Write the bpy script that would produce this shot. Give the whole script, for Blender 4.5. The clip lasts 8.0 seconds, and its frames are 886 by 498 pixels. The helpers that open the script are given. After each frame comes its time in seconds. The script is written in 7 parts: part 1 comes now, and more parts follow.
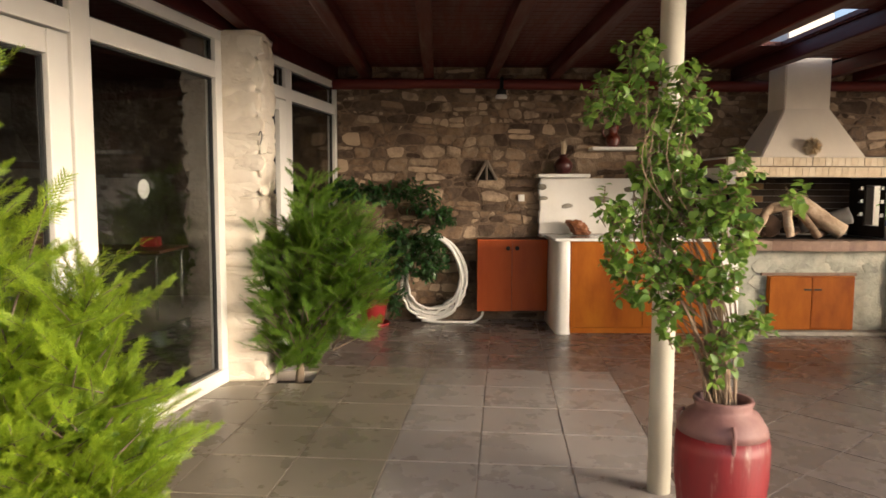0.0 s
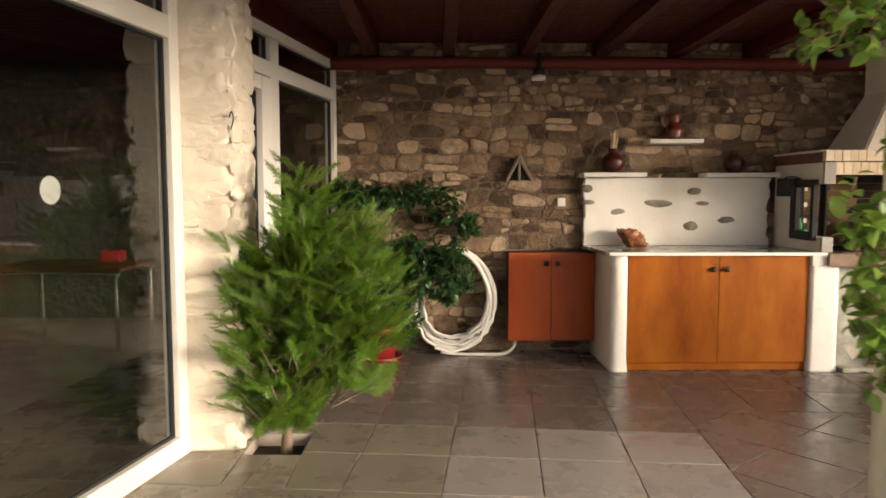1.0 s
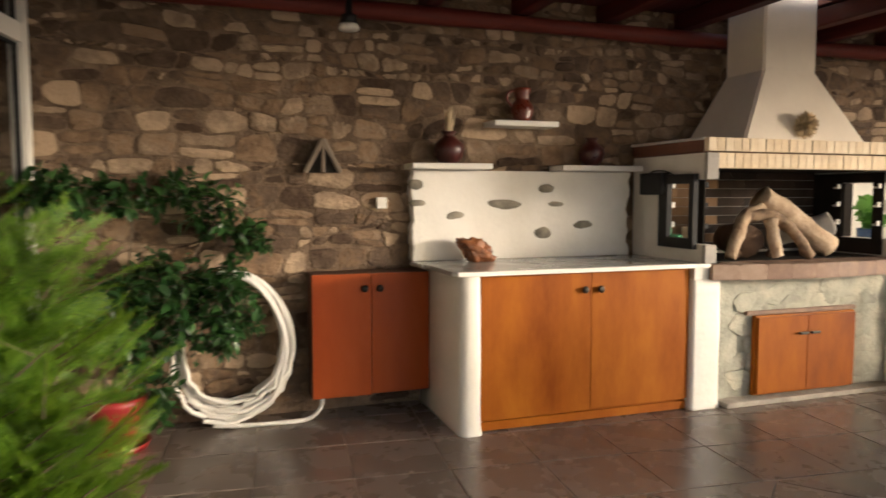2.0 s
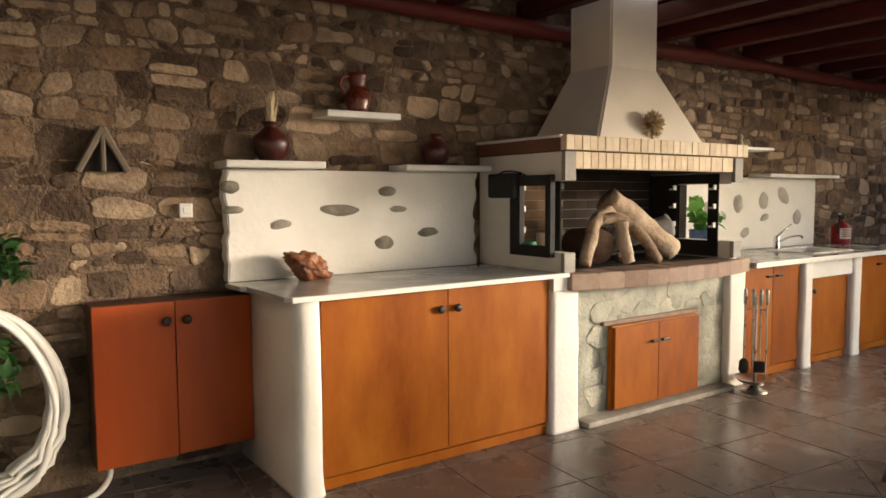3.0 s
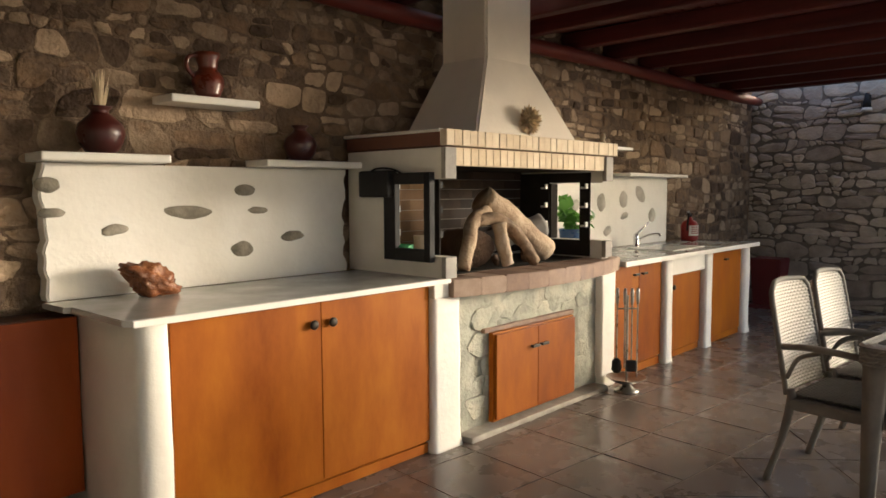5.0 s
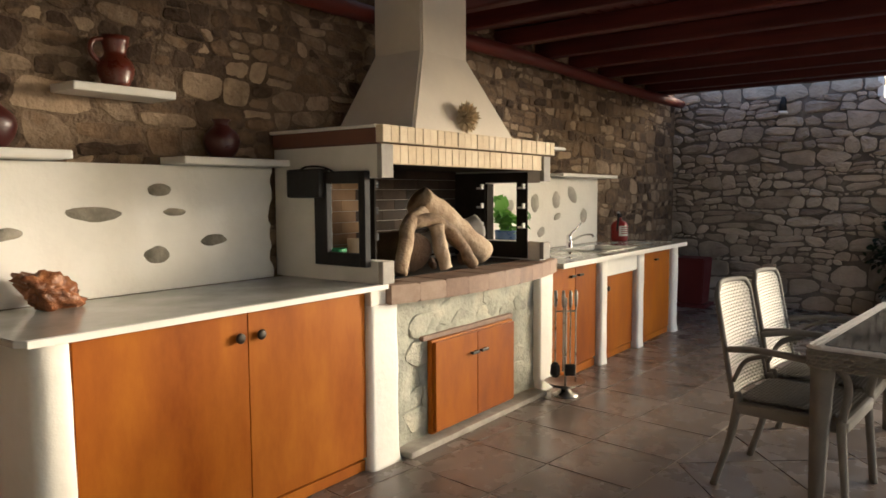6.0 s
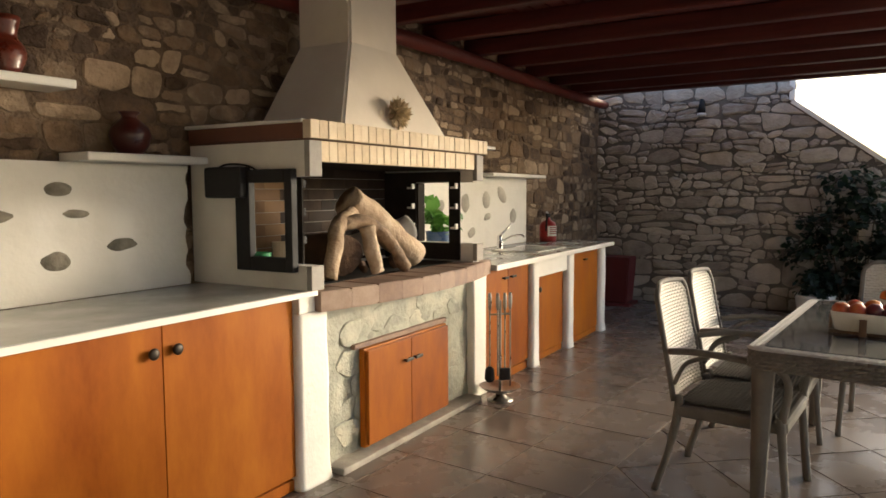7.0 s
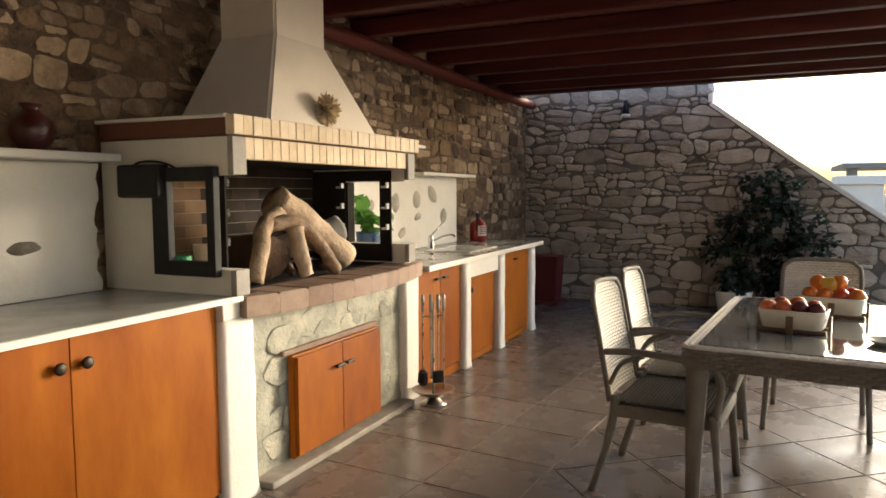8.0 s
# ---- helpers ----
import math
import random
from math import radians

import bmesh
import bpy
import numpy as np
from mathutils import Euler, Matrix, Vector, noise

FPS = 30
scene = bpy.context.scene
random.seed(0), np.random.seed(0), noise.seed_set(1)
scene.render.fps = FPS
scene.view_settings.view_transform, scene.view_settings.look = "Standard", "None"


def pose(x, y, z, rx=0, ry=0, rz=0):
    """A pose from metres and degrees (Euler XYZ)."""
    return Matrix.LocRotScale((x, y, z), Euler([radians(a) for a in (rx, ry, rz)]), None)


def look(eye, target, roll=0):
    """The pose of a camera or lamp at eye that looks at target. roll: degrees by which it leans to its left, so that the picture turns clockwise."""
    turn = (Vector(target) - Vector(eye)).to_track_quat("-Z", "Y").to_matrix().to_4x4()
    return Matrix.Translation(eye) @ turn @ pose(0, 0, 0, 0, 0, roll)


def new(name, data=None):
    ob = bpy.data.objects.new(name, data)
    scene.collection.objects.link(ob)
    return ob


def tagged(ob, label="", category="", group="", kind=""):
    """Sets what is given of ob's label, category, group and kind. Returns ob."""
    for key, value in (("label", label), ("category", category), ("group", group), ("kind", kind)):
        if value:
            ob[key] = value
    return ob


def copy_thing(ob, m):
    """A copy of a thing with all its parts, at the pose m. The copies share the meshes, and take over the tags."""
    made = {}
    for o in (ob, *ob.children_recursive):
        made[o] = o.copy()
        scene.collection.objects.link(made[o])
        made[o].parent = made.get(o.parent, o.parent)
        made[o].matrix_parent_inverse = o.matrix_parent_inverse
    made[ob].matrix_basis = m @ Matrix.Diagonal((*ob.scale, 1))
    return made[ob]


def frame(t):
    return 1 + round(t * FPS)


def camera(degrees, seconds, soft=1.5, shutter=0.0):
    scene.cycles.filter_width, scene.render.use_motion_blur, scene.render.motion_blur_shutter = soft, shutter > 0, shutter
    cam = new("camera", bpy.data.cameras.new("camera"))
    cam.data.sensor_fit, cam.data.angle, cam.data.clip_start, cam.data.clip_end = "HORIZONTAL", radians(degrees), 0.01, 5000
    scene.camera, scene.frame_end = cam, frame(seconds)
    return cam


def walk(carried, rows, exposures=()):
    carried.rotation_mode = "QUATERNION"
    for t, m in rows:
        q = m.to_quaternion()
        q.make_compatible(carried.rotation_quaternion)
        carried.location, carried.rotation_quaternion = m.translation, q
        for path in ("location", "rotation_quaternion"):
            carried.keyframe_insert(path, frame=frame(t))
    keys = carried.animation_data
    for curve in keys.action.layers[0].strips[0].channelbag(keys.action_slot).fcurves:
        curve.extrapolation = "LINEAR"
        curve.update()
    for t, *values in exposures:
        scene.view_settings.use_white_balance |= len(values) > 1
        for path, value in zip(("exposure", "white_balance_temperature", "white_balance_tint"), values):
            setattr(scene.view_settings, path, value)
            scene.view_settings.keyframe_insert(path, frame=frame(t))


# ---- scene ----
# ---- the camera and its way ----
cam = camera(64.4, 8.0, soft=1.6, shutter=0.2)
PATH = [
    (0, (-0.049, 0.116, 1.386), (-0.033, 2.108, 1.213), 0.2),
    (0.5, (-0.14, 0.772, 1.37), (-0.126, 2.765, 1.203), 0.1),
    (1, (-0.23, 1.436, 1.363), (-0.216, 3.43, 1.204), 0.0),
    (1.5, (-0.3, 2.221, 1.329), (-0.133, 4.209, 1.177), 0.2),
    (2, (-0.217, 3.149, 1.332), (0.419, 5.039, 1.18), 0.0),
    (2.2, (-0.166, 3.42, 1.337), (0.676, 5.227, 1.186), -0.1),
    (3.5, (-0.08, 3.918, 1.355), (1.091, 5.531, 1.201), -0.3),
    (4, (-0.047, 4.035, 1.355), (1.224, 5.572, 1.199), -0.3),
    (4.5, (-0.011, 4.136, 1.361), (1.359, 5.584, 1.202), -0.3),
    (6, (0.147, 4.432, 1.355), (1.74, 5.63, 1.197), -0.3),
    (6.5, (0.204, 4.515, 1.354), (1.865, 5.617, 1.196), -0.3),
    (7, (0.262, 4.581, 1.354), (1.978, 5.596, 1.195), -0.3),
    (7.5, (0.307, 4.633, 1.353), (2.071, 5.562, 1.193), -0.3),
    (8, (0.338, 4.657, 1.353), (2.15, 5.488, 1.192), -0.3),
]
walk(cam, [(t, look(eye, target, roll)) for t, eye, target, roll in PATH],
     exposures=[(0, 1.46, 5850, 14), (1, 1.66, 5850, 13), (2, 1.72, 5850, 12), (4.5, 1.68, 5800, 9), (6.5, 1.72, 5850, 8), (8, 1.87, 5950, 8)])

# ---- daylight: a hazy low sun from the open front, and the sky ----
SUN_UP, SUN_SIDE = 6.0, 58.0
world = bpy.data.worlds.new("sky")
scene.world = world
world.use_nodes = True
wn = world.node_tree
sky = wn.nodes.new("ShaderNodeTexSky")
sky.sky_type, sky.sun_disc = "NISHITA", False
sky.sun_elevation, sky.sun_rotation = radians(16.0), radians(180.0 - SUN_SIDE)
sky.dust_density = 6.0
wn.links.new(sky.outputs["Color"], wn.nodes["Background"].inputs["Color"])
wn.nodes["Background"].inputs["Strength"].default_value = 0.15
sun = new("sun", bpy.data.lights.new("sun", "SUN"))
sun.data.energy, sun.data.angle, sun.data.color = 1.02, radians(11), (1.0, 0.85, 0.66)
sun_dir = Vector((math.sin(radians(SUN_SIDE)) * math.cos(radians(SUN_UP)), -math.cos(radians(SUN_SIDE)) * math.cos(radians(SUN_UP)), math.sin(radians(SUN_UP))))
sun.matrix_world = look(sun_dir * 30, (0, 0, 0))

# ---- materials ----
def ramp_node(nt, stops):
    n = nt.nodes.new("ShaderNodeValToRGB")
    while len(n.color_ramp.elements) < len(stops):
        n.color_ramp.elements.new(0.5)
    for e, (p, c) in zip(n.color_ramp.elements, stops):
        e.position, e.color = p, (*c, 1)
    return n


def mat(name, stops, scale=8.0, rough=0.6, bump=0.2, metal=0.0, vary=0.0, island=False, stretch=(1, 1, 1), blotch=0.25,
        grain=60.0, coat=0.0, rough_vary=0.12, trans=0.0, distance=0.004, space="object"):
    """A node material: colours over a noise at two scales, relief, and a shift per object or per piece."""
    m = bpy.data.materials.new(name)
    m.use_nodes = True
    nt = m.node_tree
    L = nt.links.new
    b = nt.nodes["Principled BSDF"]
    tc = nt.nodes.new("ShaderNodeTexCoord")
    geo = nt.nodes.new("ShaderNodeNewGeometry")
    info = nt.nodes.new("ShaderNodeObjectInfo")
    rnd = geo.outputs["Random Per Island"] if island else info.outputs["Random"]
    mp = nt.nodes.new("ShaderNodeMapping")
    mp.inputs["Scale"].default_value = stretch
    L(geo.outputs["Position"] if space == "world" else tc.outputs["Object"], mp.inputs["Vector"])
    off = nt.nodes.new("ShaderNodeVectorMath")
    off.operation = "MULTIPLY_ADD"
    L(rnd, off.inputs[0])
    off.inputs[1].default_value = (31, 17, 23)
    L(mp.outputs["Vector"], off.inputs[2])
    n1 = nt.nodes.new("ShaderNodeTexNoise")
    n1.inputs["Scale"].default_value, n1.inputs["Detail"].default_value, n1.inputs["Roughness"].default_value = scale, 6, 0.62
    n2 = nt.nodes.new("ShaderNodeTexNoise")
    n2.inputs["Scale"].default_value, n2.inputs["Detail"].default_value = grain, 4
    n3 = nt.nodes.new("ShaderNodeTexNoise")
    n3.inputs["Scale"].default_value, n3.inputs["Detail"].default_value = scale * 0.23, 3
    for n in (n1, n2, n3):
        L(off.outputs[0], n.inputs["Vector"])
    mix = nt.nodes.new("ShaderNodeMath")
    mix.operation = "MULTIPLY_ADD"
    L(n3.outputs["Fac"], mix.inputs[0])
    mix.inputs[1].default_value = blotch
    L(n1.outputs["Fac"], mix.inputs[2])
    sh = nt.nodes.new("ShaderNodeMath")
    sh.operation = "MULTIPLY_ADD"
    L(rnd, sh.inputs[0])
    sh.inputs[1].default_value = vary
    L(mix.outputs[0], sh.inputs[2])
    fin = nt.nodes.new("ShaderNodeMath")
    fin.operation = "SUBTRACT"
    L(sh.outputs[0], fin.inputs[0])
    fin.inputs[1].default_value = blotch * 0.5 + vary * 0.5
    r = ramp_node(nt, stops)
    L(fin.outputs[0], r.inputs["Fac"])
    L(r.outputs["Color"], b.inputs["Base Color"])
    rr = nt.nodes.new("ShaderNodeMapRange")
    rr.inputs["From Min"].default_value, rr.inputs["From Max"].default_value = 0.3, 0.7
    rr.inputs["To Min"].default_value, rr.inputs["To Max"].default_value = max(0.02, rough - rough_vary), min(1, rough + rough_vary)
    L(n1.outputs["Fac"], rr.inputs["Value"])
    L(rr.outputs["Result"], b.inputs["Roughness"])
    b.inputs["Metallic"].default_value = metal
    b.inputs["Coat Weight"].default_value = coat
    b.inputs["Coat Roughness"].default_value = 0.15
    if trans:
        b.inputs["Transmission Weight"].default_value = trans
    if bump:
        add = nt.nodes.new("ShaderNodeMath")
        add.operation = "ADD"
        L(n1.outputs["Fac"], add.inputs[0])
        L(n2.outputs["Fac"], add.inputs[1])
        bp = nt.nodes.new("ShaderNodeBump")
        bp.inputs["Strength"].default_value, bp.inputs["Distance"].default_value = bump, distance
        L(add.outputs[0], bp.inputs["Height"])
        L(bp.outputs["Normal"], b.inputs["Normal"])
    return m


def leaf_mat(name, dark, mid, light, rough=0.5, vary=0.75, scale=3, spread=0.35):
    m = mat(name, [(0.5 - spread, dark), (0.5, mid), (0.5 + spread, light)], scale=scale, rough=rough, bump=0.0, vary=vary, island=True, blotch=0.3)
    nt = m.node_tree
    b = nt.nodes["Principled BSDF"]
    tr = nt.nodes.new("ShaderNodeBsdfTranslucent")
    tr.inputs["Color"].default_value = (*[min(1, c * 1.6) for c in light], 1)
    mx = nt.nodes.new("ShaderNodeMixShader")
    mx.inputs["Fac"].default_value = 0.3
    nt.links.new(b.outputs["BSDF"], mx.inputs[1])
    nt.links.new(tr.outputs["BSDF"], mx.inputs[2])
    nt.links.new(mx.outputs["Shader"], nt.nodes["Material Output"].inputs["Surface"])
    return m


STONE = mat("rubble_stone", [(0.0, (0.07012, 0.04368, 0.02781)), (0.22, (0.12337, 0.08645, 0.05989)), (0.42, (0.18975, 0.12385, 0.07421)), (0.56, (0.26030, 0.17290, 0.10611)), (0.70, (0.26030, 0.19019, 0.12834)), (0.95, (0.45675, 0.33715, 0.22673))],
            scale=11, rough=0.85, bump=1.0, vary=1.0, blotch=0.6, grain=45, distance=0.014)
STONE_REST = mat("rubble_stone_rest", [(0.0, (0.07012, 0.04368, 0.02781)), (0.22, (0.12337, 0.08645, 0.05989)), (0.42, (0.18975, 0.12385, 0.07421)), (0.56, (0.26030, 0.17290, 0.10611)), (0.70, (0.26030, 0.19019, 0.12834)), (0.95, (0.45675, 0.33715, 0.22673))],
                 scale=11, rough=0.85, bump=1.0, vary=1.0, blotch=0.3, grain=45, distance=0.012, island=True)
GREYSTONE = mat("grey_fieldstone", [(0.05, (0.2306, 0.1904, 0.1579)), (0.35, (0.3623, 0.3089, 0.2554)), (0.6, (0.4721, 0.4118, 0.3437)), (0.9, (0.6149, 0.5457, 0.4551))],
                scale=6, rough=0.85, bump=0.7, vary=0.6, grain=40, distance=0.012)
GREYSTONE_REST = mat("grey_fieldstone_rest", [(0.05, (0.2306, 0.1904, 0.1579)), (0.35, (0.3623, 0.3089, 0.2554)), (0.6, (0.4721, 0.4118, 0.3437)), (0.9, (0.6149, 0.5457, 0.4551))],
                     scale=6, rough=0.85, bump=0.7, vary=0.6, island=True, grain=40, distance=0.012)
MORTAR = mat("earth_mortar", [(0.25, (0.10510, 0.07262, 0.04873)), (0.5, (0.18270, 0.12795, 0.08556)), (0.75, (0.27405, 0.19711, 0.13345))], scale=9, rough=0.95, bump=1.0, grain=55, blotch=0.7, distance=0.025)
DARKMORTAR = mat("dark_mortar", [(0.2, (0.11, 0.095, 0.082)), (0.8, (0.23, 0.20, 0.17))], scale=6, rough=0.95, bump=0.8, grain=70, distance=0.01)
PLASTER = mat("white_plaster", [(0.2, (0.7276, 0.7009, 0.642)), (0.5, (0.8239, 0.7972, 0.7383)), (0.85, (0.8774, 0.856, 0.8025))], scale=3.5, rough=0.75, bump=0.35, grain=35, blotch=0.4, distance=0.006)
LIMEWASH = mat("limewashed_stone", [(0.15, (0.57, 0.49, 0.38)), (0.45, (0.71, 0.635, 0.52)), (0.8, (0.80, 0.74, 0.62))], scale=4, rough=0.85, bump=0.5, grain=30, blotch=0.6, distance=0.008, space="world")
HOODPLASTER = mat("smooth_hood_plaster", [(0.25, (0.69, 0.605, 0.495)), (0.6, (0.79, 0.705, 0.585)), (0.85, (0.82, 0.75, 0.635))], scale=2.5, rough=0.7, bump=0.2, grain=50, blotch=0.5)
CONCRETE = mat("grey_concrete", [(0.2, (0.30, 0.28, 0.25)), (0.8, (0.46, 0.43, 0.39))], scale=9, rough=0.85, bump=0.4, grain=70)
SLURRY = mat("slurry_washed_stone", [(0.2, (0.224, 0.224, 0.1836)), (0.45, (0.3696, 0.3696, 0.3024)), (0.65, (0.4816, 0.4704, 0.378)), (0.85, (0.616, 0.5824, 0.4644))], scale=7, rough=0.85, bump=0.8, grain=45, blotch=0.6, vary=0.25, distance=0.01)
PALESTONE = mat("lime_washed_stone", [(0.2, (0.30, 0.28, 0.235)), (0.5, (0.42, 0.395, 0.34)), (0.85, (0.56, 0.53, 0.47))], scale=14, rough=0.85, bump=0.6, grain=50, blotch=0.6, vary=0.3, distance=0.006)
PLINTHGREY = mat("worn_dirty_plinth", [(0.2, (0.20, 0.18, 0.15)), (0.5, (0.34, 0.31, 0.27)), (0.85, (0.56, 0.53, 0.48))], scale=9, rough=0.85, bump=0.5, grain=60, blotch=0.6)
BARESTONE = mat("bare_grey_stone", [(0.2, (0.13, 0.118, 0.09)), (0.5, (0.25, 0.226, 0.178)), (0.85, (0.42, 0.38, 0.31))], scale=14, rough=0.85, bump=0.8, grain=50, blotch=0.6, vary=0.3, distance=0.008)
TILE = mat("stoneware_tile", [(0.15, (0.11880, 0.09450, 0.08010)), (0.45, (0.15480, 0.12510, 0.10710)), (0.7, (0.18180, 0.14940, 0.12960)), (0.9, (0.21420, 0.18000, 0.15750))], scale=4, rough=0.27, bump=0.16, grain=90, vary=0.22, blotch=0.6, rough_vary=0.1, distance=0.002)
TILE_REST = mat("stoneware_tile_rest", [(0.15, (0.11880, 0.09450, 0.08010)), (0.45, (0.15480, 0.12510, 0.10710)), (0.7, (0.18180, 0.14940, 0.12960)), (0.9, (0.21420, 0.18000, 0.15750))], scale=4, rough=0.27, bump=0.16, grain=90, vary=0.22, island=True, blotch=0.6, distance=0.002)
TILE_GREY = mat("grey_stoneware_tile", [(0.15, (0.225, 0.20, 0.18)), (0.45, (0.285, 0.258, 0.235)), (0.7, (0.32, 0.293, 0.27)), (0.9, (0.36, 0.335, 0.31))], scale=4, rough=0.3, bump=0.16, grain=90, vary=0.22, blotch=0.6, rough_vary=0.1, distance=0.002)
TILE_OLIVE = mat("olive_stoneware_tile", [(0.15, (0.17, 0.145, 0.11)), (0.45, (0.215, 0.188, 0.145)), (0.7, (0.25, 0.22, 0.17)), (0.9, (0.285, 0.25, 0.20))], scale=4, rough=0.3, bump=0.16, grain=90, vary=0.22, blotch=0.6, rough_vary=0.1, distance=0.002)
GROUT = mat("pale_grout", [(0.2, (0.27, 0.225, 0.185)), (0.8, (0.50, 0.44, 0.37))], scale=3, rough=0.95, bump=0.3, blotch=0.7)
SOIL = mat("dark_soil", [(0.2, (0.02, 0.015, 0.01)), (0.8, (0.07, 0.05, 0.035))], scale=20, rough=0.95, bump=1.0, distance=0.02)
EARTH = mat("dry_ground", [(0.2, (0.22, 0.18, 0.12)), (0.8, (0.36, 0.31, 0.22))], scale=1.2, rough=0.95, bump=0.6, grain=9)
ORANGEWOOD = mat("orange_varnished_wood", [(0.25, (0.19958, 0.04514, 0.00158)), (0.5, (0.30888, 0.08828, 0.00317)), (0.75, (0.40867, 0.13844, 0.00616))], scale=3.6, rough=0.5, bump=0.06, grain=70, vary=0.22, stretch=(1.238, 1.152, 0.432), blotch=0.7, coat=0.0, distance=0.002)
REDWOOD = mat("red_varnished_wood", [(0.2, (0.29156, 0.04855, 0.00791)), (0.5, (0.37107, 0.07114, 0.01265)), (0.8, (0.42408, 0.09625, 0.01897))], scale=3, rough=0.38, bump=0.06, grain=70, vary=0.2, stretch=(1.52, 1.44, 0.51), blotch=0.6, coat=0.04, distance=0.002)
DARKWOOD = mat("dark_cabinet_edge", [(0.2, (0.05, 0.018, 0.010)), (0.8, (0.11, 0.04, 0.02))], scale=8, rough=0.5, bump=0.1)
BEAMWOOD = mat("mahogany_stained_timber", [(0.2, (0.0323, 0.0062, 0.00558)), (0.5, (0.0608, 0.01054, 0.00868)), (0.8, (0.095, 0.01674, 0.01302))], scale=5, rough=0.5, bump=0.3, grain=40, stretch=(4, 0.35, 4), vary=0.2)
LOGRED = mat("red_stained_log", [(0.2, (0.08075, 0.0126, 0.0091)), (0.6, (0.133, 0.0224, 0.0154)), (0.85, (0.1805, 0.035, 0.0224))], scale=6, rough=0.55, bump=0.4, grain=40, stretch=(0.4, 4, 4))
MARBLE = mat("pale_grey_marble", [(0.2, (0.32, 0.31, 0.285)), (0.5, (0.45, 0.44, 0.41)), (0.8, (0.55, 0.54, 0.51))], scale=4, rough=0.14, bump=0.0, blotch=0.6, rough_vary=0.06)
MARBLE_EDGE = mat("white_marble_slab", [(0.2, (0.714, 0.693, 0.6405)), (0.8, (0.84, 0.819, 0.777))], scale=6, rough=0.4, bump=0.1, blotch=0.5)
CREAMBRICK = mat("cream_brick", [(0.15, (0.62, 0.49, 0.32)), (0.5, (0.74, 0.61, 0.43)), (0.85, (0.82, 0.71, 0.54))], scale=16, rough=0.8, bump=0.4, grain=90, vary=0.4)
CREAMJOINT = mat("sandy_joint", [(0.2, (0.40, 0.31, 0.20)), (0.8, (0.56, 0.46, 0.32))], scale=9, rough=0.95, bump=0.3)
TERRACOTTA = mat("terracotta_brick", [(0.15, (0.17, 0.098, 0.068)), (0.5, (0.265, 0.168, 0.118)), (0.85, (0.40, 0.29, 0.22))], scale=11, rough=0.7, bump=0.35, grain=80, vary=0.5)
FIREBRICK = mat("dark_firebrick", [(0.2, (0.018, 0.013, 0.010)), (0.55, (0.040, 0.027, 0.020)), (0.85, (0.075, 0.05, 0.035))], scale=8, rough=0.85, bump=0.4, vary=0.35, blotch=0.7)
TANFIREBRICK = mat("tan_brown_firebrick", [(0.2, (0.19, 0.105, 0.05)), (0.8, (0.33, 0.20, 0.10))], scale=8, rough=0.85, bump=0.3, vary=0.35)
FIREJOINT = mat("ashy_joint", [(0.2, (0.30, 0.28, 0.25)), (0.8, (0.50, 0.47, 0.42))], scale=9, rough=0.95, bump=0.2)
# soot of the hearth, and shade painted on reveals and the lantern's hollow
SOOT_SHADE = mat("soot_and_shade_black", [(0.2, (0.010, 0.009, 0.008)), (0.8, (0.035, 0.029, 0.024))], scale=7, rough=0.95, bump=0.3)
MANTELSIDE = mat("brown_mantel_edge", [(0.2, (0.12, 0.045, 0.028)), (0.8, (0.19, 0.08, 0.05))], scale=9, rough=0.6, bump=0.15)
BLACK = mat("black_iron", [(0.2, (0.012, 0.012, 0.013)), (0.8, (0.035, 0.034, 0.034))], scale=20, rough=0.6, bump=0.15)
BRONZE = mat("dark_bronze", [(0.2, (0.02, 0.016, 0.012)), (0.8, (0.05, 0.038, 0.028))], scale=20, rough=0.5, bump=0.05, metal=0.6)
STEEL = mat("worn_steel", [(0.2, (0.24, 0.225, 0.21)), (0.8, (0.46, 0.44, 0.41))], scale=12, rough=0.34, bump=0.03, metal=1.0)
CHROME = mat("chrome", [(0.2, (0.7, 0.7, 0.7)), (0.8, (0.8, 0.8, 0.8))], scale=5, rough=0.1, bump=0.0, metal=1.0, rough_vary=0.04)
PVC = mat("white_painted_frame", [(0.2, (0.74, 0.71, 0.65)), (0.8, (0.82, 0.80, 0.75))], scale=3, rough=0.4, bump=0.05, blotch=0.5)
GASKET = mat("black_gasket", [(0.2, (0.015, 0.015, 0.015)), (0.8, (0.03, 0.03, 0.03))], scale=9, rough=0.7, bump=0.0)
POLE = mat("cream_painted_pole", [(0.2, (0.46, 0.44, 0.36)), (0.8, (0.58, 0.555, 0.47))], scale=5, rough=0.5, bump=0.1, blotch=0.5)
WINE = mat("wine_glazed_ceramic", [(0.2, (0.0306, 0.0064, 0.0056)), (0.55, (0.0595, 0.0112, 0.0088)), (0.85, (0.0935, 0.0224, 0.0152))], scale=6, rough=0.36, bump=0.08, coat=0.1)
RUSTY = mat("rust_red_pottery", [(0.2, (0.0858, 0.015, 0.00825)), (0.55, (0.1482, 0.02775, 0.0135)), (0.85, (0.2106, 0.054, 0.027))], scale=14, rough=0.32, bump=0.3, coat=0.3)
REDPLASTIC = mat("red_plastic_pot", [(0.2, (0.20, 0.012, 0.013)), (0.8, (0.27, 0.02, 0.02))], scale=5, rough=0.4, bump=0.05)
MAROON = mat("maroon_planter", [(0.2, (0.10, 0.012, 0.014)), (0.8, (0.16, 0.02, 0.022))], scale=5, rough=0.5, bump=0.1)
HOSE = mat("white_garden_hose", [(0.2, (0.68, 0.66, 0.62)), (0.8, (0.80, 0.78, 0.74))], scale=12, rough=0.45, bump=0.05)
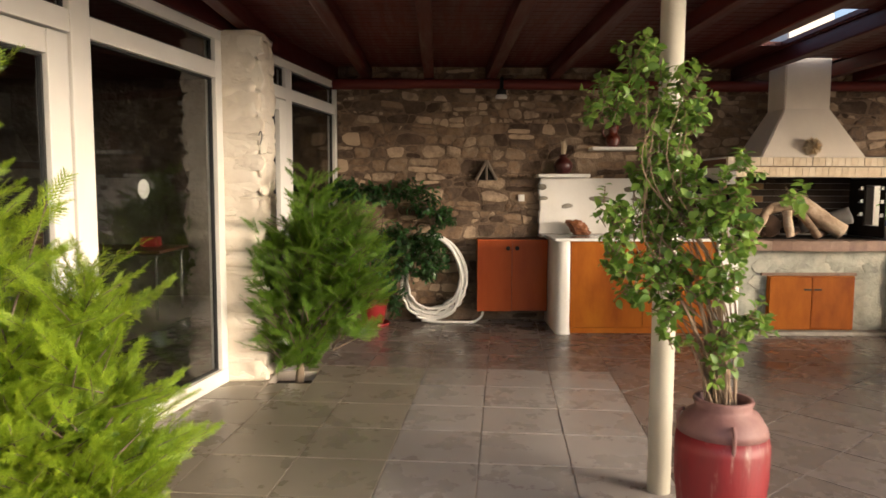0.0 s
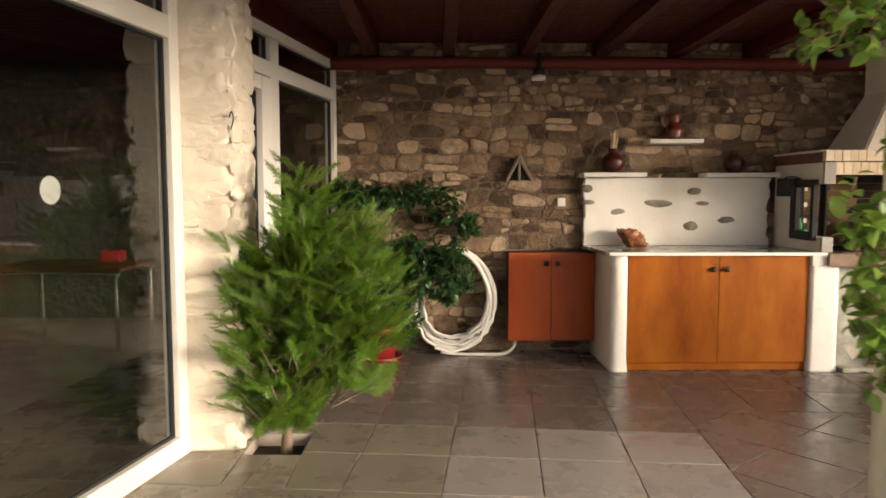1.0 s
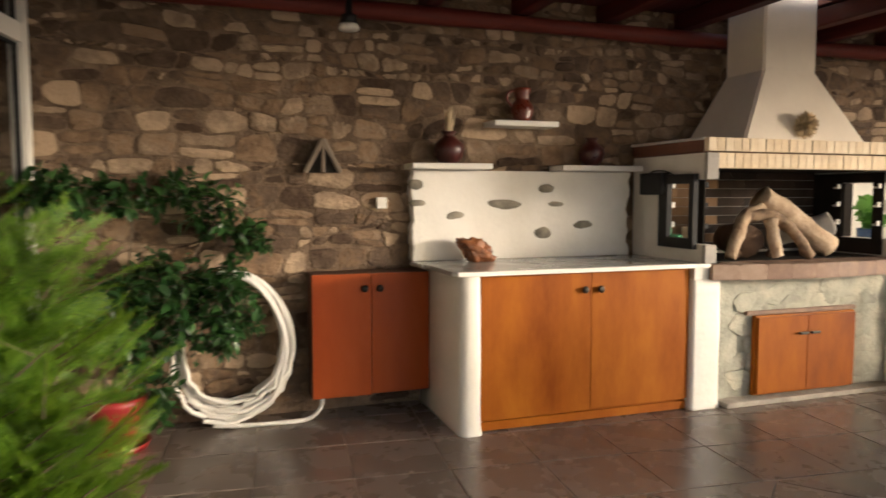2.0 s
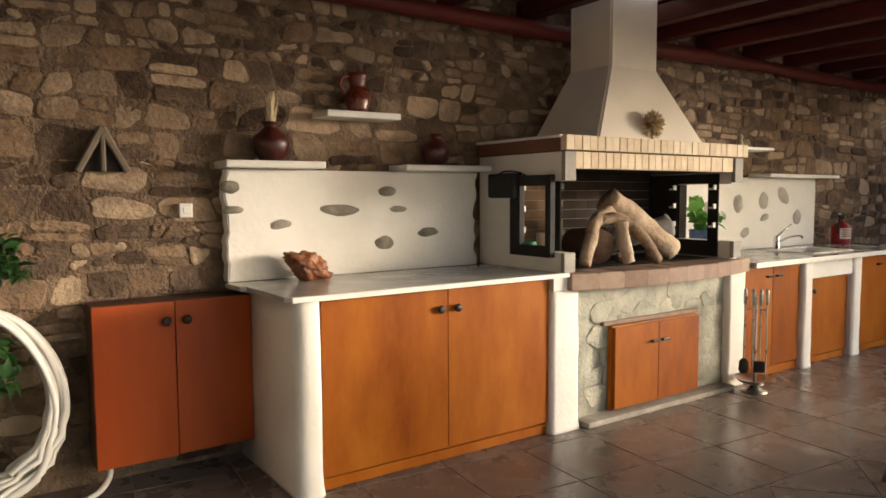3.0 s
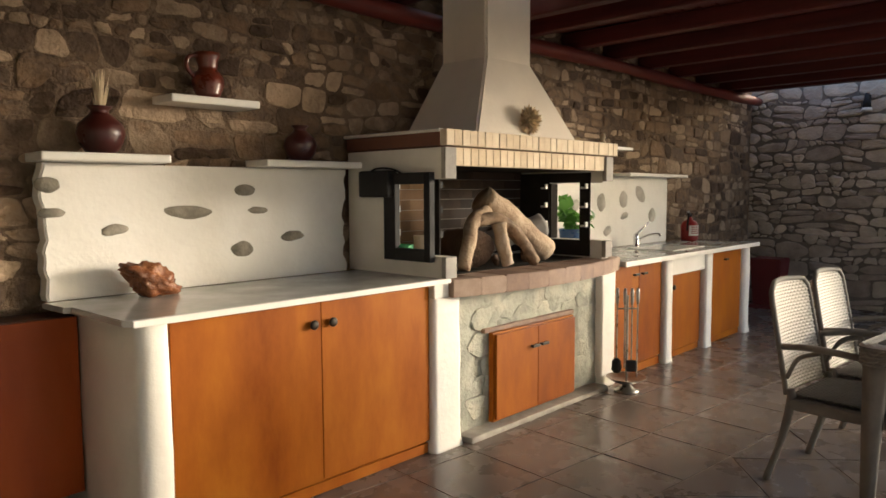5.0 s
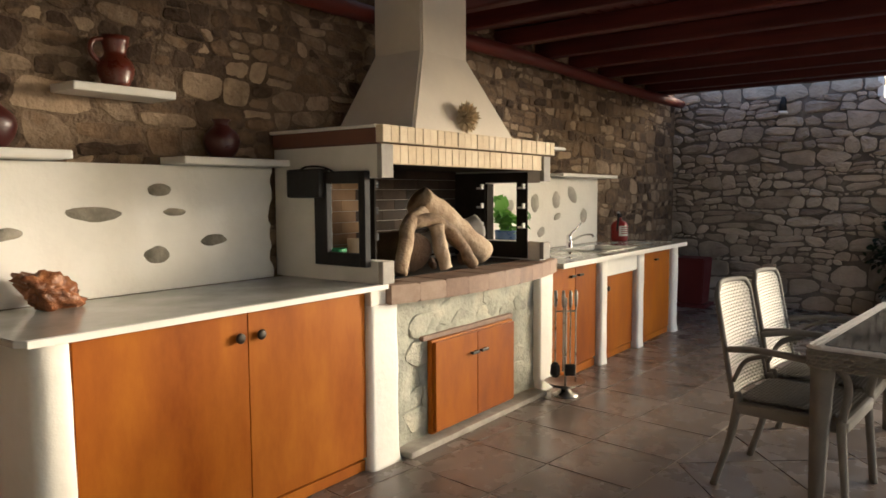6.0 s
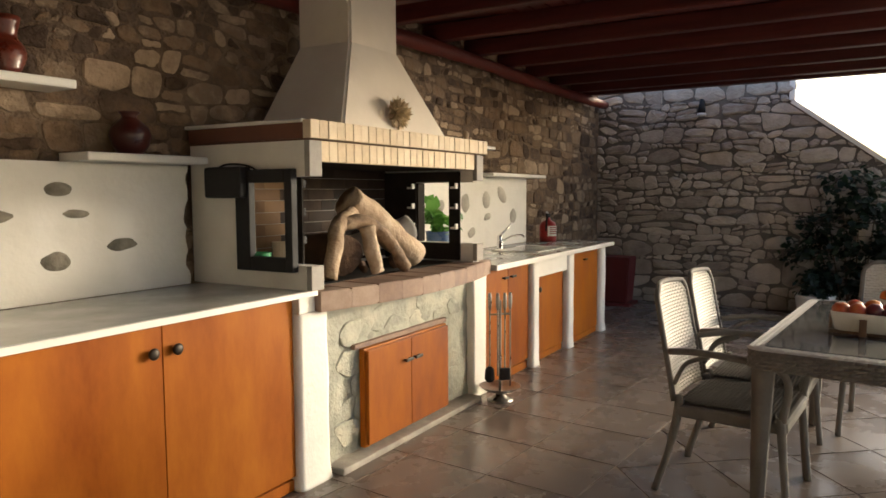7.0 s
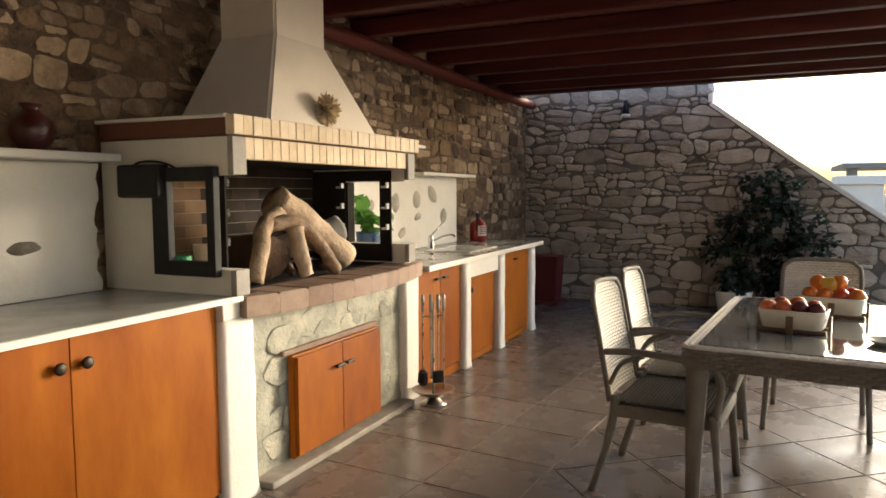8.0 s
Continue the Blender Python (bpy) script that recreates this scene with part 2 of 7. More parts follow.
BARK = mat("brown_bark", [(0.2, (0.07, 0.05, 0.032)), (0.8, (0.20, 0.15, 0.10))], scale=12, rough=0.9, bump=0.8, stretch=(3, 3, 0.5))
TWIG = mat("dry_vine_stem", [(0.2, (0.11, 0.07, 0.042)), (0.8, (0.27, 0.19, 0.12))], scale=12, rough=0.85, bump=0.5, stretch=(3, 3, 0.5))
LOGWOOD = mat("weathered_log", [(0.2, (0.1296, 0.081, 0.0486)), (0.4, (0.3348, 0.2268, 0.1404)), (0.6, (0.5076, 0.378, 0.2538)), (0.85, (0.6696, 0.5616, 0.432))], scale=9, rough=0.8, bump=0.9, grain=40, stretch=(1, 1, 1), blotch=0.6, vary=0.3, distance=0.01)
LOGDARK = mat("old_log_bark", [(0.2, (0.06, 0.035, 0.022)), (0.8, (0.16, 0.095, 0.06))], scale=9, rough=0.9, bump=0.7, distance=0.01)
BURL = mat("polished_root_wood", [(0.2, (0.0675, 0.02016, 0.007)), (0.5, (0.2475, 0.0864, 0.028)), (0.8, (0.435, 0.2016, 0.084))], scale=22, rough=0.35, bump=0.7, blotch=0.6, distance=0.01)
RATTAN = mat("taupe_woven_resin", [(0.2, (0.12834, 0.11840, 0.10598)), (0.8, (0.20286, 0.18878, 0.16974))], scale=14, rough=0.72, bump=0.15, grain=80)
# paler copy of the resin above; backrests get their sunlit look from its colour
RATTANPALE = mat("lit_pale_woven_resin", [(0.2, (0.506, 0.473, 0.418)), (0.8, (0.638, 0.605, 0.539))], scale=14, rough=0.45, bump=0.15, grain=80)
CERAMIC = mat("white_ceramic", [(0.2, (0.72, 0.69, 0.63)), (0.8, (0.80, 0.78, 0.72))], scale=5, rough=0.25, bump=0.0)
HOLDER = mat("brown_wood_holder", [(0.2, (0.10, 0.06, 0.035)), (0.8, (0.20, 0.125, 0.075))], scale=14, rough=0.5, bump=0.1)
FRUITRED = mat("red_apple_skin", [(0.2, (0.30, 0.022, 0.014)), (0.6, (0.46, 0.06, 0.02)), (0.9, (0.60, 0.20, 0.05))], scale=14, rough=0.35, bump=0.05, vary=0.5)
FRUITORANGE = mat("orange_peel", [(0.2, (0.52, 0.12, 0.012)), (0.8, (0.70, 0.24, 0.03))], scale=30, rough=0.45, bump=0.25, vary=0.5)
FRUITPLUM = mat("plum_skin", [(0.2, (0.06, 0.008, 0.014)), (0.8, (0.14, 0.018, 0.024))], scale=14, rough=0.35, bump=0.03)
FRUITPEAR = mat("yellow_pear_skin", [(0.2, (0.52, 0.29, 0.03)), (0.8, (0.68, 0.45, 0.08))], scale=20, rough=0.45, bump=0.1)
EXTRED = mat("red_enamel", [(0.2, (0.234, 0.0091, 0.0078)), (0.8, (0.299, 0.013, 0.0104))], scale=4, rough=0.3, bump=0.0)
PAPER = mat("cream_label", [(0.2, (0.62, 0.60, 0.54)), (0.8, (0.72, 0.70, 0.64))], scale=9, rough=0.6, bump=0.0)
COBALT = mat("blue_glazed_pot", [(0.2, (0.012, 0.04, 0.12)), (0.8, (0.03, 0.08, 0.20))], scale=6, rough=0.3, bump=0.05)
GREENPLASTIC = mat("green_plastic", [(0.2, (0.03, 0.22, 0.08)), (0.8, (0.05, 0.32, 0.13))], scale=6, rough=0.4, bump=0.0)
BEIGE = mat("beige_pottery", [(0.2, (0.45, 0.34, 0.22)), (0.8, (0.56, 0.44, 0.30))], scale=6, rough=0.6, bump=0.1)
DRIED = mat("dried_straw_flower", [(0.2, (0.62, 0.49, 0.31)), (0.8, (0.84, 0.71, 0.50))], scale=20, rough=0.9, bump=0.4, island=True, vary=0.5)
CLAYBROWN = mat("grey_clay_lamp", [(0.2, (0.13, 0.10, 0.075)), (0.8, (0.25, 0.20, 0.15))], scale=10, rough=0.85, bump=0.4)
# the room's dimness is put into these dark base colours
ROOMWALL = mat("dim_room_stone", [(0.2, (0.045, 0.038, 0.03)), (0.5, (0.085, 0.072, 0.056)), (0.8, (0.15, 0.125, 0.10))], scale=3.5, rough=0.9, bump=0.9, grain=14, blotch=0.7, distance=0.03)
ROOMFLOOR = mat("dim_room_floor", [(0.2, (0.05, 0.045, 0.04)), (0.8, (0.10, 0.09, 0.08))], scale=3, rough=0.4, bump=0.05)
DISTWHITE = mat("whitewashed_house", [(0.2, (0.70, 0.67, 0.60)), (0.8, (0.80, 0.78, 0.72))], scale=1, rough=0.85, bump=0.2)
DISTGREY = mat("grey_render_wall", [(0.2, (0.18, 0.175, 0.16)), (0.8, (0.27, 0.26, 0.24))], scale=2, rough=0.9, bump=0.2)
CONIFER = leaf_mat("cypress_needles", (0.014, 0.042, 0.004), (0.065, 0.145, 0.008), (0.19, 0.32, 0.02), vary=0.06, scale=8, spread=0.10)
CONIFERNEAR = leaf_mat("golden_cypress_needles", (0.035, 0.085, 0.004), (0.145, 0.25, 0.007), (0.34, 0.43, 0.018), vary=0.06, scale=7, spread=0.10)
FICUS = leaf_mat("dark_glossy_leaf", (0.010, 0.032, 0.008), (0.022, 0.065, 0.016), (0.05, 0.125, 0.03), rough=0.35)
VINE = leaf_mat("vine_leaf", (0.038, 0.092, 0.012), (0.098, 0.19, 0.022), (0.20, 0.31, 0.05))
BASIL = leaf_mat("bright_basil_leaf", (0.03, 0.10, 0.015), (0.07, 0.20, 0.03), (0.14, 0.31, 0.055))
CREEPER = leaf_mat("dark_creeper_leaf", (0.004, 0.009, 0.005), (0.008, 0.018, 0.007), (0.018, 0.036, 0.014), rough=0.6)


def glass_mat(name, tint, rough=0.0):
    m = bpy.data.materials.new(name)
    m.use_nodes = True
    b = m.node_tree.nodes["Principled BSDF"]
    b.inputs["Base Color"].default_value = (*tint, 1)
    b.inputs["Roughness"].default_value, b.inputs["IOR"].default_value = rough, 1.5
    b.inputs["Transmission Weight"].default_value = 1.0
    return m


GLASS = glass_mat("window_glass", (0.5, 0.51, 0.49))
TABLEGLASS = mat("grey_tempered_glass", [(0.2, (0.10, 0.10, 0.098)), (0.8, (0.125, 0.125, 0.12))], scale=2, rough=0.05, bump=0.0, rough_vary=0.02)
CLEARGLASS = glass_mat("clear_glass_dish", (0.95, 0.96, 0.95))
JARRED = mat("worn_red_glaze", [(0.37, (0.26, 0.17, 0.14)), (0.41, (0.19, 0.06, 0.05)), (0.46, (0.145, 0.007, 0.009)), (0.8, (0.215, 0.010, 0.012))], scale=6, rough=0.5, bump=0.3, stretch=(3, 3, 0.55), grain=40, blotch=0.3)
JARNECK = mat("worn_pink_clay", [(0.2, (0.1105, 0.0475, 0.045)), (0.5, (0.17, 0.08075, 0.072)), (0.7, (0.2295, 0.133, 0.115)), (0.85, (0.3825, 0.3135, 0.28))], scale=7, rough=0.6, bump=0.4)
LAMPGLASS = mat("frosted_lamp_glass", [(0.2, (0.70, 0.68, 0.63)), (0.8, (0.78, 0.76, 0.72))], scale=5, rough=0.35, bump=0.0)


for m, k in ((ORANGEWOOD, 0.15), (REDWOOD, 0.2), (BEAMWOOD, 0.25), (LOGRED, 0.3), (STONE, 0.25), (STONE_REST, 0.25), (MORTAR, 0.2), (BLACK, 0.2), (RATTAN, 0.2), (SOOT_SHADE, 0.15), (FIREBRICK, 0.25)):
    m.node_tree.nodes["Principled BSDF"].inputs["Specular IOR Level"].default_value = k
# ---- building helpers ----
def link_mesh(name, bm, material, parent=None, label="", smooth=False):
    me = bpy.data.meshes.new(name)
    bm.normal_update()
    bm.to_mesh(me)
    bm.free()
    me.materials.append(material)
    if smooth:
        for p in me.polygons:
            p.use_smooth = True
    ob = new(name, me)
    if parent is not None:
        ob.parent = parent
    if label:
        tagged(ob, label)
    return ob


def part(name, bm, material, parent, label="", smooth=False):
    return link_mesh(name, bm, material, parent, label, smooth)


def thing(name, at, label, category, group="", turn=0.0):
    e = new(name)
    e.empty_display_size = 0.05
    e.location = at
    e.rotation_euler = (0, 0, radians(turn))
    return tagged(e, label, category, group)


def solo(name, bm, material, label, category, group="", kind="", smooth=False):
    return tagged(link_mesh(name, bm, material, None, "", smooth), label, category, group, kind)


def raw(name, verts, faces, material, parent=None, smooth=False):
    me = bpy.data.meshes.new(name)
    me.from_pydata(verts, [], faces)
    me.materials.append(material)
    if smooth:
        me.polygons.foreach_set("use_smooth", [True] * len(me.polygons))
    ob = new(name, me)
    if parent is not None:
        ob.parent = parent
    return ob


def box(bm, x0, x1, y0, y1, z0, z1, bevel=0.0, seg=2):
    r = bmesh.ops.create_cube(bm, size=1.0, matrix=Matrix.Translation(((x0 + x1) / 2, (y0 + y1) / 2, (z0 + z1) / 2)) @ Matrix.Diagonal((x1 - x0, y1 - y0, z1 - z0, 1)))
    if bevel:
        edges = list({e for v in r["verts"] for e in v.link_edges})
        bmesh.ops.bevel(bm, geom=edges, offset=bevel, segments=seg, affect="EDGES", profile=0.6)
    return bm


def B(x0, x1, y0, y1, z0, z1, bevel=0.0, seg=2):
    return box(bmesh.new(), x0, x1, y0, y1, z0, z1, bevel, seg)


def prism(bm, outline, z0, z1, bevel=0.0):
    low = [bm.verts.new((x, y, z0)) for x, y in outline]
    top = [bm.verts.new((x, y, z1)) for x, y in outline]
    n = len(outline)
    f1 = bm.faces.new(low[::-1])
    f2 = bm.faces.new(top)
    for i in range(n):
        bm.faces.new((low[i], low[(i + 1) % n], top[(i + 1) % n], top[i]))
    bmesh.ops.recalc_face_normals(bm, faces=bm.faces)
    if bevel:
        bmesh.ops.bevel(bm, geom=list(f2.edges) + list(f1.edges), offset=bevel, segments=2, affect="EDGES")
    return bm


def upright(outline, y0, y1, bevel=0.0):
    """A plate whose outline is given in x and z, between two depths."""
    bm = prism(bmesh.new(), [(x, z) for x, z in outline], -y1, -y0, bevel)
    bmesh.ops.rotate(bm, verts=bm.verts, matrix=Matrix.Rotation(radians(90), 3, "X"))
    return bm


def lathe(bm, profile, seg=24, at=(0, 0, 0), squash=1.0):
    rings = []
    for r, z in profile:
        rings.append([bm.verts.new((at[0] + r * math.cos(2 * math.pi * i / seg), at[1] + squash * r * math.sin(2 * math.pi * i / seg), at[2] + z)) for i in range(seg)])
    for a, b in zip(rings, rings[1:]):
        for i in range(seg):
            bm.faces.new((a[i], a[(i + 1) % seg], b[(i + 1) % seg], b[i]))
    bm.faces.new(rings[0][::-1])
    bm.faces.new(rings[-1])
    return bm


def tube(bm, pts, radius, seg=8, cap=True):
    pts = [Vector(p) for p in pts]
    rad = radius if isinstance(radius, (list, tuple)) else [radius] * len(pts)
    up = Vector((0.13, 0.21, 0.97)).normalized()
    rings = []
    for i, p in enumerate(pts):
        d = (pts[min(i + 1, len(pts) - 1)] - pts[max(i - 1, 0)]).normalized()
        if abs(d.dot(up)) > 0.93:
            up = Vector((0.9, 0.3, 0.1)).normalized()
        a = d.cross(up).normalized()
        b = a.cross(d).normalized()
        up = b
        rings.append([bm.verts.new(p + rad[i] * (math.cos(2 * math.pi * k / seg) * a + math.sin(2 * math.pi * k / seg) * b)) for k in range(seg)])
    for r1, r2 in zip(rings, rings[1:]):
        for k in range(seg):
            bm.faces.new((r1[k], r1[(k + 1) % seg], r2[(k + 1) % seg], r2[k]))
    if cap:
        bm.faces.new(rings[0][::-1])
        bm.faces.new(rings[-1])
    bmesh.ops.recalc_face_normals(bm, faces=bm.faces)
    return bm


def roughen(bm, amount, size, seed=0):
    for v in bm.verts:
        p = v.co * size + Vector((seed * 7.3, seed * 3.1, seed))
        v.co += Vector((noise.noise(p), noise.noise(p + Vector((9, 0, 0))), noise.noise(p + Vector((0, 9, 0))))) * amount
    return bm


def spline(points, n):
    """Points on a smooth curve through the given ones."""
    p = [Vector(q) for q in points]
    p = [p[0] * 2 - p[1]] + p + [p[-1] * 2 - p[-2]]
    out = []
    for i in range(1, len(p) - 2):
        for k in range(n):
            t = k / n
            out.append(0.5 * ((2 * p[i]) + (p[i + 1] - p[i - 1]) * t + (2 * p[i - 1] - 5 * p[i] + 4 * p[i + 1] - p[i + 2]) * t * t + (3 * p[i] - p[i - 1] - 3 * p[i + 1] + p[i + 2]) * t ** 3))
    out.append(p[-2])
    return out


# ---- the plan ----
WALL_Y = 7.47          # face of the long stone wall
FAR_X = 9.05           # face of the end wall
FRONT = 6.745          # fronts of the cabinets
SLOPE = 0.19           # the glazed side runs askew to the stone wall
FLOOR_TURN = -5.3      # the tiles too
CEIL = 2.62


def side_x(y):
    return -1.56 + SLOPE * (y - 5.07)


# ---- ground, walls, roof ----
solo("ground", B(-300, 300, -300, 300, -0.62, -0.30), EARTH, "dry pale ground reaching to the horizon", "ground", kind="structure")
wall_north = solo("wall_north", B(-1.27, 9.5, WALL_Y, WALL_Y + 0.45, -0.3, 2.9), MORTAR, "long rubble stone wall with earth-coloured mortar", "wall", kind="structure")
end_outline = [(7.47, -0.3), (7.47, 2.60), (5.30, 2.60), (5.28, 2.33), (4.40, 1.66), (3.50, 1.01), (2.10, 0.02), (2.10, -0.3)]
bm = prism(bmesh.new(), end_outline, FAR_X, FAR_X + 0.42)
bmesh.ops.transform(bm, matrix=Matrix(((0, 0, 1, 0), (1, 0, 0, 0), (0, 1, 0, 0), (0, 0, 0, 1))), verts=bm.verts)
bmesh.ops.recalc_face_normals(bm, faces=bm.faces)
wall_east = solo("wall_east", bm, DARKMORTAR, "grey fieldstone end wall stepping down beside steps", "wall", kind="structure")
cap = bmesh.new()
for (ya, za), (yb, zb) in zip(end_outline[3:6], end_outline[4:7]):
    d = Vector((0, yb - ya, zb - za)).normalized()
    nrm = Vector((0, -d.z, d.y)) if d.y > 0 else Vector((0, d.z, -d.y))
    a, b = Vector((0, ya, za)), Vector((0, yb, zb))
    vs = []
    for q in (a, b, b + nrm * 0.045, a + nrm * 0.045):
        vs.append((cap.verts.new((FAR_X - 0.03, q.y, q.z)), cap.verts.new((FAR_X + 0.45, q.y, q.z))))
    for i in range(4):
        j = (i + 1) % 4
        cap.faces.new((vs[i][0], vs[j][0], vs[j][1], vs[i][1]))
    cap.faces.new([v[0] for v in vs])
    cap.faces.new([v[1] for v in vs][::-1])
bmesh.ops.recalc_face_normals(cap, faces=cap.faces)
box(cap, FAR_X - 0.03, FAR_X + 0.45, 5.235, 5.295, 2.36, 2.60, 0.01)
solo("wall_coping", cap, PLASTER, "whitewashed sloping coping on the end wall", "coping", kind="structure")

# roof: boards with a rooflight slot and the chimney's hole, timbers, wall log
SLOT = (2.70, 2.92, 5.05, 6.30)
HOLE = (3.22, 3.77, 6.86, 7.34)
bm = bmesh.new()
ROOF = (-6.5, 8.46, 2.9, 7.47)
xs = [ROOF[0], SLOT[0], SLOT[1], HOLE[0], HOLE[1], ROOF[1]]
ys = [ROOF[2], SLOT[2], SLOT[3], HOLE[2], HOLE[3], ROOF[3]]
for i in range(5):
    for j in range(5):
        cx, cy = (xs[i] + xs[i + 1]) / 2, (ys[j] + ys[j + 1]) / 2
        if (SLOT[0] < cx < SLOT[1] and SLOT[2] < cy < SLOT[3]) or (HOLE[0] < cx < HOLE[1] and HOLE[2] < cy < HOLE[3]):
            continue
        box(bm, xs[i], xs[i + 1], ys[j], ys[j + 1], CEIL, CEIL + 0.035)
y = ROOF[2] + 0.06
while y < 7.4:
    for a, b in ((ROOF[0], SLOT[0] - 0.02), (SLOT[1] + 0.02, ROOF[1])):
        if not (HOLE[2] - 0.13 < y < HOLE[3] and a > 0):
            box(bm, a, b, y, y + 0.112, CEIL - 0.012, CEIL + 0.002, 0.004, 1)
    y += 0.12
solo("ceiling", bm, BEAMWOOD, "dark mahogany-stained boarded pergola ceiling", "ceiling", kind="structure")
for bx in [-1.4 + 0.63 * i for i in range(16)]:
    if HOLE[0] - 0.1 < bx < HOLE[1] + 0.1:
        bx = HOLE[1] + 0.07
    bm = B(bx - 0.05, bx + 0.05, 2.85, 7.46, CEIL - 0.135, CEIL - 0.013, 0.012)
    solo("roof_beam", bm, BEAMWOOD, "dark red stained roof timber under the boards", "beam", "roof timbers", "structure")
bm = tube(bmesh.new(), [(x, 7.36 + 0.012 * math.sin(x * 2.1), 2.43 + 0.008 * math.sin(x * 1.3 + 1)) for x in np.linspace(-1.22, 8.95, 40)], [0.052 + 0.005 * math.sin(i * 0.9) for i in range(40)], 12)
solo("wall_log", bm, LOGRED, "long red-stained round log along the wall head", "beam", kind="structure", smooth=True)
# unseen canopy, added only to hold back sky light from the front
solo("front_canopy", B(-6.5, 2.60, 0.60, 2.77, CEIL - 0.10, CEIL + 0.02), BEAMWOOD, "added unseen timber canopy that cuts the sky light from the front", "ceiling", kind="structure")
solo("edge_beam", B(8.40, 8.50, 2.85, 7.46, CEIL - 0.125, CEIL + 0.035, 0.012), BEAMWOOD, "dark red fascia timber at the roof's end", "beam", kind="structure")
solo("front_beam", B(-6.5, 8.50, 2.78, 2.93, CEIL - 0.13, CEIL + 0.10, 0.012), BEAMWOOD, "dark red fascia timber along the roof's open front", "beam", kind="structure")

# ---- glazed side ----
def side_bar(bm, y0, y1, z0, z1, thick=0.07, off=0.0, bevel=0.006, shift=-0.022):
    c = math.cos(math.atan(SLOPE))
    L = (y1 - y0) / c
    m = Matrix.Translation((side_x(y0), y0, 0)) @ Matrix.Rotation(-math.atan(SLOPE), 4, "Z")
    t = bmesh.new()
    box(t, -thick / 2 + off + shift, thick / 2 + off + shift, 0, L, z0, z1, bevel)
    bmesh.ops.transform(t, matrix=m, verts=t.verts)
    me = bpy.data.meshes.new("tmp")
    t.to_mesh(me)
    t.free()
    bm.from_mesh(me)
    bpy.data.meshes.remove(me)
    return bm


def bar(*a, **k):
    return side_bar(bmesh.new(), *a, **k)


def glazing(name, y0, y1, z0, z1, parent):
    ob = part("pane", bar(y0, y1, z0, z1, thick=0.008, bevel=0), GLASS, parent)
    ob.visible_shadow = False
    part("gasket", bar(y0, y0 + 0.012, z0, z1, thick=0.03, bevel=0), GASKET, parent)
    part("gasket", bar(y1 - 0.012, y1, z0, z1, thick=0.03, bevel=0), GASKET, parent)
    part("gasket", bar(y0 + 0.012, y1 - 0.012, z0, z0 + 0.012, thick=0.03, bevel=0), GASKET, parent)
    part("gasket", bar(y0 + 0.012, y1 - 0.012, z1 - 0.012, z1, thick=0.03, bevel=0), GASKET, parent)


TOPZ = 2.455
w1 = tagged(new("window_1"), "white-framed full-height fixed window with a fanlight", "window", kind="structure")
part("frame", bar(3.60, 5.07, 0.0, 0.105, thick=0.09), PVC, w1)
part("frame", bar(3.60, 5.07, 2.385, TOPZ, thick=0.09), PVC, w1)
part("transom", bar(3.74, 4.985, 2.125, 2.235, thick=0.085), PVC, w1)
part("mullion", bar(3.60, 3.74, 0.105, 2.385, thick=0.088), PVC, w1)
part("stile", bar(4.985, 5.07, 0.105, 2.385, thick=0.088), PVC, w1)
glazing("lower", 3.745, 4.98, 0.107, 2.123, w1)
glazing("upper", 3.745, 4.98, 2.237, 2.383, w1)
d1 = tagged(new("door_1"), "white-framed glazed door leaf, closed", "door", kind="structure")
part("frame", bar(2.40, 3.595, 2.385, TOPZ, thick=0.09), PVC, d1)
part("transom", bar(2.40, 3.595, 2.125, 2.235, thick=0.085), PVC, d1)
part("leaf_stile", bar(3.45, 3.585, 0.04, 2.115, thick=0.075), PVC, d1)
part("leaf_stile", bar(2.45, 2.58, 0.04, 2.115, thick=0.075), PVC, d1)
part("leaf_rail", bar(2.585, 3.445, 2.0, 2.113, thick=0.073), PVC, d1)
part("leaf_rail", bar(2.585, 3.445, 0.04, 0.16, thick=0.073), PVC, d1)
part("threshold", bar(2.40, 3.595, 0.0, 0.035, thick=0.09), PVC, d1)
glazing("leaf", 2.59, 3.44, 0.165, 1.995, d1)
glazing("upper", 2.45, 3.59, 2.237, 2.383, d1)
solo("wall_west", bar(-3.0, 2.39, -0.3, 2.9, thick=0.3), LIMEWASH, "plain whitewashed house wall", "wall", kind="structure")
w2 = tagged(new("window_2"), "white-framed glazed door and window beside the stone wall", "window", kind="structure")
part("frame", bar(5.5, 7.455, TOPZ - 0.07, TOPZ, thick=0.09), PVC, w2)
part("frame", bar(5.5, 7.455, 0.0, 0.10, thick=0.09), PVC, w2)
part("transom", bar(5.5, 7.385, 2.125, 2.225, thick=0.085), PVC, w2)
part("stile", bar(7.39, 7.455, 0.10, TOPZ - 0.072, thick=0.088), PVC, w2)
part("mullion", bar(6.157, 6.29, 0.10, TOPZ - 0.072, thick=0.088), PVC, w2)
part("leaf_stile", bar(6.00, 6.135, 0.11, 2.11, thick=0.072, off=0.02), PVC, w2)
part("leaf_rail", bar(5.5, 5.995, 2.02, 2.11, thick=0.07, off=0.02), PVC, w2)
glazing("lower", 6.295, 7.385, 0.105, 2.12, w2)
glazing("upper", 6.295, 7.385, 2.23, TOPZ - 0.075, w2)
glazing("leaf", 5.50, 5.995, 0.115, 2.015, w2)
glazing("upper", 5.50, 6.152, 2.23, TOPZ - 0.075, w2)
solo("wall_plate", bar(-3.0, 7.46, TOPZ + 0.003, 2.72, thick=0.12), BEAMWOOD, "dark timber plate over the glazed side", "beam", kind="structure")
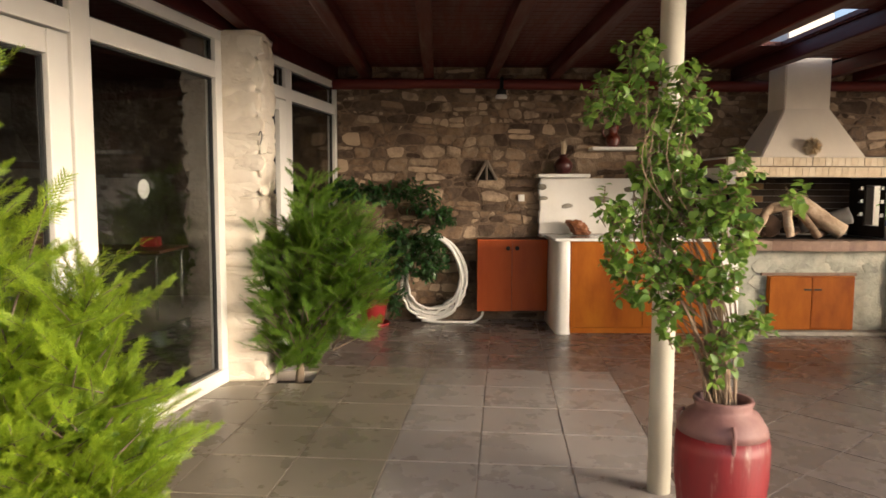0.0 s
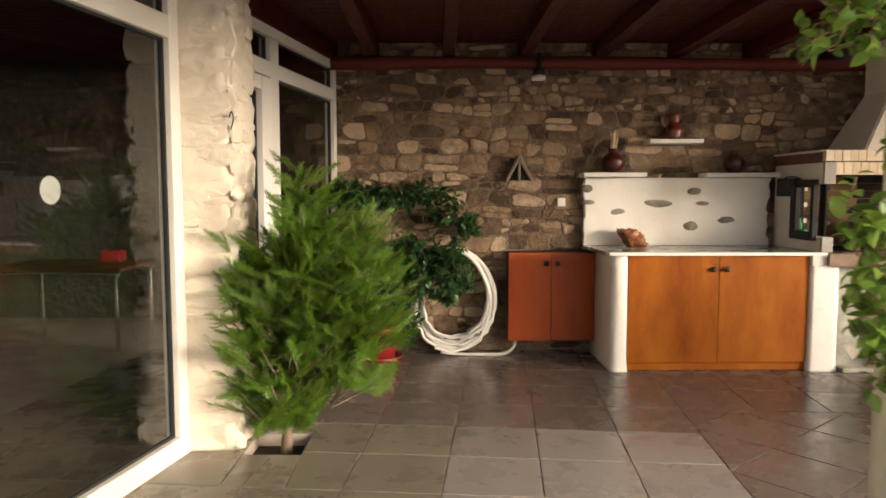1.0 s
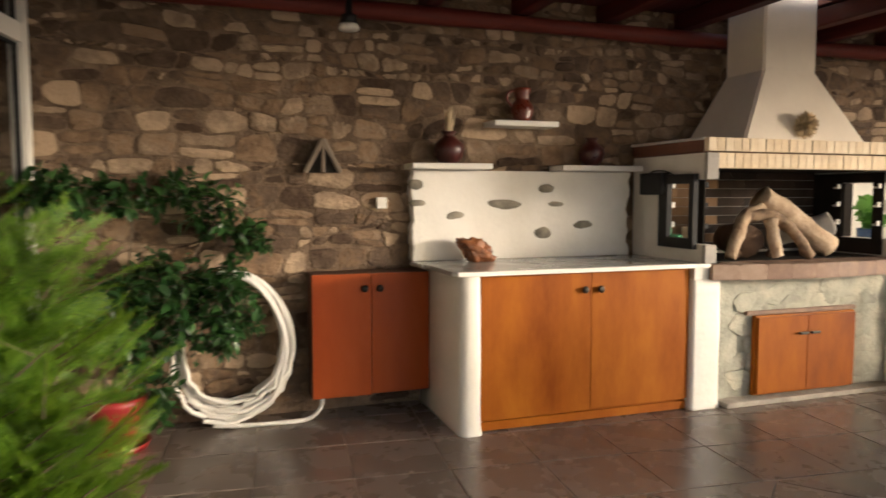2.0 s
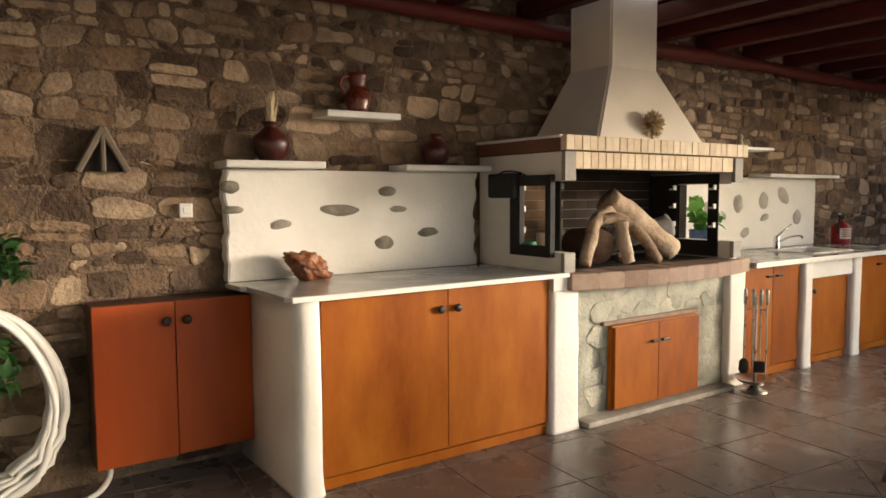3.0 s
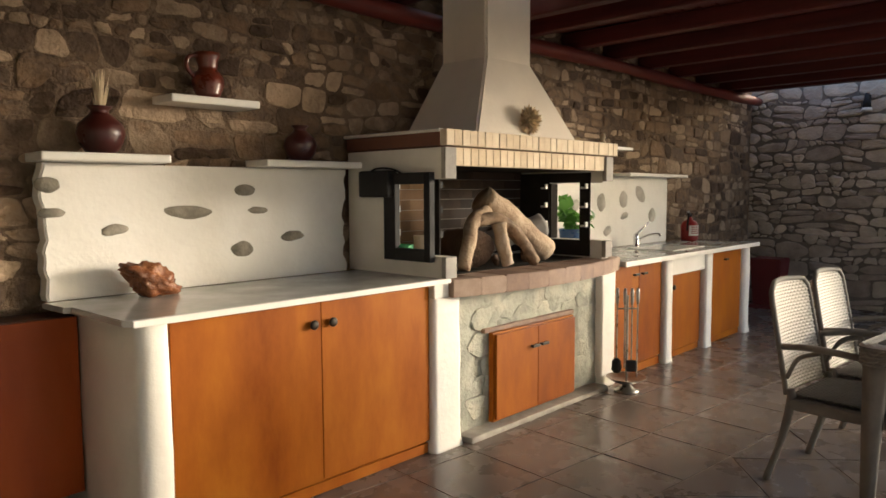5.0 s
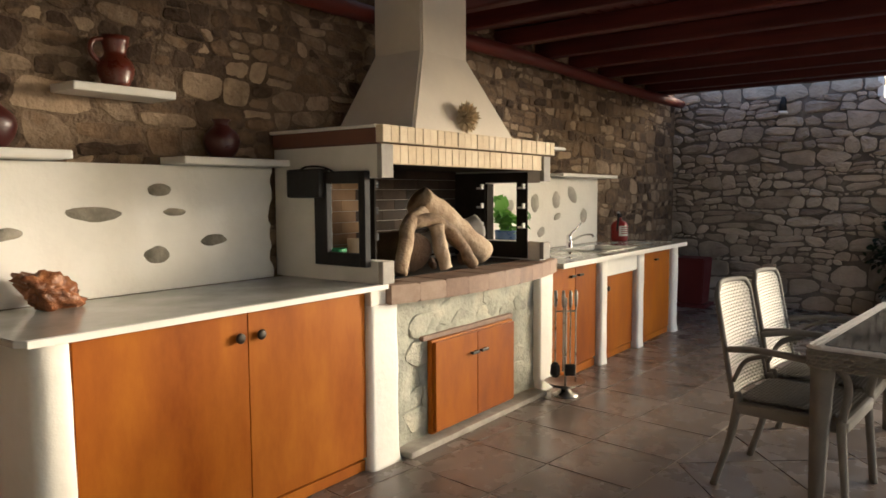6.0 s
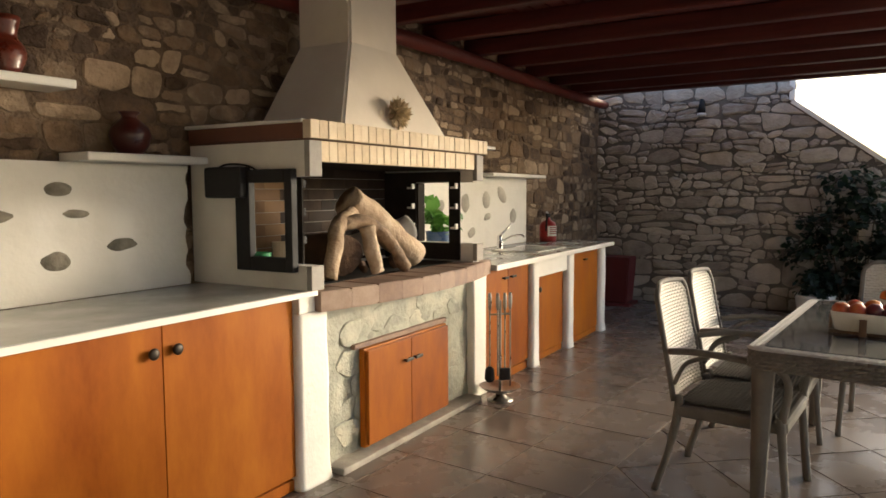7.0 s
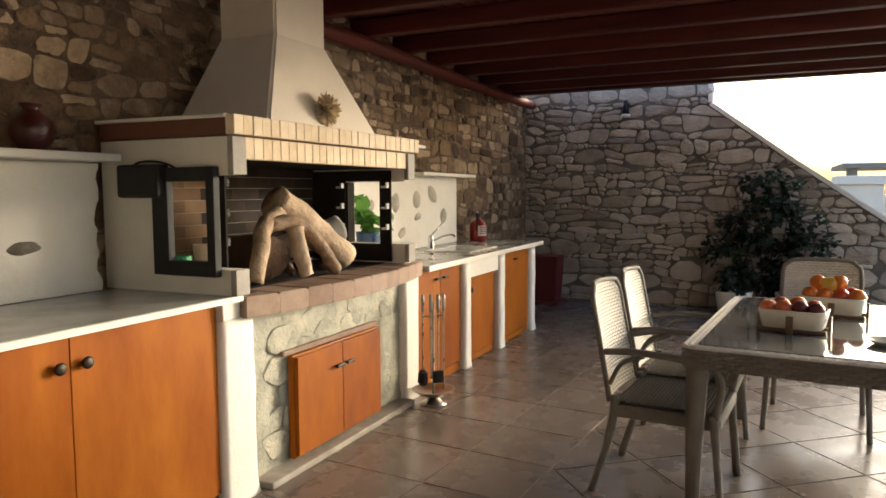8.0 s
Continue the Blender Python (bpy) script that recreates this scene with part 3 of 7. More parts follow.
# limewashed pier between the two
bm = bmesh.new()
NX, NZ = 9, 90
px0, px1, py0, py1 = -1.585, -1.285, 5.075, 5.50
ring = []
per = [(px0 + (px1 - px0) * i / 8, py0) for i in range(9)] + [(px1, py0 + (py1 - py0) * i / 8) for i in range(1, 9)] + [(px0, py1)]
rows = []
for k in range(NZ + 1):
    z = 2.462 * k / NZ
    row = []
    for i, (x, y) in enumerate(per):
        p = Vector((x * 4.0, y * 4.0, z * 5.5))
        d = 0.024 * noise.noise(p) + 0.020 * noise.noise(p * 2.7) + 0.012 * math.sin(z * 31 + 4 * noise.noise(p * 0.6))
        edge = 1.0 if 6 <= i <= 11 else 0.55
        o = Vector((0, -1, 0)) if i < 8 else Vector((1, 0, 0))
        if i == 8:
            o = Vector((0.7, -0.7, 0))
            d -= 0.018
        if i == 0 or i == len(per) - 1:
            d = 0
        row.append(bm.verts.new((x + o.x * d * edge * 1.5, y + o.y * d * edge * 1.5, z)))
    rows.append(row)
for a, b in zip(rows, rows[1:]):
    for i in range(len(per)):
        j = (i + 1) % len(per)
        bm.faces.new((a[i], a[j], b[j], b[i]))
bm.faces.new(rows[0][::-1]), bm.faces.new(rows[-1])
pier = solo("pier", bm, LIMEWASH, "rough limewashed stone pier between the windows", "pier", kind="structure", smooth=True)
bm = tube(bmesh.new(), spline([(-1.29, 5.055, 1.745), (-1.272, 5.035, 1.772), (-1.262, 5.03, 1.745), (-1.268, 5.035, 1.71), (-1.28, 5.04, 1.68)], 5), 0.0035, 6)
solo("wall_hook", bm, BLACK, "small bent dark iron hook on the limewashed pier", "hook")

# the room behind the glass; added walls and ceilings, mostly unseen, keep it dark
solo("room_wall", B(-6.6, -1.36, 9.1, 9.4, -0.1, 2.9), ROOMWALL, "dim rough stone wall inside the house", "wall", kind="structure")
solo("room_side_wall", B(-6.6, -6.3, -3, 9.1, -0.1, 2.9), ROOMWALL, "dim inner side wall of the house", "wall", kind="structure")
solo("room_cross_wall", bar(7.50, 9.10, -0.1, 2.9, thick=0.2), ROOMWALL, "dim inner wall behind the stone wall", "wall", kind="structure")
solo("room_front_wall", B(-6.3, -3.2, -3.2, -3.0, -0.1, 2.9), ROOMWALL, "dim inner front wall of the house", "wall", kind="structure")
solo("room_back_ceiling", B(-6.6, -1.25, 7.40, 9.4, 2.73, 2.83), BEAMWOOD, "dark inner ceiling behind", "ceiling", kind="structure")
solo("room_ceiling", B(-6.6, -3.1, -3.2, 9.4, 2.9, 3.0), BEAMWOOD, "dark inner ceiling", "ceiling", kind="structure")
# ---- kitchen: left counter ----
def knob(parent, x, y, z):
    k = bmesh.new()
    lathe(k, [(0.008, 0), (0.008, 0.012), (0.021, 0.016), (0.022, 0.022), (0.015, 0.028)], 14)
    bmesh.ops.rotate(k, verts=k.verts, matrix=Matrix.Rotation(radians(90), 3, "X"))
    bmesh.ops.translate(k, verts=k.verts, vec=(x, y, z))
    part("knob", k, BRONZE, parent, "dark bronze knob", True)


def handle(parent, x, y, z):
    h = bmesh.new()
    box(h, x - 0.035, x + 0.035, y - 0.026, y - 0.016, z - 0.009, z + 0.009, 0.004)
    box(h, x - 0.028, x - 0.016, y - 0.017, y + 0.001, z - 0.006, z + 0.006)
    box(h, x + 0.016, x + 0.028, y - 0.017, y + 0.001, z - 0.006, z + 0.006)
    part("handle", h, BRONZE, parent, "dark bronze handle")


def cupboard(name, x0, x1, y0, y1, z0, z1, doors, wood, label, knobs, kick=0.0, grip="knob", depth_body=None):
    """A cupboard with a carcass, doors that stand proud of it and their knobs; y0 is the doors' face."""
    t = thing(name, ((x0 + x1) / 2, (y0 + y1) / 2, z0), label, "cabinet", "orange kitchen cupboards")
    cx, cy = (x0 + x1) / 2, (y0 + y1) / 2
    part("body", B(x0 - cx + 0.002, x1 - cx - 0.002, y0 - cy + 0.024, y1 - cy, 0.0, z1 - z0, 0.002, 1), DARKWOOD if wood is REDWOOD else wood, t)
    if kick:
        part("kickboard", B(x0 - cx + 0.004, x1 - cx - 0.004, y0 - cy + 0.008, y0 - cy + 0.022, 0.004, kick - 0.006, 0.002, 1), wood, t)
    for i, (a, b) in enumerate(doors):
        low = kick + (0.006 if i % 2 else 0.0)
        d = part("door", B(a - cx + 0.002, b - cx - 0.002, y0 - cy, y0 - cy + 0.021, low + 0.003, z1 - z0 - 0.004, 0.0025, 2), wood, t)
        if knobs[i] is not None:
            (knob if grip == "knob" else handle)(d, knobs[i][0] - cx, y0 - cy, knobs[i][1] - z0)
    return t


cupboard("base_cabinet", 1.217, 2.598, FRONT, 7.30, 0.0, 0.891, [(1.217, 1.912), (1.912, 2.598)], ORANGEWOOD,
         "orange varnished double-door base cabinet under the marble worktop", [(1.862, 0.785), (1.965, 0.785)], kick=0.062)
cupboard("wall_cabinet", 0.358, 1.082, 7.27, WALL_Y - 0.003, 0.12, 0.868, [(0.358, 0.715), (0.715, 1.082)], REDWOOD,
         "reddish wooden two-door cabinet hung on the stone wall", [(0.672, 0.775), (0.765, 0.775)])


def rounded_pier(x0, x1, y0, y1, r0, r1):
    """Outline of a masonry pier whose two front corners are rounded."""
    pts = [(x1, y1), (x0, y1)]
    for k in range(7):
        a = radians(180 + 15 * k)
        pts.append((x0 + r0 + r0 * math.cos(a), y0 + r0 + r0 * math.sin(a)))
    for k in range(7):
        a = radians(270 + 15 * k)
        pts.append((x1 - r1 + r1 * math.cos(a), y0 + r1 + r1 * math.sin(a)))
    return pts


def masonry_pier(x0, x1, y0, z1, r0, r1, label, foot=0.012):
    bm = bmesh.new()
    zs = [0, 0.015, 0.05, 0.1] + list(np.linspace(0.2, z1, 8))
    out = rounded_pier(x0, x1, y0, WALL_Y - 0.002, r0, r1)
    rows = []
    for z in zs:
        row = []
        for i, (x, y) in enumerate(out):
            w = foot * max(0, 1 - z / 0.1) ** 2
            nz = 0.005 * noise.noise(Vector((x * 6, y * 6, z * 5)))
            sx = -1 if x < (x0 + x1) / 2 else 1
            row.append(bm.verts.new((x + sx * (w * 0.6 + nz * 0.5), y - (w + nz if i > 1 else 0), z)))
        rows.append(row)
    n = len(out)
    for a, b in zip(rows, rows[1:]):
        for i in range(n):
            bm.faces.new((a[i], a[(i + 1) % n], b[(i + 1) % n], b[i]))
    bm.faces.new(rows[0][::-1]), bm.faces.new(rows[-1])
    bmesh.ops.recalc_face_normals(bm, faces=bm.faces)
    return solo("counter_pier", bm, PLASTER, label, "pier", "white counter piers", "structure", True)


masonry_pier(1.085, 1.213, 6.705, 0.891, 0.055, 0.05, "white plastered pier with a rounded nose at the counter's open end")
masonry_pier(2.602, 2.83, 6.715, 0.815, 0.03, 0.05, "white plastered pier between cabinet and barbecue")
masonry_pier(4.27, 4.465, 6.72, 0.815, 0.02, 0.03, "white plastered pier beside the barbecue", 0.006)
masonry_pier(5.212, 5.345, 6.705, 0.832, 0.03, 0.03, "slim white plastered counter pier", 0.005)
masonry_pier(5.972, 6.115, 6.705, 0.832, 0.03, 0.03, "slim white plastered counter pier", 0.005)
masonry_pier(6.862, 7.02, 6.705, 0.832, 0.045, 0.05, "white plastered pier at the counter's far end")

wt = thing("worktop", (1.9, 7.1, 0.894), "pale grey marble worktop with a white front edge", "worktop")
out = [(1.02, 7.375), (0.985, 7.375), (1.0, 7.18), (1.025, 7.17), (1.035, 6.72), (1.06, 6.69), (2.70, 6.69), (2.70, 7.375)]
part("slab", prism(bmesh.new(), [(x - 1.9, y - 7.1) for x, y in out], 0.0, 0.024, 0.004), MARBLE, wt)
part("front_edge", B(1.06 - 1.9, 0.80, 6.682 - 7.1, 6.6885 - 7.1, -0.002, 0.022, 0.003), MARBLE_EDGE, wt, "white front edge")


def wavy(pts_side, n, amp, seed):
    return [(x + amp * noise.noise(Vector((seed, z * 9, 0))) + amp * 0.6 * noise.noise(Vector((seed, z * 23, 3))), z) for x, z in pts_side]


def backsplash(x0, x1, z0, z1, label, stones, left_amp, right_amp, seed, stone=None):
    t = thing("backsplash", ((x0 + x1) / 2, WALL_Y, z0), label, "backsplash")
    cx = (x0 + x1) / 2
    zs = np.linspace(z0, z1, 26)
    left = wavy([(x0, z) for z in zs], 26, left_amp, seed)
    right = wavy([(x1, z) for z in zs], 26, right_amp, seed + 5)
    out = [(x - cx, z - z0) for x, z in left] + [(x - cx, z - z0) for x, z in reversed(right)]
    part("panel", upright(out[::-1], -0.09, -0.002, 0.008), PLASTER, t)
    for sx, sz, w, h, rot in stones:
        s = bmesh.new()
        n = 18
        ring0, ring1 = [], []
        for k in range(n):
            a = 2 * math.pi * k / n
            rr = 1 + 0.22 * noise.noise(Vector((math.cos(a) * 1.3 + sx * 9, math.sin(a) * 1.3, sz * 7)))
            u, v = rr * w / 2 * math.cos(a), rr * h / 2 * math.sin(a)
            c, q = math.cos(radians(rot)), math.sin(radians(rot))
            u, v = u * c - v * q, u * q + v * c
            ring0.append(s.verts.new((sx - cx + u * 1.1, -0.088, sz - z0 + v * 1.1)))
            ring1.append(s.verts.new((sx - cx + u * 0.85, -0.096 - 0.003 * rr, sz - z0 + v * 0.85)))
        for k in range(n):
            s.faces.new((ring0[k], ring0[(k + 1) % n], ring1[(k + 1) % n], ring1[k]))
        s.faces.new(ring1)
        bmesh.ops.recalc_face_normals(s, faces=s.faces)
        part("stone", s, stone or BARESTONE, t, "grey stone left showing in the plaster", True)
    return t


backsplash(1.005, 2.565, 0.919, 1.49, "thick white plaster backsplash with grey stones showing through",
           [(1.03, 1.40, 0.09, 0.06, 0), (1.04, 1.285, 0.10, 0.04, 0), (1.285, 1.205, 0.115, 0.045, 4), (1.635, 1.275, 0.22, 0.062, -3), (1.93, 1.378, 0.11, 0.05, 0),
            (2.005, 1.275, 0.11, 0.034, 0), (2.21, 1.135, 0.135, 0.052, 4), (1.91, 1.085, 0.115, 0.075, 0)], 0.022, 0.03, 1.7)


def slab(x0, x1, y0, z0, z1, label):
    bm = B(x0, x1, y0, WALL_Y - 0.002, z0, z1, 0.008)
    roughen(bm, 0.004, 6, x0)
    return solo("shelf", bm, MARBLE_EDGE, label, "shelf", "white stone shelves")


slab(0.975, 1.50, 7.26, 1.494, 1.53, "thick white stone shelf over the backsplash")
slab(1.99, 2.60, 7.26, 1.494, 1.53, "thick white stone shelf over the backsplash")
slab(1.515, 1.965, 7.27, 1.772, 1.808, "white stone shelf set into the rubble wall")


def vase(name, x, y, z, h, r, material, label):
    t = thing(name, (x, y, z), label, "vase")
    bm = bmesh.new()
    lathe(bm, [(r * 0.52, 0), (r * 0.60, 0.02 * h), (r * 0.86, 0.2 * h), (r, 0.42 * h), (r * 0.9, 0.62 * h), (r * 0.5, 0.80 * h), (r * 0.36, 0.86 * h), (r * 0.36, 0.92 * h), (r * 0.50, 0.975 * h), (r * 0.52, h), (r * 0.42, h), (r * 0.3, 0.9 * h)], 28)
    part("body", bm, material, t, "", True)
    return t


va = vase("vase", 1.235, 7.35, 1.53, 0.20, 0.098, WINE, "dark wine-red glazed round vase with dried stems")
stems = bmesh.new()
for i in range(46):
    a = random.uniform(0, 6.28)
    s = random.uniform(0.003, 0.045)
    h = random.uniform(0.24, 0.36)
    side = Vector((math.sin(a), -math.cos(a), 0)) * random.uniform(0.006, 0.012)
    p0, p1, p2 = Vector((0.012 * math.cos(a), 0.012 * math.sin(a), 0.17)), Vector((s * 0.55 * math.cos(a), s * 0.55 * math.sin(a), h * 0.72)), Vector((s * math.cos(a), s * math.sin(a), h))
    q = [stems.verts.new(v) for v in (p0 - side * 0.4, p0 + side * 0.4, p1 + side, p2, p1 - side)]
    stems.faces.new(q)
part("dried_bunch", stems, DRIED, va, "short bunch of dried cream stems")
vase("vase", 2.25, 7.35, 1.53, 0.185, 0.088, WINE, "dark wine-red glazed round vase, empty")
jug = thing("jug", (1.745, 7.37, 1.808), "rust-red ribbed pottery jug with a handle", "jug")
bm = bmesh.new()
lathe(bm, [(0.052, 0), (0.06, 0.008), (0.072, 0.025), (0.070, 0.029), (0.081, 0.045), (0.079, 0.049), (0.088, 0.065), (0.086, 0.069), (0.090, 0.085), (0.086, 0.089), (0.084, 0.103), (0.078, 0.107), (0.070, 0.121), (0.062, 0.125), (0.053, 0.14), (0.052, 0.15), (0.064, 0.19), (0.070, 0.215), (0.062, 0.215), (0.045, 0.17)], 26)
bmesh.ops.scale(bm, vec=(0.84, 0.84, 1.0), verts=bm.verts)
part("body", bm, RUSTY, jug, "", True)
part("handle", tube(bmesh.new(), spline([(-0.052, 0, 0.20), (-0.095, 0, 0.185), (-0.105, 0, 0.14), (-0.070, 0, 0.10)], 6), 0.011, 8), RUSTY, jug, "", True)

bm = bmesh.new()
bmesh.ops.create_icosphere(bm, subdivisions=4, radius=1.0)
for v in bm.verts:
    p = v.co.copy()
    d = 0.75 + 0.35 * noise.noise(p * 1.6 + Vector((3, 1, 0))) + 0.22 * noise.noise(p * 3.7) + 0.10 * noise.noise(p * 8)
    v.co = Vector((p.x * 0.155 * d - 0.02 * p.z, p.y * 0.09 * d, max(-0.062, 0.105 * p.z * d - 0.035 * p.x)))
bmesh.ops.translate(bm, verts=bm.verts, vec=(1.385, 7.25, 0.981))
solo("root_sculpture", bm, BURL, "knotty polished root wood piece on the worktop", "sculpture", smooth=True)

# ---- kitchen: barbecue fireplace ----
bbq = thing("barbecue", (3.5, 7.0, 0.0), "built-in brick barbecue with white side walls and a plaster hood", "barbecue")
O = Vector((3.5, 7.0, 0.0))


def bbq_part(name, bm, material, label="", smooth=False, parent=None):
    bmesh.ops.translate(bm, verts=bm.verts, vec=-O)
    return part(name, bm, material, parent or bbq, label, smooth)


base = bmesh.new()
nx, nz = 40, 24
grid = [[base.verts.new((2.80 + 1.475 * i / nx, 6.772 - 0.022 * noise.noise(Vector((i * 0.25, j * 0.32, 5))) - 0.010 * noise.noise(Vector((i * 0.7, j * 0.8, 2))), 0.0 + 0.815 * j / nz)) for j in range(nz + 1)] for i in range(nx + 1)]
hx0, hx1, hz0, hz1 = 3.10, 3.90, 0.04, 0.54
for i in range(nx):
    for j in range(nz):
        base.faces.new((grid[i][j], grid[i + 1][j], grid[i + 1][j + 1], grid[i][j + 1]))
box(base, 2.80, 4.275, 6.80, 7.46, 0.0, 0.815)
bbq_part("stone_front", base, SLURRY, "grey-green slurry-washed stone front", True)
bbq_part("plinth", roughen(B(2.835, 4.265, 6.66, 6.79, 0.0, 0.034, 0.008), 0.004, 7), PLINTHGREY, "worn grubby white plinth step")
fire_doors = bmesh.new()
box(fire_doors, 3.095, 3.925, 6.728, 6.76, 0.045, 0.562, 0.004)
frame_ob = bbq_part("door_frame", fire_doors, ORANGEWOOD)
for a, b, kx in ((3.107, 3.505, 3.46), (3.509, 3.914, 3.555)):
    d = bbq_part("door", B(a, b, 6.708, 6.727, 0.058, 0.552, 0.003), ORANGEWOOD)
    handle(d, kx - O.x, 6.708 - O.y, 0.438)
bbq_part("corner_fill", roughen(B(2.604, 2.713, 6.713, 7.30, 0.816, 0.891, 0.006), 0.002, 8), PLASTER, "white plaster under the worktop's end")
bbq_part("lintel", roughen(B(3.04, 3.95, 6.74, 6.79, 0.564, 0.592, 0.006), 0.004, 9), TERRACOTTA, "thin terracotta strip over the doors")
# curved hearth edge of single bricks
HY = lambda x: 6.70 - 0.135 * max(0.0, 1 - ((x - 3.56) / 0.92) ** 2)
xs = np.linspace(2.715, 4.46, 11)
for i in range(10):
    a, b = xs[i] + 0.0005, xs[i + 1] - 0.0005
    e = bmesh.new()
    prism(e, [(a, 6.84 if 0 < i < 9 else 6.76), (a, HY(a)), ((a + b) / 2, HY((a + b) / 2)), (b, HY(b)), (b, 6.84 if 0 < i < 9 else 6.76)], 0.812, 0.906 + 0.0015 * (i % 3), 0.006)
    bbq_part("brick", e, TERRACOTTA)
bbq_part("hearth_floor", B(2.725, 4.22, 6.845, 7.40, 0.817, 0.911, 0.004), SOOT_SHADE, "sooty hearth floor")


def side_wall(x0, x1, gap_y, gap_z, label):
    w = bmesh.new()
    ya, yb, za, zb = 6.70, 7.44, 0.919 if x0 < 3 else 0.872, 1.59
    box(w, x0, x1, gap_y[1], yb, gap_z[0], gap_z[1])
    box(w, x0, x1, ya, yb, za, gap_z[0])
    box(w, x0, x1, ya, yb, gap_z[1], zb)
    bmesh.ops.remove_doubles(w, verts=w.verts, dist=0.0005)
    return bbq_part("side_wall", w, PLASTER, label)


side_wall(2.645, 2.722, (6.88, 7.13), (1.03, 1.43), "white plastered side wall with a square opening")
side_wall(4.222, 4.30, (6.88, 7.13), (1.03, 1.42), "white plastered side wall with a square opening")
for x0, x1 in ((2.643, 2.727), (4.217, 4.303)):
    bbq_part("front_post", B(x0, x1, 6.668, 6.699, 0.919, 1.03, 0.004), CONCRETE, "grey stone post")
    bbq_part("front_post", B(x0, x1, 6.668, 6.699, 1.43, 1.59, 0.004), CONCRETE, "grey stone post")
for x0, x1 in ((2.7235, 2.735), (4.209, 4.2205)):
    rk = bmesh.new()
    for a, b, c, d in ((6.79, 6.87, 0.92, 1.49), (7.125, 7.20, 0.92, 1.49), (6.87, 7.125, 0.92, 1.028), (6.87, 7.125, 1.425, 1.49), (7.20, 7.39, 0.92, 1.49)):
        box(rk, x0, x1, a, b, c, d)
    bbq_part("rack_plate", rk, SOOT_SHADE, "blackened iron grill rack plate")
    inner = x1 if x0 < 3 else x0
    s = 1 if x0 < 3 else -1
    for yy in (6.80, 7.13):
        for zz in (1.12, 1.25, 1.38):
            hk = bmesh.new()
            box(hk, min(inner, inner + s * 0.03), max(inner, inner + s * 0.03), yy, yy + 0.045, zz, zz + 0.014, 0.003)
            box(hk, min(inner, inner + s * 0.03), max(inner, inner + s * 0.03), yy, yy + 0.013, zz + 0.014, zz + 0.036, 0.003)
            # left front hooks stand in shade, which is put into a black colour
            bbq_part("grill_hook", hk, BLACK if s > 0 and yy < 7 else PVC, "" if s > 0 and yy < 7 else "pale grill hook")
# dark plates added so that the openings' plaster reveals read as shaded
for x0, x1 in ((2.644, 2.7225), (4.2215, 4.301)):
    bbq_part("reveal", B(x0, x1, 7.112, 7.1285, 1.0305, 1.419), SOOT_SHADE, "dark lining added to shade the reveal")
bbq_part("firebox_back", B(2.70, 4.24, 7.3775, 7.46, 0.885, 1.66), FIREJOINT)
fb = B(0, 0.235, 0, 0.03, 0, 0.0622, 0.0015, 1)
me = bpy.data.meshes.new("firebrick")
fb.to_mesh(me)
fb.free()
me.materials.append(FIREBRICK)
tan_me = me.copy()
tan_me.materials.clear()
tan_me.materials.append(TANFIREBRICK)
# bricks that start left of x 3.09 are tan, the others dark
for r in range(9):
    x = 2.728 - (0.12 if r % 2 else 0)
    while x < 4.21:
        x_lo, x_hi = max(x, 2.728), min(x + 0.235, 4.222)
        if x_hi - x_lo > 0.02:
            o = new("firebrick", tan_me if x < 3.09 else me)
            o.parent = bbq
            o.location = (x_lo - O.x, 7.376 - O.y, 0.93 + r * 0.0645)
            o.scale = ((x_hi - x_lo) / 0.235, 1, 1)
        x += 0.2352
bbq_part("firebox_roof", B(2.725, 4.22, 6.745, 7.40, 1.50, 1.53), SOOT_SHADE)
# mantel
bbq_part("mantel_core", B(2.66, 4.32, 6.705, 7.44, 1.592, 1.668), MANTELSIDE)
bbq_part("mantel_side", B(2.636, 2.659, 6.70, 7.44, 1.598, 1.668, 0.004), MANTELSIDE, "red-brown mantel edge")
bbq_part("mantel_top", roughen(B(2.63, 4.345, 6.70, 7.46, 1.669, 1.686, 0.006), 0.003, 6), MARBLE_EDGE, "thin white mantel slab")
bm1 = B(0, 0.0588, 0, 0.05, 0, 0.082, 0.0025, 1)
me1 = bpy.data.meshes.new("brick_top")
bm1.to_mesh(me1)
bm1.free()
me1.materials.append(CREAMBRICK)
bm2 = B(0, 0.0598, 0, 0.05, 0, 0.094, 0.0025, 1)
me2 = bpy.data.meshes.new("brick_low")
bm2.to_mesh(me2)
bm2.free()
me2.materials.append(CREAMBRICK)
bbq_part("brick_bed", B(2.645, 4.335, 6.661, 6.704, 1.598, 1.667), CREAMJOINT)
bbq_part("brick_bed", B(2.725, 4.215, 6.686, 6.74, 1.500, 1.5915), CREAMJOINT)
for i in range(28):
    o = new("brick", me1)
    o.parent = bbq
    o.location = (2.640 + i * 0.0606 - O.x, 6.655 + 0.002 * math.sin(i * 2.3) - O.y, 1.5985 - O.z)
for i in range(24):
    o = new("brick", me2)
    o.parent = bbq
    o.location = (2.732 + i * 0.0617 - O.x, 6.680 + 0.002 * math.sin(i * 3.1) - O.y, 1.4975 - O.z)
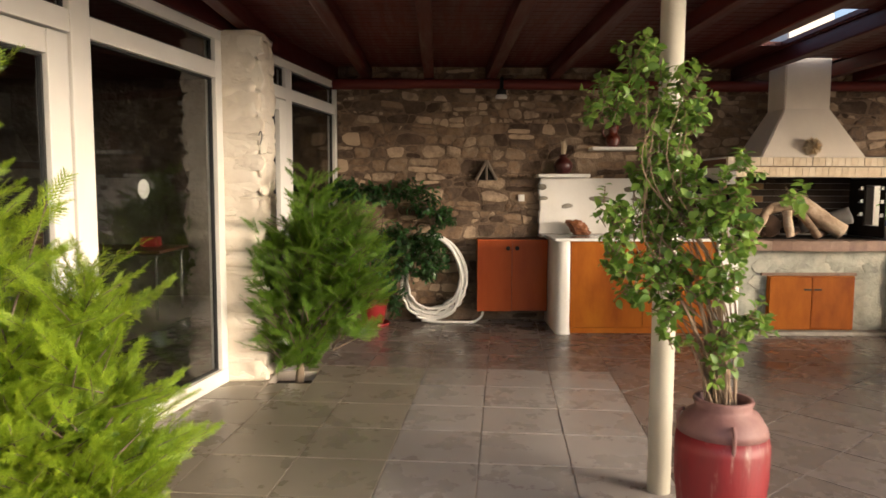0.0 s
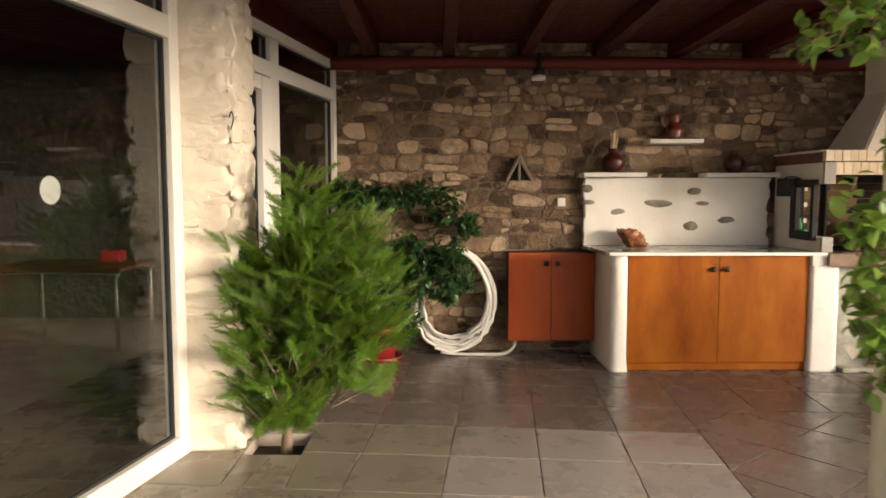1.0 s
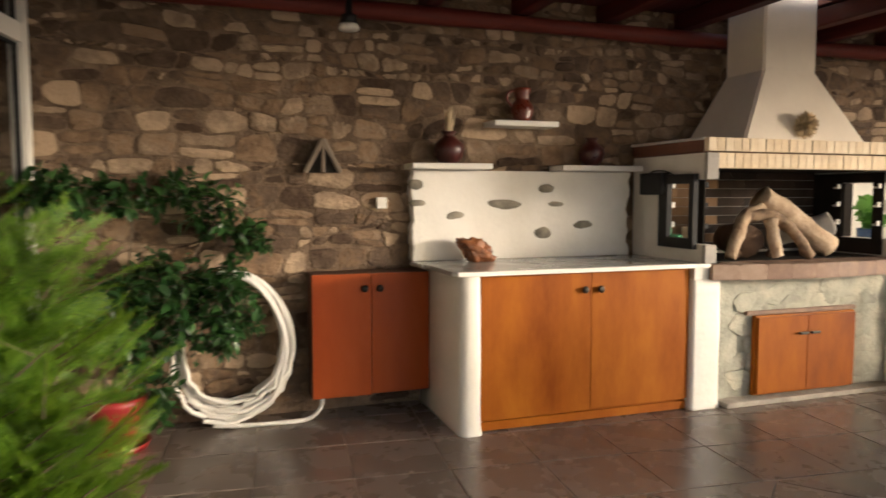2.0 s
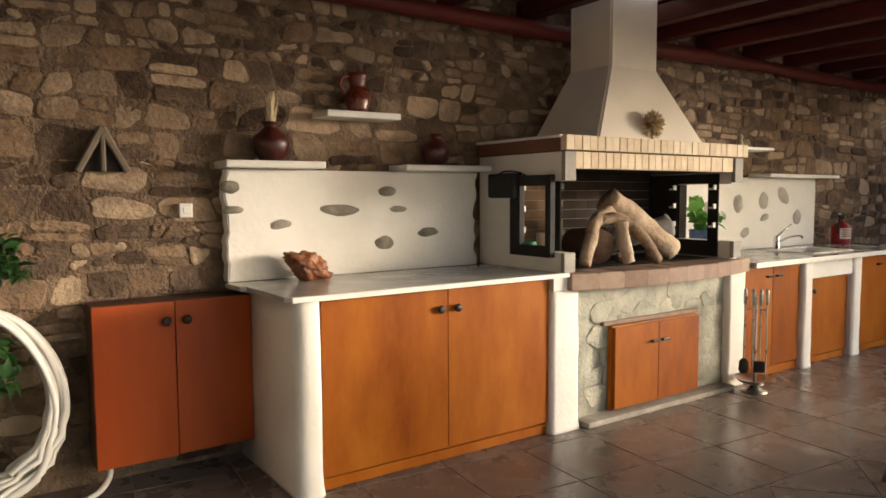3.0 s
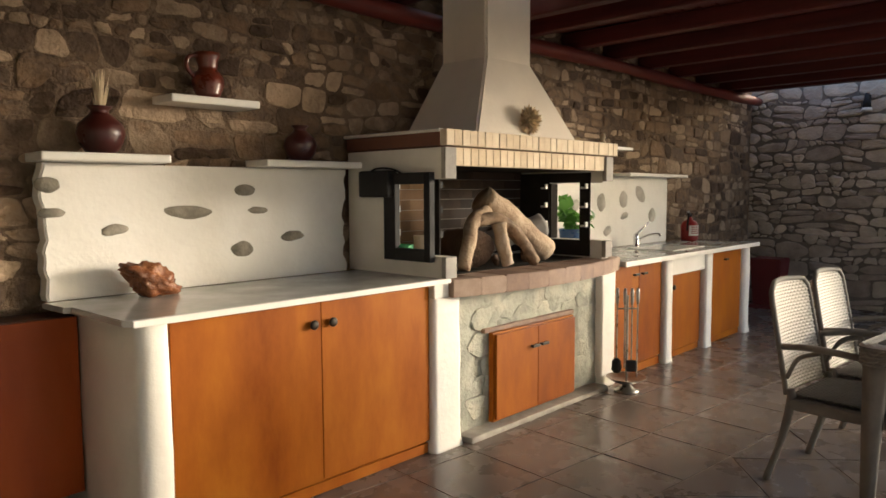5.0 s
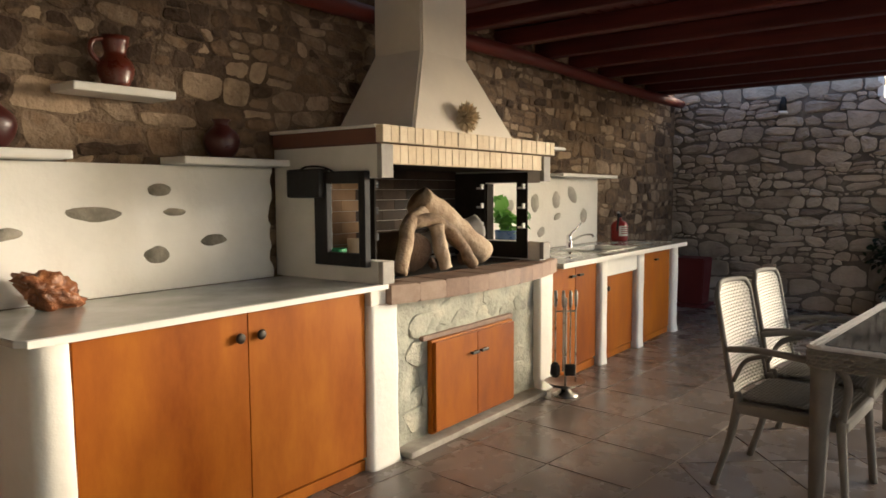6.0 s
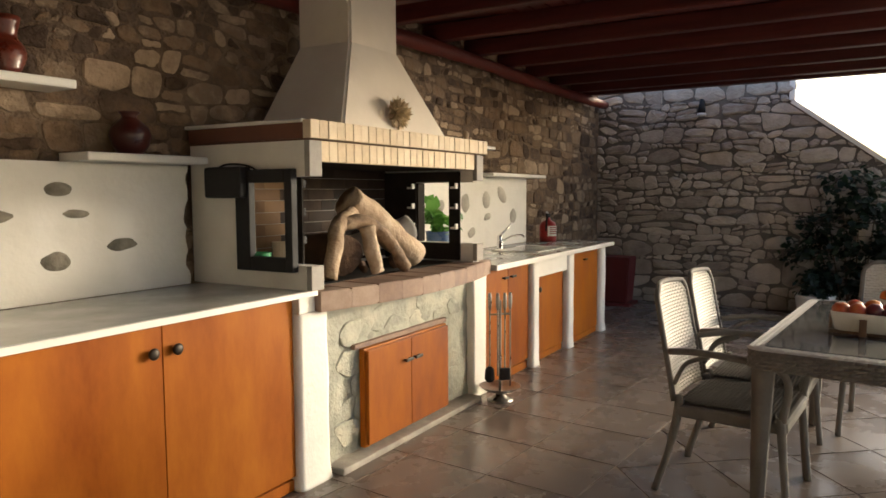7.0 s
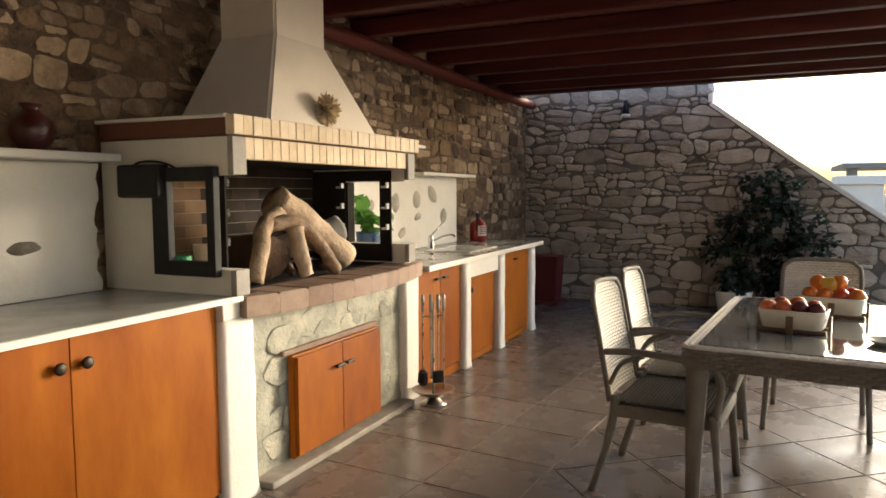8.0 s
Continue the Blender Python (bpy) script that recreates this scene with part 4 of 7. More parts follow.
# hood and chimney
hb = bmesh.new()
lo = [(2.99, 6.755), (3.985, 6.755), (3.985, 7.33), (2.99, 7.33)]
hi = [(3.275, 6.925), (3.715, 6.925), (3.715, 7.285), (3.275, 7.285)]
vl = [hb.verts.new((x, y, 1.689)) for x, y in lo]
vm = [hb.verts.new((x, y, 2.155)) for x, y in hi]
vt = [hb.verts.new((x, y, 3.05)) for x, y in hi]
for a, b in ((vl, vm), (vm, vt)):
    for i in range(4):
        hb.faces.new((a[i], a[(i + 1) % 4], b[(i + 1) % 4], b[i]))
hb.faces.new(vl[::-1]), hb.faces.new(vt)
bmesh.ops.bevel(hb, geom=[e for e in hb.edges if abs(e.verts[0].co.z - e.verts[1].co.z) > 0.2], offset=0.012, segments=3, affect="EDGES")
bbq_part("hood", hb, HOODPLASTER, "tapered smooth plaster hood and chimney")

star = bmesh.new()
for i in range(300):
    u, w = random.uniform(0, 6.283), random.uniform(0.0, 1.0)
    s_ = math.sqrt(1 - w * w)
    d = Vector((math.cos(u) * s_, -0.12 - 0.5 * w, math.sin(u) * s_ + 0.04)).normalized()
    L = random.uniform(0.075, 0.105)
    side = d.cross(Vector((random.uniform(-1, 1), random.uniform(-1, 1), random.uniform(-1, 1)))).normalized() * 0.010
    q = [star.verts.new(d * 0.012), star.verts.new(d * L * 0.7 + side), star.verts.new(d * L), star.verts.new(d * L * 0.7 - side)]
    star.faces.new(q)
bmesh.ops.translate(star, verts=star.verts, vec=(3.47, 6.778, 1.785))
solo("dried_flower_ornament", star, DRIED, "round spiky dried flower ornament on the hood", "ornament")

# rotisserie box and iron frame in the side opening
rot = thing("rotisserie_motor", (2.60, 7.17, 1.35), "black rotisserie motor box with a cable", "motor")
part("housing", B(-0.03, 0.04, -0.15, 0.095, -0.015, 0.13, 0.014), BLACK, rot)
part("cable", tube(bmesh.new(), spline([(-0.01, 0.05, 0.10), (0.0, -0.02, 0.14), (0.02, -0.14, 0.135), (0.03, -0.24, 0.09)], 6), 0.005, 6), BLACK, rot)
ifr = thing("iron_window_frame", (2.64, 6.92, 1.02), "black iron frame standing in the barbecue's side opening", "frame")
for a, b, c, d in ((-0.175, -0.132, -0.02, 0.445), (0.085, 0.175, -0.02, 0.445), (-0.132, 0.085, -0.02, 0.045), (-0.132, 0.085, 0.385, 0.445)):
    part("bar", B(-0.035, 0.003, a, b, c, d, 0.004), BLACK, ifr)
solo("green_soap_tray", lathe(bmesh.new(), [(0.045, 0), (0.055, 0.01), (0.058, 0.045), (0.05, 0.045), (0.045, 0.012)], 18, (2.685, 7.03, 1.031)), GREENPLASTIC, "small green plastic tray in the barbecue opening", "tray")
solo("green_bottle", lathe(bmesh.new(), [(0.016, 0), (0.018, 0.07), (0.016, 0.09), (0.007, 0.105), (0.007, 0.13)], 14, (2.69, 7.09, 1.031)), GREENPLASTIC, "slim green plastic bottle", "bottle")
solo("beige_cup", lathe(bmesh.new(), [(0.03, 0), (0.036, 0.08), (0.036, 0.10), (0.03, 0.10), (0.026, 0.02)], 16, (2.69, 6.90, 1.031)), BEIGE, "beige pottery cup in the barbecue opening", "cup")

# logs leaning on the hearth
def log(name, pts, r0, r1, label, material=LOGWOOD, seed=0):
    p = spline([(x, y, z + 0.03) for x, y, z in pts], 8)
    bm = tube(bmesh.new(), p, [r0 + (r1 - r0) * i / (len(p) - 1) for i in range(len(p))], 14)
    roughen(bm, 0.012, 9, seed)
    roughen(bm, 0.005, 26, seed)
    return solo(name, bm, material, label, "log", "firewood on the hearth", smooth=True)


log("firewood_log", [(3.40, 7.06, 1.285), (3.63, 7.00, 1.125), (3.90, 6.93, 0.94)], 0.092, 0.082, "thick pale weathered log leaning across the pile", seed=1)
log("firewood_log", [(3.36, 7.00, 1.20), (3.20, 6.95, 1.165), (3.08, 6.90, 1.05), (3.00, 6.86, 0.90)], 0.052, 0.036, "crooked pale branch leaning down to the hearth", seed=2)
log("firewood_log", [(3.17, 6.96, 1.155), (3.34, 6.90, 1.165), (3.46, 6.86, 1.10), (3.53, 6.83, 1.00), (3.60, 6.80, 0.89)], 0.040, 0.034, "bent pale branch arched over the pile", seed=3)
log("firewood_log", [(3.31, 6.86, 1.14), (3.315, 6.83, 1.02), (3.33, 6.80, 0.895)], 0.046, 0.038, "short upright pale log end", seed=4)
log("firewood_log", [(3.28, 7.24, 1.0), (3.22, 7.06, 1.005), (3.16, 6.90, 1.0)], 0.095, 0.112, "dark round log seen end-on under the others", LOGDARK, seed=5)
log("firewood_log", [(3.66, 7.28, 0.985), (3.90, 7.15, 1.06), (4.06, 7.08, 1.10)], 0.07, 0.082, "grey log lying at the back of the pile", CONCRETE, seed=6)
for cx, cz, r in ((3.165, 0.925, 0.030), (3.42, 0.915, 0.022), (3.24, 0.92, 0.026), (3.72, 0.918, 0.028)):
    log("firewood_log", [(cx - 0.05, 6.93, cz - 0.008), (cx + 0.02, 6.99, cz), (cx + 0.09, 7.05, cz + 0.004)], r, r * 0.8, "short charred stick in the ash", LOGDARK, seed=int(cx * 100))

# ---- kitchen: sink side ----
cupboard("base_cabinet", 4.48, 5.208, FRONT, 7.30, 0.0, 0.832, [(4.482, 4.84), (4.84, 5.206)], ORANGEWOOD, "orange two-door base cabinet beside the barbecue", [(4.775, 0.748), (4.90, 0.748)], kick=0.07, grip="handle")
cupboard("sink_cabinet", 5.350, 5.968, FRONT + 0.01, 7.30, 0.0, 0.688, [(5.352, 5.966)], ORANGEWOOD, "low orange single-door cabinet under the sink", [(5.42, 0.585)], kick=0.06)
cupboard("base_cabinet", 6.120, 6.858, FRONT, 7.30, 0.0, 0.832, [(6.122, 6.856)], ORANGEWOOD, "orange single-door cabinet near the counter's end", [(6.47, 0.74)], kick=0.06, grip="handle")
solo("sink_apron", B(5.345, 5.972, 6.722, 6.80, 0.69, 0.832, 0.006), PLASTER, "white plaster apron below the sink", "apron", kind="structure")
swt = thing("worktop", (5.8, 7.05, 0.834), "pale marble worktop with a sink cut-out", "worktop")
sb = bmesh.new()
X0, X1, Y0, Y1 = 4.47, 7.07, 6.655, 7.375
SX0, SX1, SY0, SY1 = 5.50, 6.10, 6.80, 7.18
for a, b, c, d in ((X0, SX0, Y0, Y1), (SX1, X1, Y0, Y1), (SX0, SX1, Y0, SY0), (SX0, SX1, SY1, Y1)):
    box(sb, a - 5.8, b - 5.8, c - 7.05, d - 7.05, 0, 0.036)
bmesh.ops.remove_doubles(sb, verts=sb.verts, dist=0.0005)
part("slab", sb, MARBLE, swt)
part("front_edge", B(X0 - 5.8, X1 - 5.8, Y0 - 0.007 - 7.05, Y0 - 0.0005 - 7.05, -0.002, 0.034, 0.003), MARBLE_EDGE, swt, "white front edge")
sk = thing("sink", (5.8, 6.99, 0.70), "white ceramic sink set in the worktop", "sink")
kb = bmesh.new()
for a, b, c, d, e, f in ((-0.30, -0.285, -0.19, 0.19, 0.0, 0.172), (0.285, 0.30, -0.19, 0.19, 0.0, 0.172), (-0.285, 0.285, -0.19, -0.175, 0.0, 0.172), (-0.285, 0.285, 0.175, 0.19, 0.0, 0.172), (-0.285, 0.285, -0.175, 0.175, 0.0, 0.015)):
    box(kb, a, b, c, d, e, f)
part("basin", kb, CERAMIC, sk)
rim = bmesh.new()
for a, b, c, d in ((-0.315, -0.285, -0.205, 0.205), (0.285, 0.315, -0.205, 0.205), (-0.285, 0.285, -0.205, -0.175), (-0.285, 0.285, 0.175, 0.205)):
    box(rim, a, b, c, d, 0.1715, 0.179)
part("rim", rim, CERAMIC, sk)
fc = thing("faucet", (5.72, 7.24, 0.871), "chrome single-lever kitchen tap", "faucet")
part("body", lathe(bmesh.new(), [(0.03, 0), (0.03, 0.01), (0.024, 0.015), (0.024, 0.10), (0.02, 0.115)], 16), CHROME, fc, "", True)
part("spout", tube(bmesh.new(), spline([(0, -0.01, 0.06), (0.03, -0.10, 0.11), (0.05, -0.18, 0.12), (0.055, -0.2, 0.10)], 6), 0.009, 10), CHROME, fc, "", True)
part("lever", tube(bmesh.new(), [(0.0, 0.0, 0.112), (0.09, -0.02, 0.165), (0.17, -0.03, 0.215)], [0.012, 0.009, 0.007], 8), CHROME, fc, "", True)
backsplash(4.33, 6.60, 0.872, 1.49, "white plaster backsplash behind the sink with grey stones showing",
           [(5.36, 1.27, 0.13, 0.15, 20), (5.74, 1.29, 0.13, 0.15, 10), (6.05, 1.335, 0.20, 0.11, -35), (5.76, 1.145, 0.13, 0.055, 15), (6.29, 1.135, 0.13, 0.13, 30), (5.47, 1.02, 0.13, 0.08, 20), (4.95, 1.25, 0.13, 0.10, 10)], 0.004, 0.012, 4.1, PALESTONE)
slab(5.62, 6.78, 7.25, 1.492, 1.522, "thin white stone shelf over the sink")
slab(5.10, 5.70, 7.27, 1.715, 1.742, "small white stone shelf beside the hood")
solo("small_figurine", lathe(bmesh.new(), [(0.025, 0), (0.03, 0.02), (0.018, 0.05), (0.026, 0.075), (0.02, 0.10), (0.006, 0.11)], 14, (5.30, 7.34, 1.742)), BEIGE, "small beige clay ornament on the white shelf", "ornament", smooth=True)

ext = thing("fire_extinguisher", (6.86, 7.26, 0.871), "red fire extinguisher with a pale label on the worktop", "extinguisher")
part("cylinder", lathe(bmesh.new(), [(0.080, 0), (0.084, 0.01), (0.084, 0.15), (0.068, 0.185), (0.028, 0.205), (0.02, 0.235)], 24), EXTRED, ext, "", True)
lb = bmesh.new()
prev = None
for k in range(9):
    a = radians(200 + 14 * k)
    cur = (lb.verts.new((0.0852 * math.cos(a), 0.0852 * math.sin(a), 0.05)), lb.verts.new((0.0852 * math.cos(a), 0.0852 * math.sin(a), 0.15)))
    if prev:
        lb.faces.new((prev[0], cur[0], cur[1], prev[1]))
    prev = cur
lab = part("label_band", lb, PAPER, ext, "cream printed label", True)
for zz in (0.07, 0.09, 0.11, 0.13):
    q = bmesh.new()
    prev = None
    for k in range(6):
        a = radians(214 + 14 * k)
        cur = (q.verts.new((0.0862 * math.cos(a), 0.0862 * math.sin(a), zz)), q.verts.new((0.0862 * math.cos(a), 0.0862 * math.sin(a), zz + 0.009)))
        if prev:
            q.faces.new((prev[0], cur[0], cur[1], prev[1]))
        prev = cur
    part("printed_bar", q, EXTRED, lab)
part("valve", B(-0.018, 0.018, -0.018, 0.018, 0.233, 0.27, 0.004), BLACK, ext)
part("lever", tube(bmesh.new(), [(0.0, 0, 0.27), (-0.05, -0.01, 0.29), (-0.09, -0.015, 0.28)], 0.007, 6), STEEL, ext)
part("hose", tube(bmesh.new(), spline([(0.015, 0, 0.255), (-0.06, -0.02, 0.25), (-0.085, -0.02, 0.2), (-0.075, -0.01, 0.1)], 6), 0.010, 8), BLACK, ext, "", True)

# fire irons
irons = thing("fire_iron_stand", (4.33, 6.56, 0.0), "steel fire iron stand with brush, shovel and poker", "fire irons", turn=-45)
part("foot", lathe(bmesh.new(), [(0.085, 0), (0.088, 0.008), (0.06, 0.016), (0.045, 0.03), (0.03, 0.045), (0.018, 0.06)], 24), STEEL, irons, "", True)
part("ash_dish", lathe(bmesh.new(), [(0.02, 0.058), (0.10, 0.072), (0.135, 0.098), (0.138, 0.10), (0.13, 0.097), (0.098, 0.08), (0.02, 0.066)], 28), STEEL, irons, "", True)
part("post", tube(bmesh.new(), [(0, 0, 0.06), (0, 0, 0.66)], 0.009, 8), STEEL, irons)
part("crosspiece", tube(bmesh.new(), [(-0.07, 0, 0.57), (0.07, 0, 0.57)], 0.006, 6), STEEL, irons)
for i, (dx, dy) in enumerate(((-0.07, 0.0), (-0.024, -0.025), (0.024, -0.025), (0.07, 0.0))):
    t = part("tool", tube(bmesh.new(), [(dx, dy, 0.17 if i != 3 else 0.09), (dx, dy, 0.60)], 0.005, 6), STEEL, irons)
    part("grip", lathe(bmesh.new(), [(0.008, 0), (0.012, 0.02), (0.013, 0.08), (0.009, 0.11)], 10, (dx, dy, 0.60)), STEEL, t, "", True)
    if i in (0, 2):
        part("head", B(dx - 0.035, dx + 0.035, dy - 0.015, dy + 0.015, 0.14, 0.22, 0.012) if i else lathe(bmesh.new(), [(0.02, 0), (0.035, 0.02), (0.03, 0.08), (0.012, 0.1)], 12, (dx, dy, 0.13)), BLACK, t)

# ---- on the stone wall ----
tri = thing("wall_lantern", (0.455, 7.44, 1.47), "triangular grey clay wall lantern, open at the front", "lantern")
w, h = 0.105, 0.195
for s in (-1, 1):
    part("side", tube(bmesh.new(), [(s * w, -0.03, 0.0), (s * w * 0.5, -0.035, h * 0.5), (0, -0.04, h)], [0.016, 0.016, 0.02], 6), CLAYBROWN, tri)
part("middle_rib", tube(bmesh.new(), [(0, -0.045, 0.0), (0, -0.045, h)], 0.011, 6), CLAYBROWN, tri)
# flat dark plate: the shade of the lantern's hollow is its colour
part("back", upright([(-w, 0.0), (w, 0.0), (0.0, h)], -0.02, 0.02), SOOT_SHADE, tri, "dark plate that paints the hollow's shade")
sw = thing("wall_switch", (0.822, WALL_Y - 0.03, 1.25), "small white switch box on the stone wall", "switch")
part("cover", B(-0.032, 0.032, -0.014, 0.03, 0.0, 0.07, 0.005), PVC, sw)
part("rocker", B(-0.014, 0.014, -0.018, -0.0135, 0.02, 0.05, 0.002), PVC, sw)
sp = thing("spotlight", (0.585, 7.22, 2.27), "small spotlight with a pale glass on a roof timber", "spotlight")
part("glass", lathe(bmesh.new(), [(0.02, 0), (0.055, 0.005), (0.06, 0.02), (0.05, 0.04)], 20), LAMPGLASS, sp, "", True)
part("holder", lathe(bmesh.new(), [(0.05, 0.04), (0.045, 0.09), (0.02, 0.10), (0.018, 0.215)], 16), BLACK, sp, "", True)
sp2 = thing("spotlight", (8.98, 6.21, 2.23), "small spotlight with a pale glass on the end wall", "spotlight")
part("glass", lathe(bmesh.new(), [(0.02, 0), (0.05, 0.005), (0.055, 0.02), (0.045, 0.04)], 18), LAMPGLASS, sp2, "", True)
part("holder", lathe(bmesh.new(), [(0.045, 0.04), (0.035, 0.12), (0.02, 0.20)], 14), BLACK, sp2, "", True)
part("bracket", B(0.0, 0.075, -0.02, 0.02, 0.14, 0.18), BLACK, sp2)

# coiled hose on the wall
hose = thing("garden_hose", (-0.09, 7.38, 0.03), "coiled white garden hose hung on the stone wall", "hose")
for i in range(10):
    rx, rz = random.uniform(0.26, 0.335), random.uniform(0.37, 0.435)
    cx, cz = random.uniform(-0.03, 0.03), 0.87 - rz + random.uniform(-0.02, 0.0)
    y0 = -0.01 - 0.0135 * i
    pts = [(cx + rx * math.sin(a) * (1 - 0.12 * math.cos(a)) + (0.05 if math.cos(a) < 0 else 0.0) * -math.cos(a) * random.uniform(-1, 0.4), y0 + 0.02 * math.sin(2 * a + i), max(0.012 - 0.03 + 0.006 + 0.012, cz + rz * math.cos(a))) for a in np.linspace(0, 2 * math.pi, 44)]
    part("loop", tube(bmesh.new(), pts, 0.0135, 8), HOSE, hose, "", True)
part("tail", tube(bmesh.new(), spline([(-0.12, -0.12, 0.0), (0.05, -0.13, -0.014), (0.28, -0.14, -0.015), (0.42, -0.12, -0.013), (0.50, -0.06, 0.03), (0.52, 0.0, 0.10)], 8), 0.0135, 8), HOSE, hose, "", True)
part("hanger", B(-0.07, 0.05, -0.16, 0.07, 0.855, 0.885, 0.01), PVC, hose, "white hose hanger")

# ---- pole ----
pl = thing("roof_post", (0.972, 3.24, 0.0), "round cream-painted metal post holding the roof", "post")
part("shaft", tube(bmesh.new(), [(0, 0, 0.0), (0, 0, 2.5)], 0.052, 28), POLE, pl, "", True)

# ---- interior seen through the glass ----
it = thing("indoor_table", (-3.46, 7.77, 0.0), "dark table on chrome legs inside the house", "table")
part("tabletop", B(-0.62, 0.55, -0.42, 0.42, 0.70, 0.73, 0.005), DARKWOOD, it)
for y in (-0.36, 0.36):
    part("leg_frame", tube(bmesh.new(), spline([(-0.55, y, 0.0), (-0.55, y, 0.6), (-0.49, y, 0.682), (0.42, y, 0.682), (0.48, y, 0.6), (0.48, y, 0.0)], 6), 0.018, 8), CHROME, it, "chrome tube leg frame", True)
solo("red_box", B(-3.32, -3.13, 7.83, 7.98, 0.731, 0.84, 0.02), REDPLASTIC, "red plastic box on the indoor table", "box")
pt = prism(bmesh.new(), [(0.056 * math.cos(a), 0.056 * math.sin(a)) for a in np.linspace(0, 2 * math.pi, 33)[:-1]], -0.0276, -0.0266)
bmesh.ops.transform(pt, matrix=Matrix.Translation((side_x(4.205), 4.205, 1.374)) @ Matrix.Rotation(-math.atan(SLOPE), 4, "Z") @ Matrix(((0, 0, 1, 0), (1, 0, 0, 0), (0, 1, 0, 0), (0, 0, 0, 1))), verts=pt.verts)
solo("window_sticker", pt, PAPER, "round white sticker on the big window's glass", "sticker")
# ---- plants ----
def frames_of(dirs, ups):
    """Orthonormal frames: columns side, along, normal."""
    d = dirs / np.linalg.norm(dirs, axis=1, keepdims=True)
    s = np.cross(d, ups)
    s /= np.linalg.norm(s, axis=1, keepdims=True) + 1e-9
    n = np.cross(s, d)
    return np.stack([s, d, n], axis=2)


def scatter(name, tv, tf, pos, dirs, ups, sizes, material, parent, smooth=False):
    """One mesh of many copies of a small leaf or spray (its length runs along y)."""
    tv = np.array(tv, float)
    R = frames_of(np.array(dirs, float), np.array(ups, float))
    pos, sizes = np.array(pos, float), np.array(sizes, float)
    n, k = len(pos), len(tv)
    V = np.einsum("nij,kj->nki", R, tv) * sizes[:, None, None] + pos[:, None, :]
    verts = [tuple(v) for v in V.reshape(-1, 3)]
    faces = [tuple(i * k + j for j in f) for i in range(n) for f in tf]
    return raw(name, verts, faces, material, parent, smooth)


def spray_template(rng, pairs=9):
    """A feathery conifer spray, one unit long: fine forked needles along a rib."""
    v, f = [], []

    def needle(a, b, w):
        a, b = np.array(a), np.array(b)
        d = b - a
        s = np.cross(d, (rng.uniform(-0.3, 0.3), rng.uniform(-0.3, 0.3), 1))
        s = s / (np.linalg.norm(s) + 1e-9) * w
        k = len(v)
        v.extend([tuple(a + s), tuple(a - s), tuple(b)])
        f.append((k, k + 1, k + 2))

    for i in range(pairs):
        y = 0.05 + 0.83 * i / pairs
        for s in (-1, 1):
            L = 0.42 * (1 - 0.60 * y) * rng.uniform(0.75, 1.25)
            z = rng.uniform(-0.12, 0.12)
            dx, dy = s * L * 0.56, L * 0.83
            needle((0, y, 0), (dx, y + dy, z), 0.012)
            for q in (0.18, 0.42, 0.66):
                b = (dx * q, y + dy * q, z * q)
                l2 = L * 0.46 * (1.15 - q * 0.5)
                needle(b, (b[0] + s * l2 * 0.78, b[1] + l2 * 0.62, b[2] + rng.uniform(-0.06, 0.06)), 0.011)
                if q < 0.6:
                    needle(b, (b[0] - s * l2 * 0.12, b[1] + l2 * 0.95, b[2] + rng.uniform(-0.06, 0.06)), 0.011)
    needle((0, 0, 0), (0, 1.04, 0.0), 0.016)
    return v, f


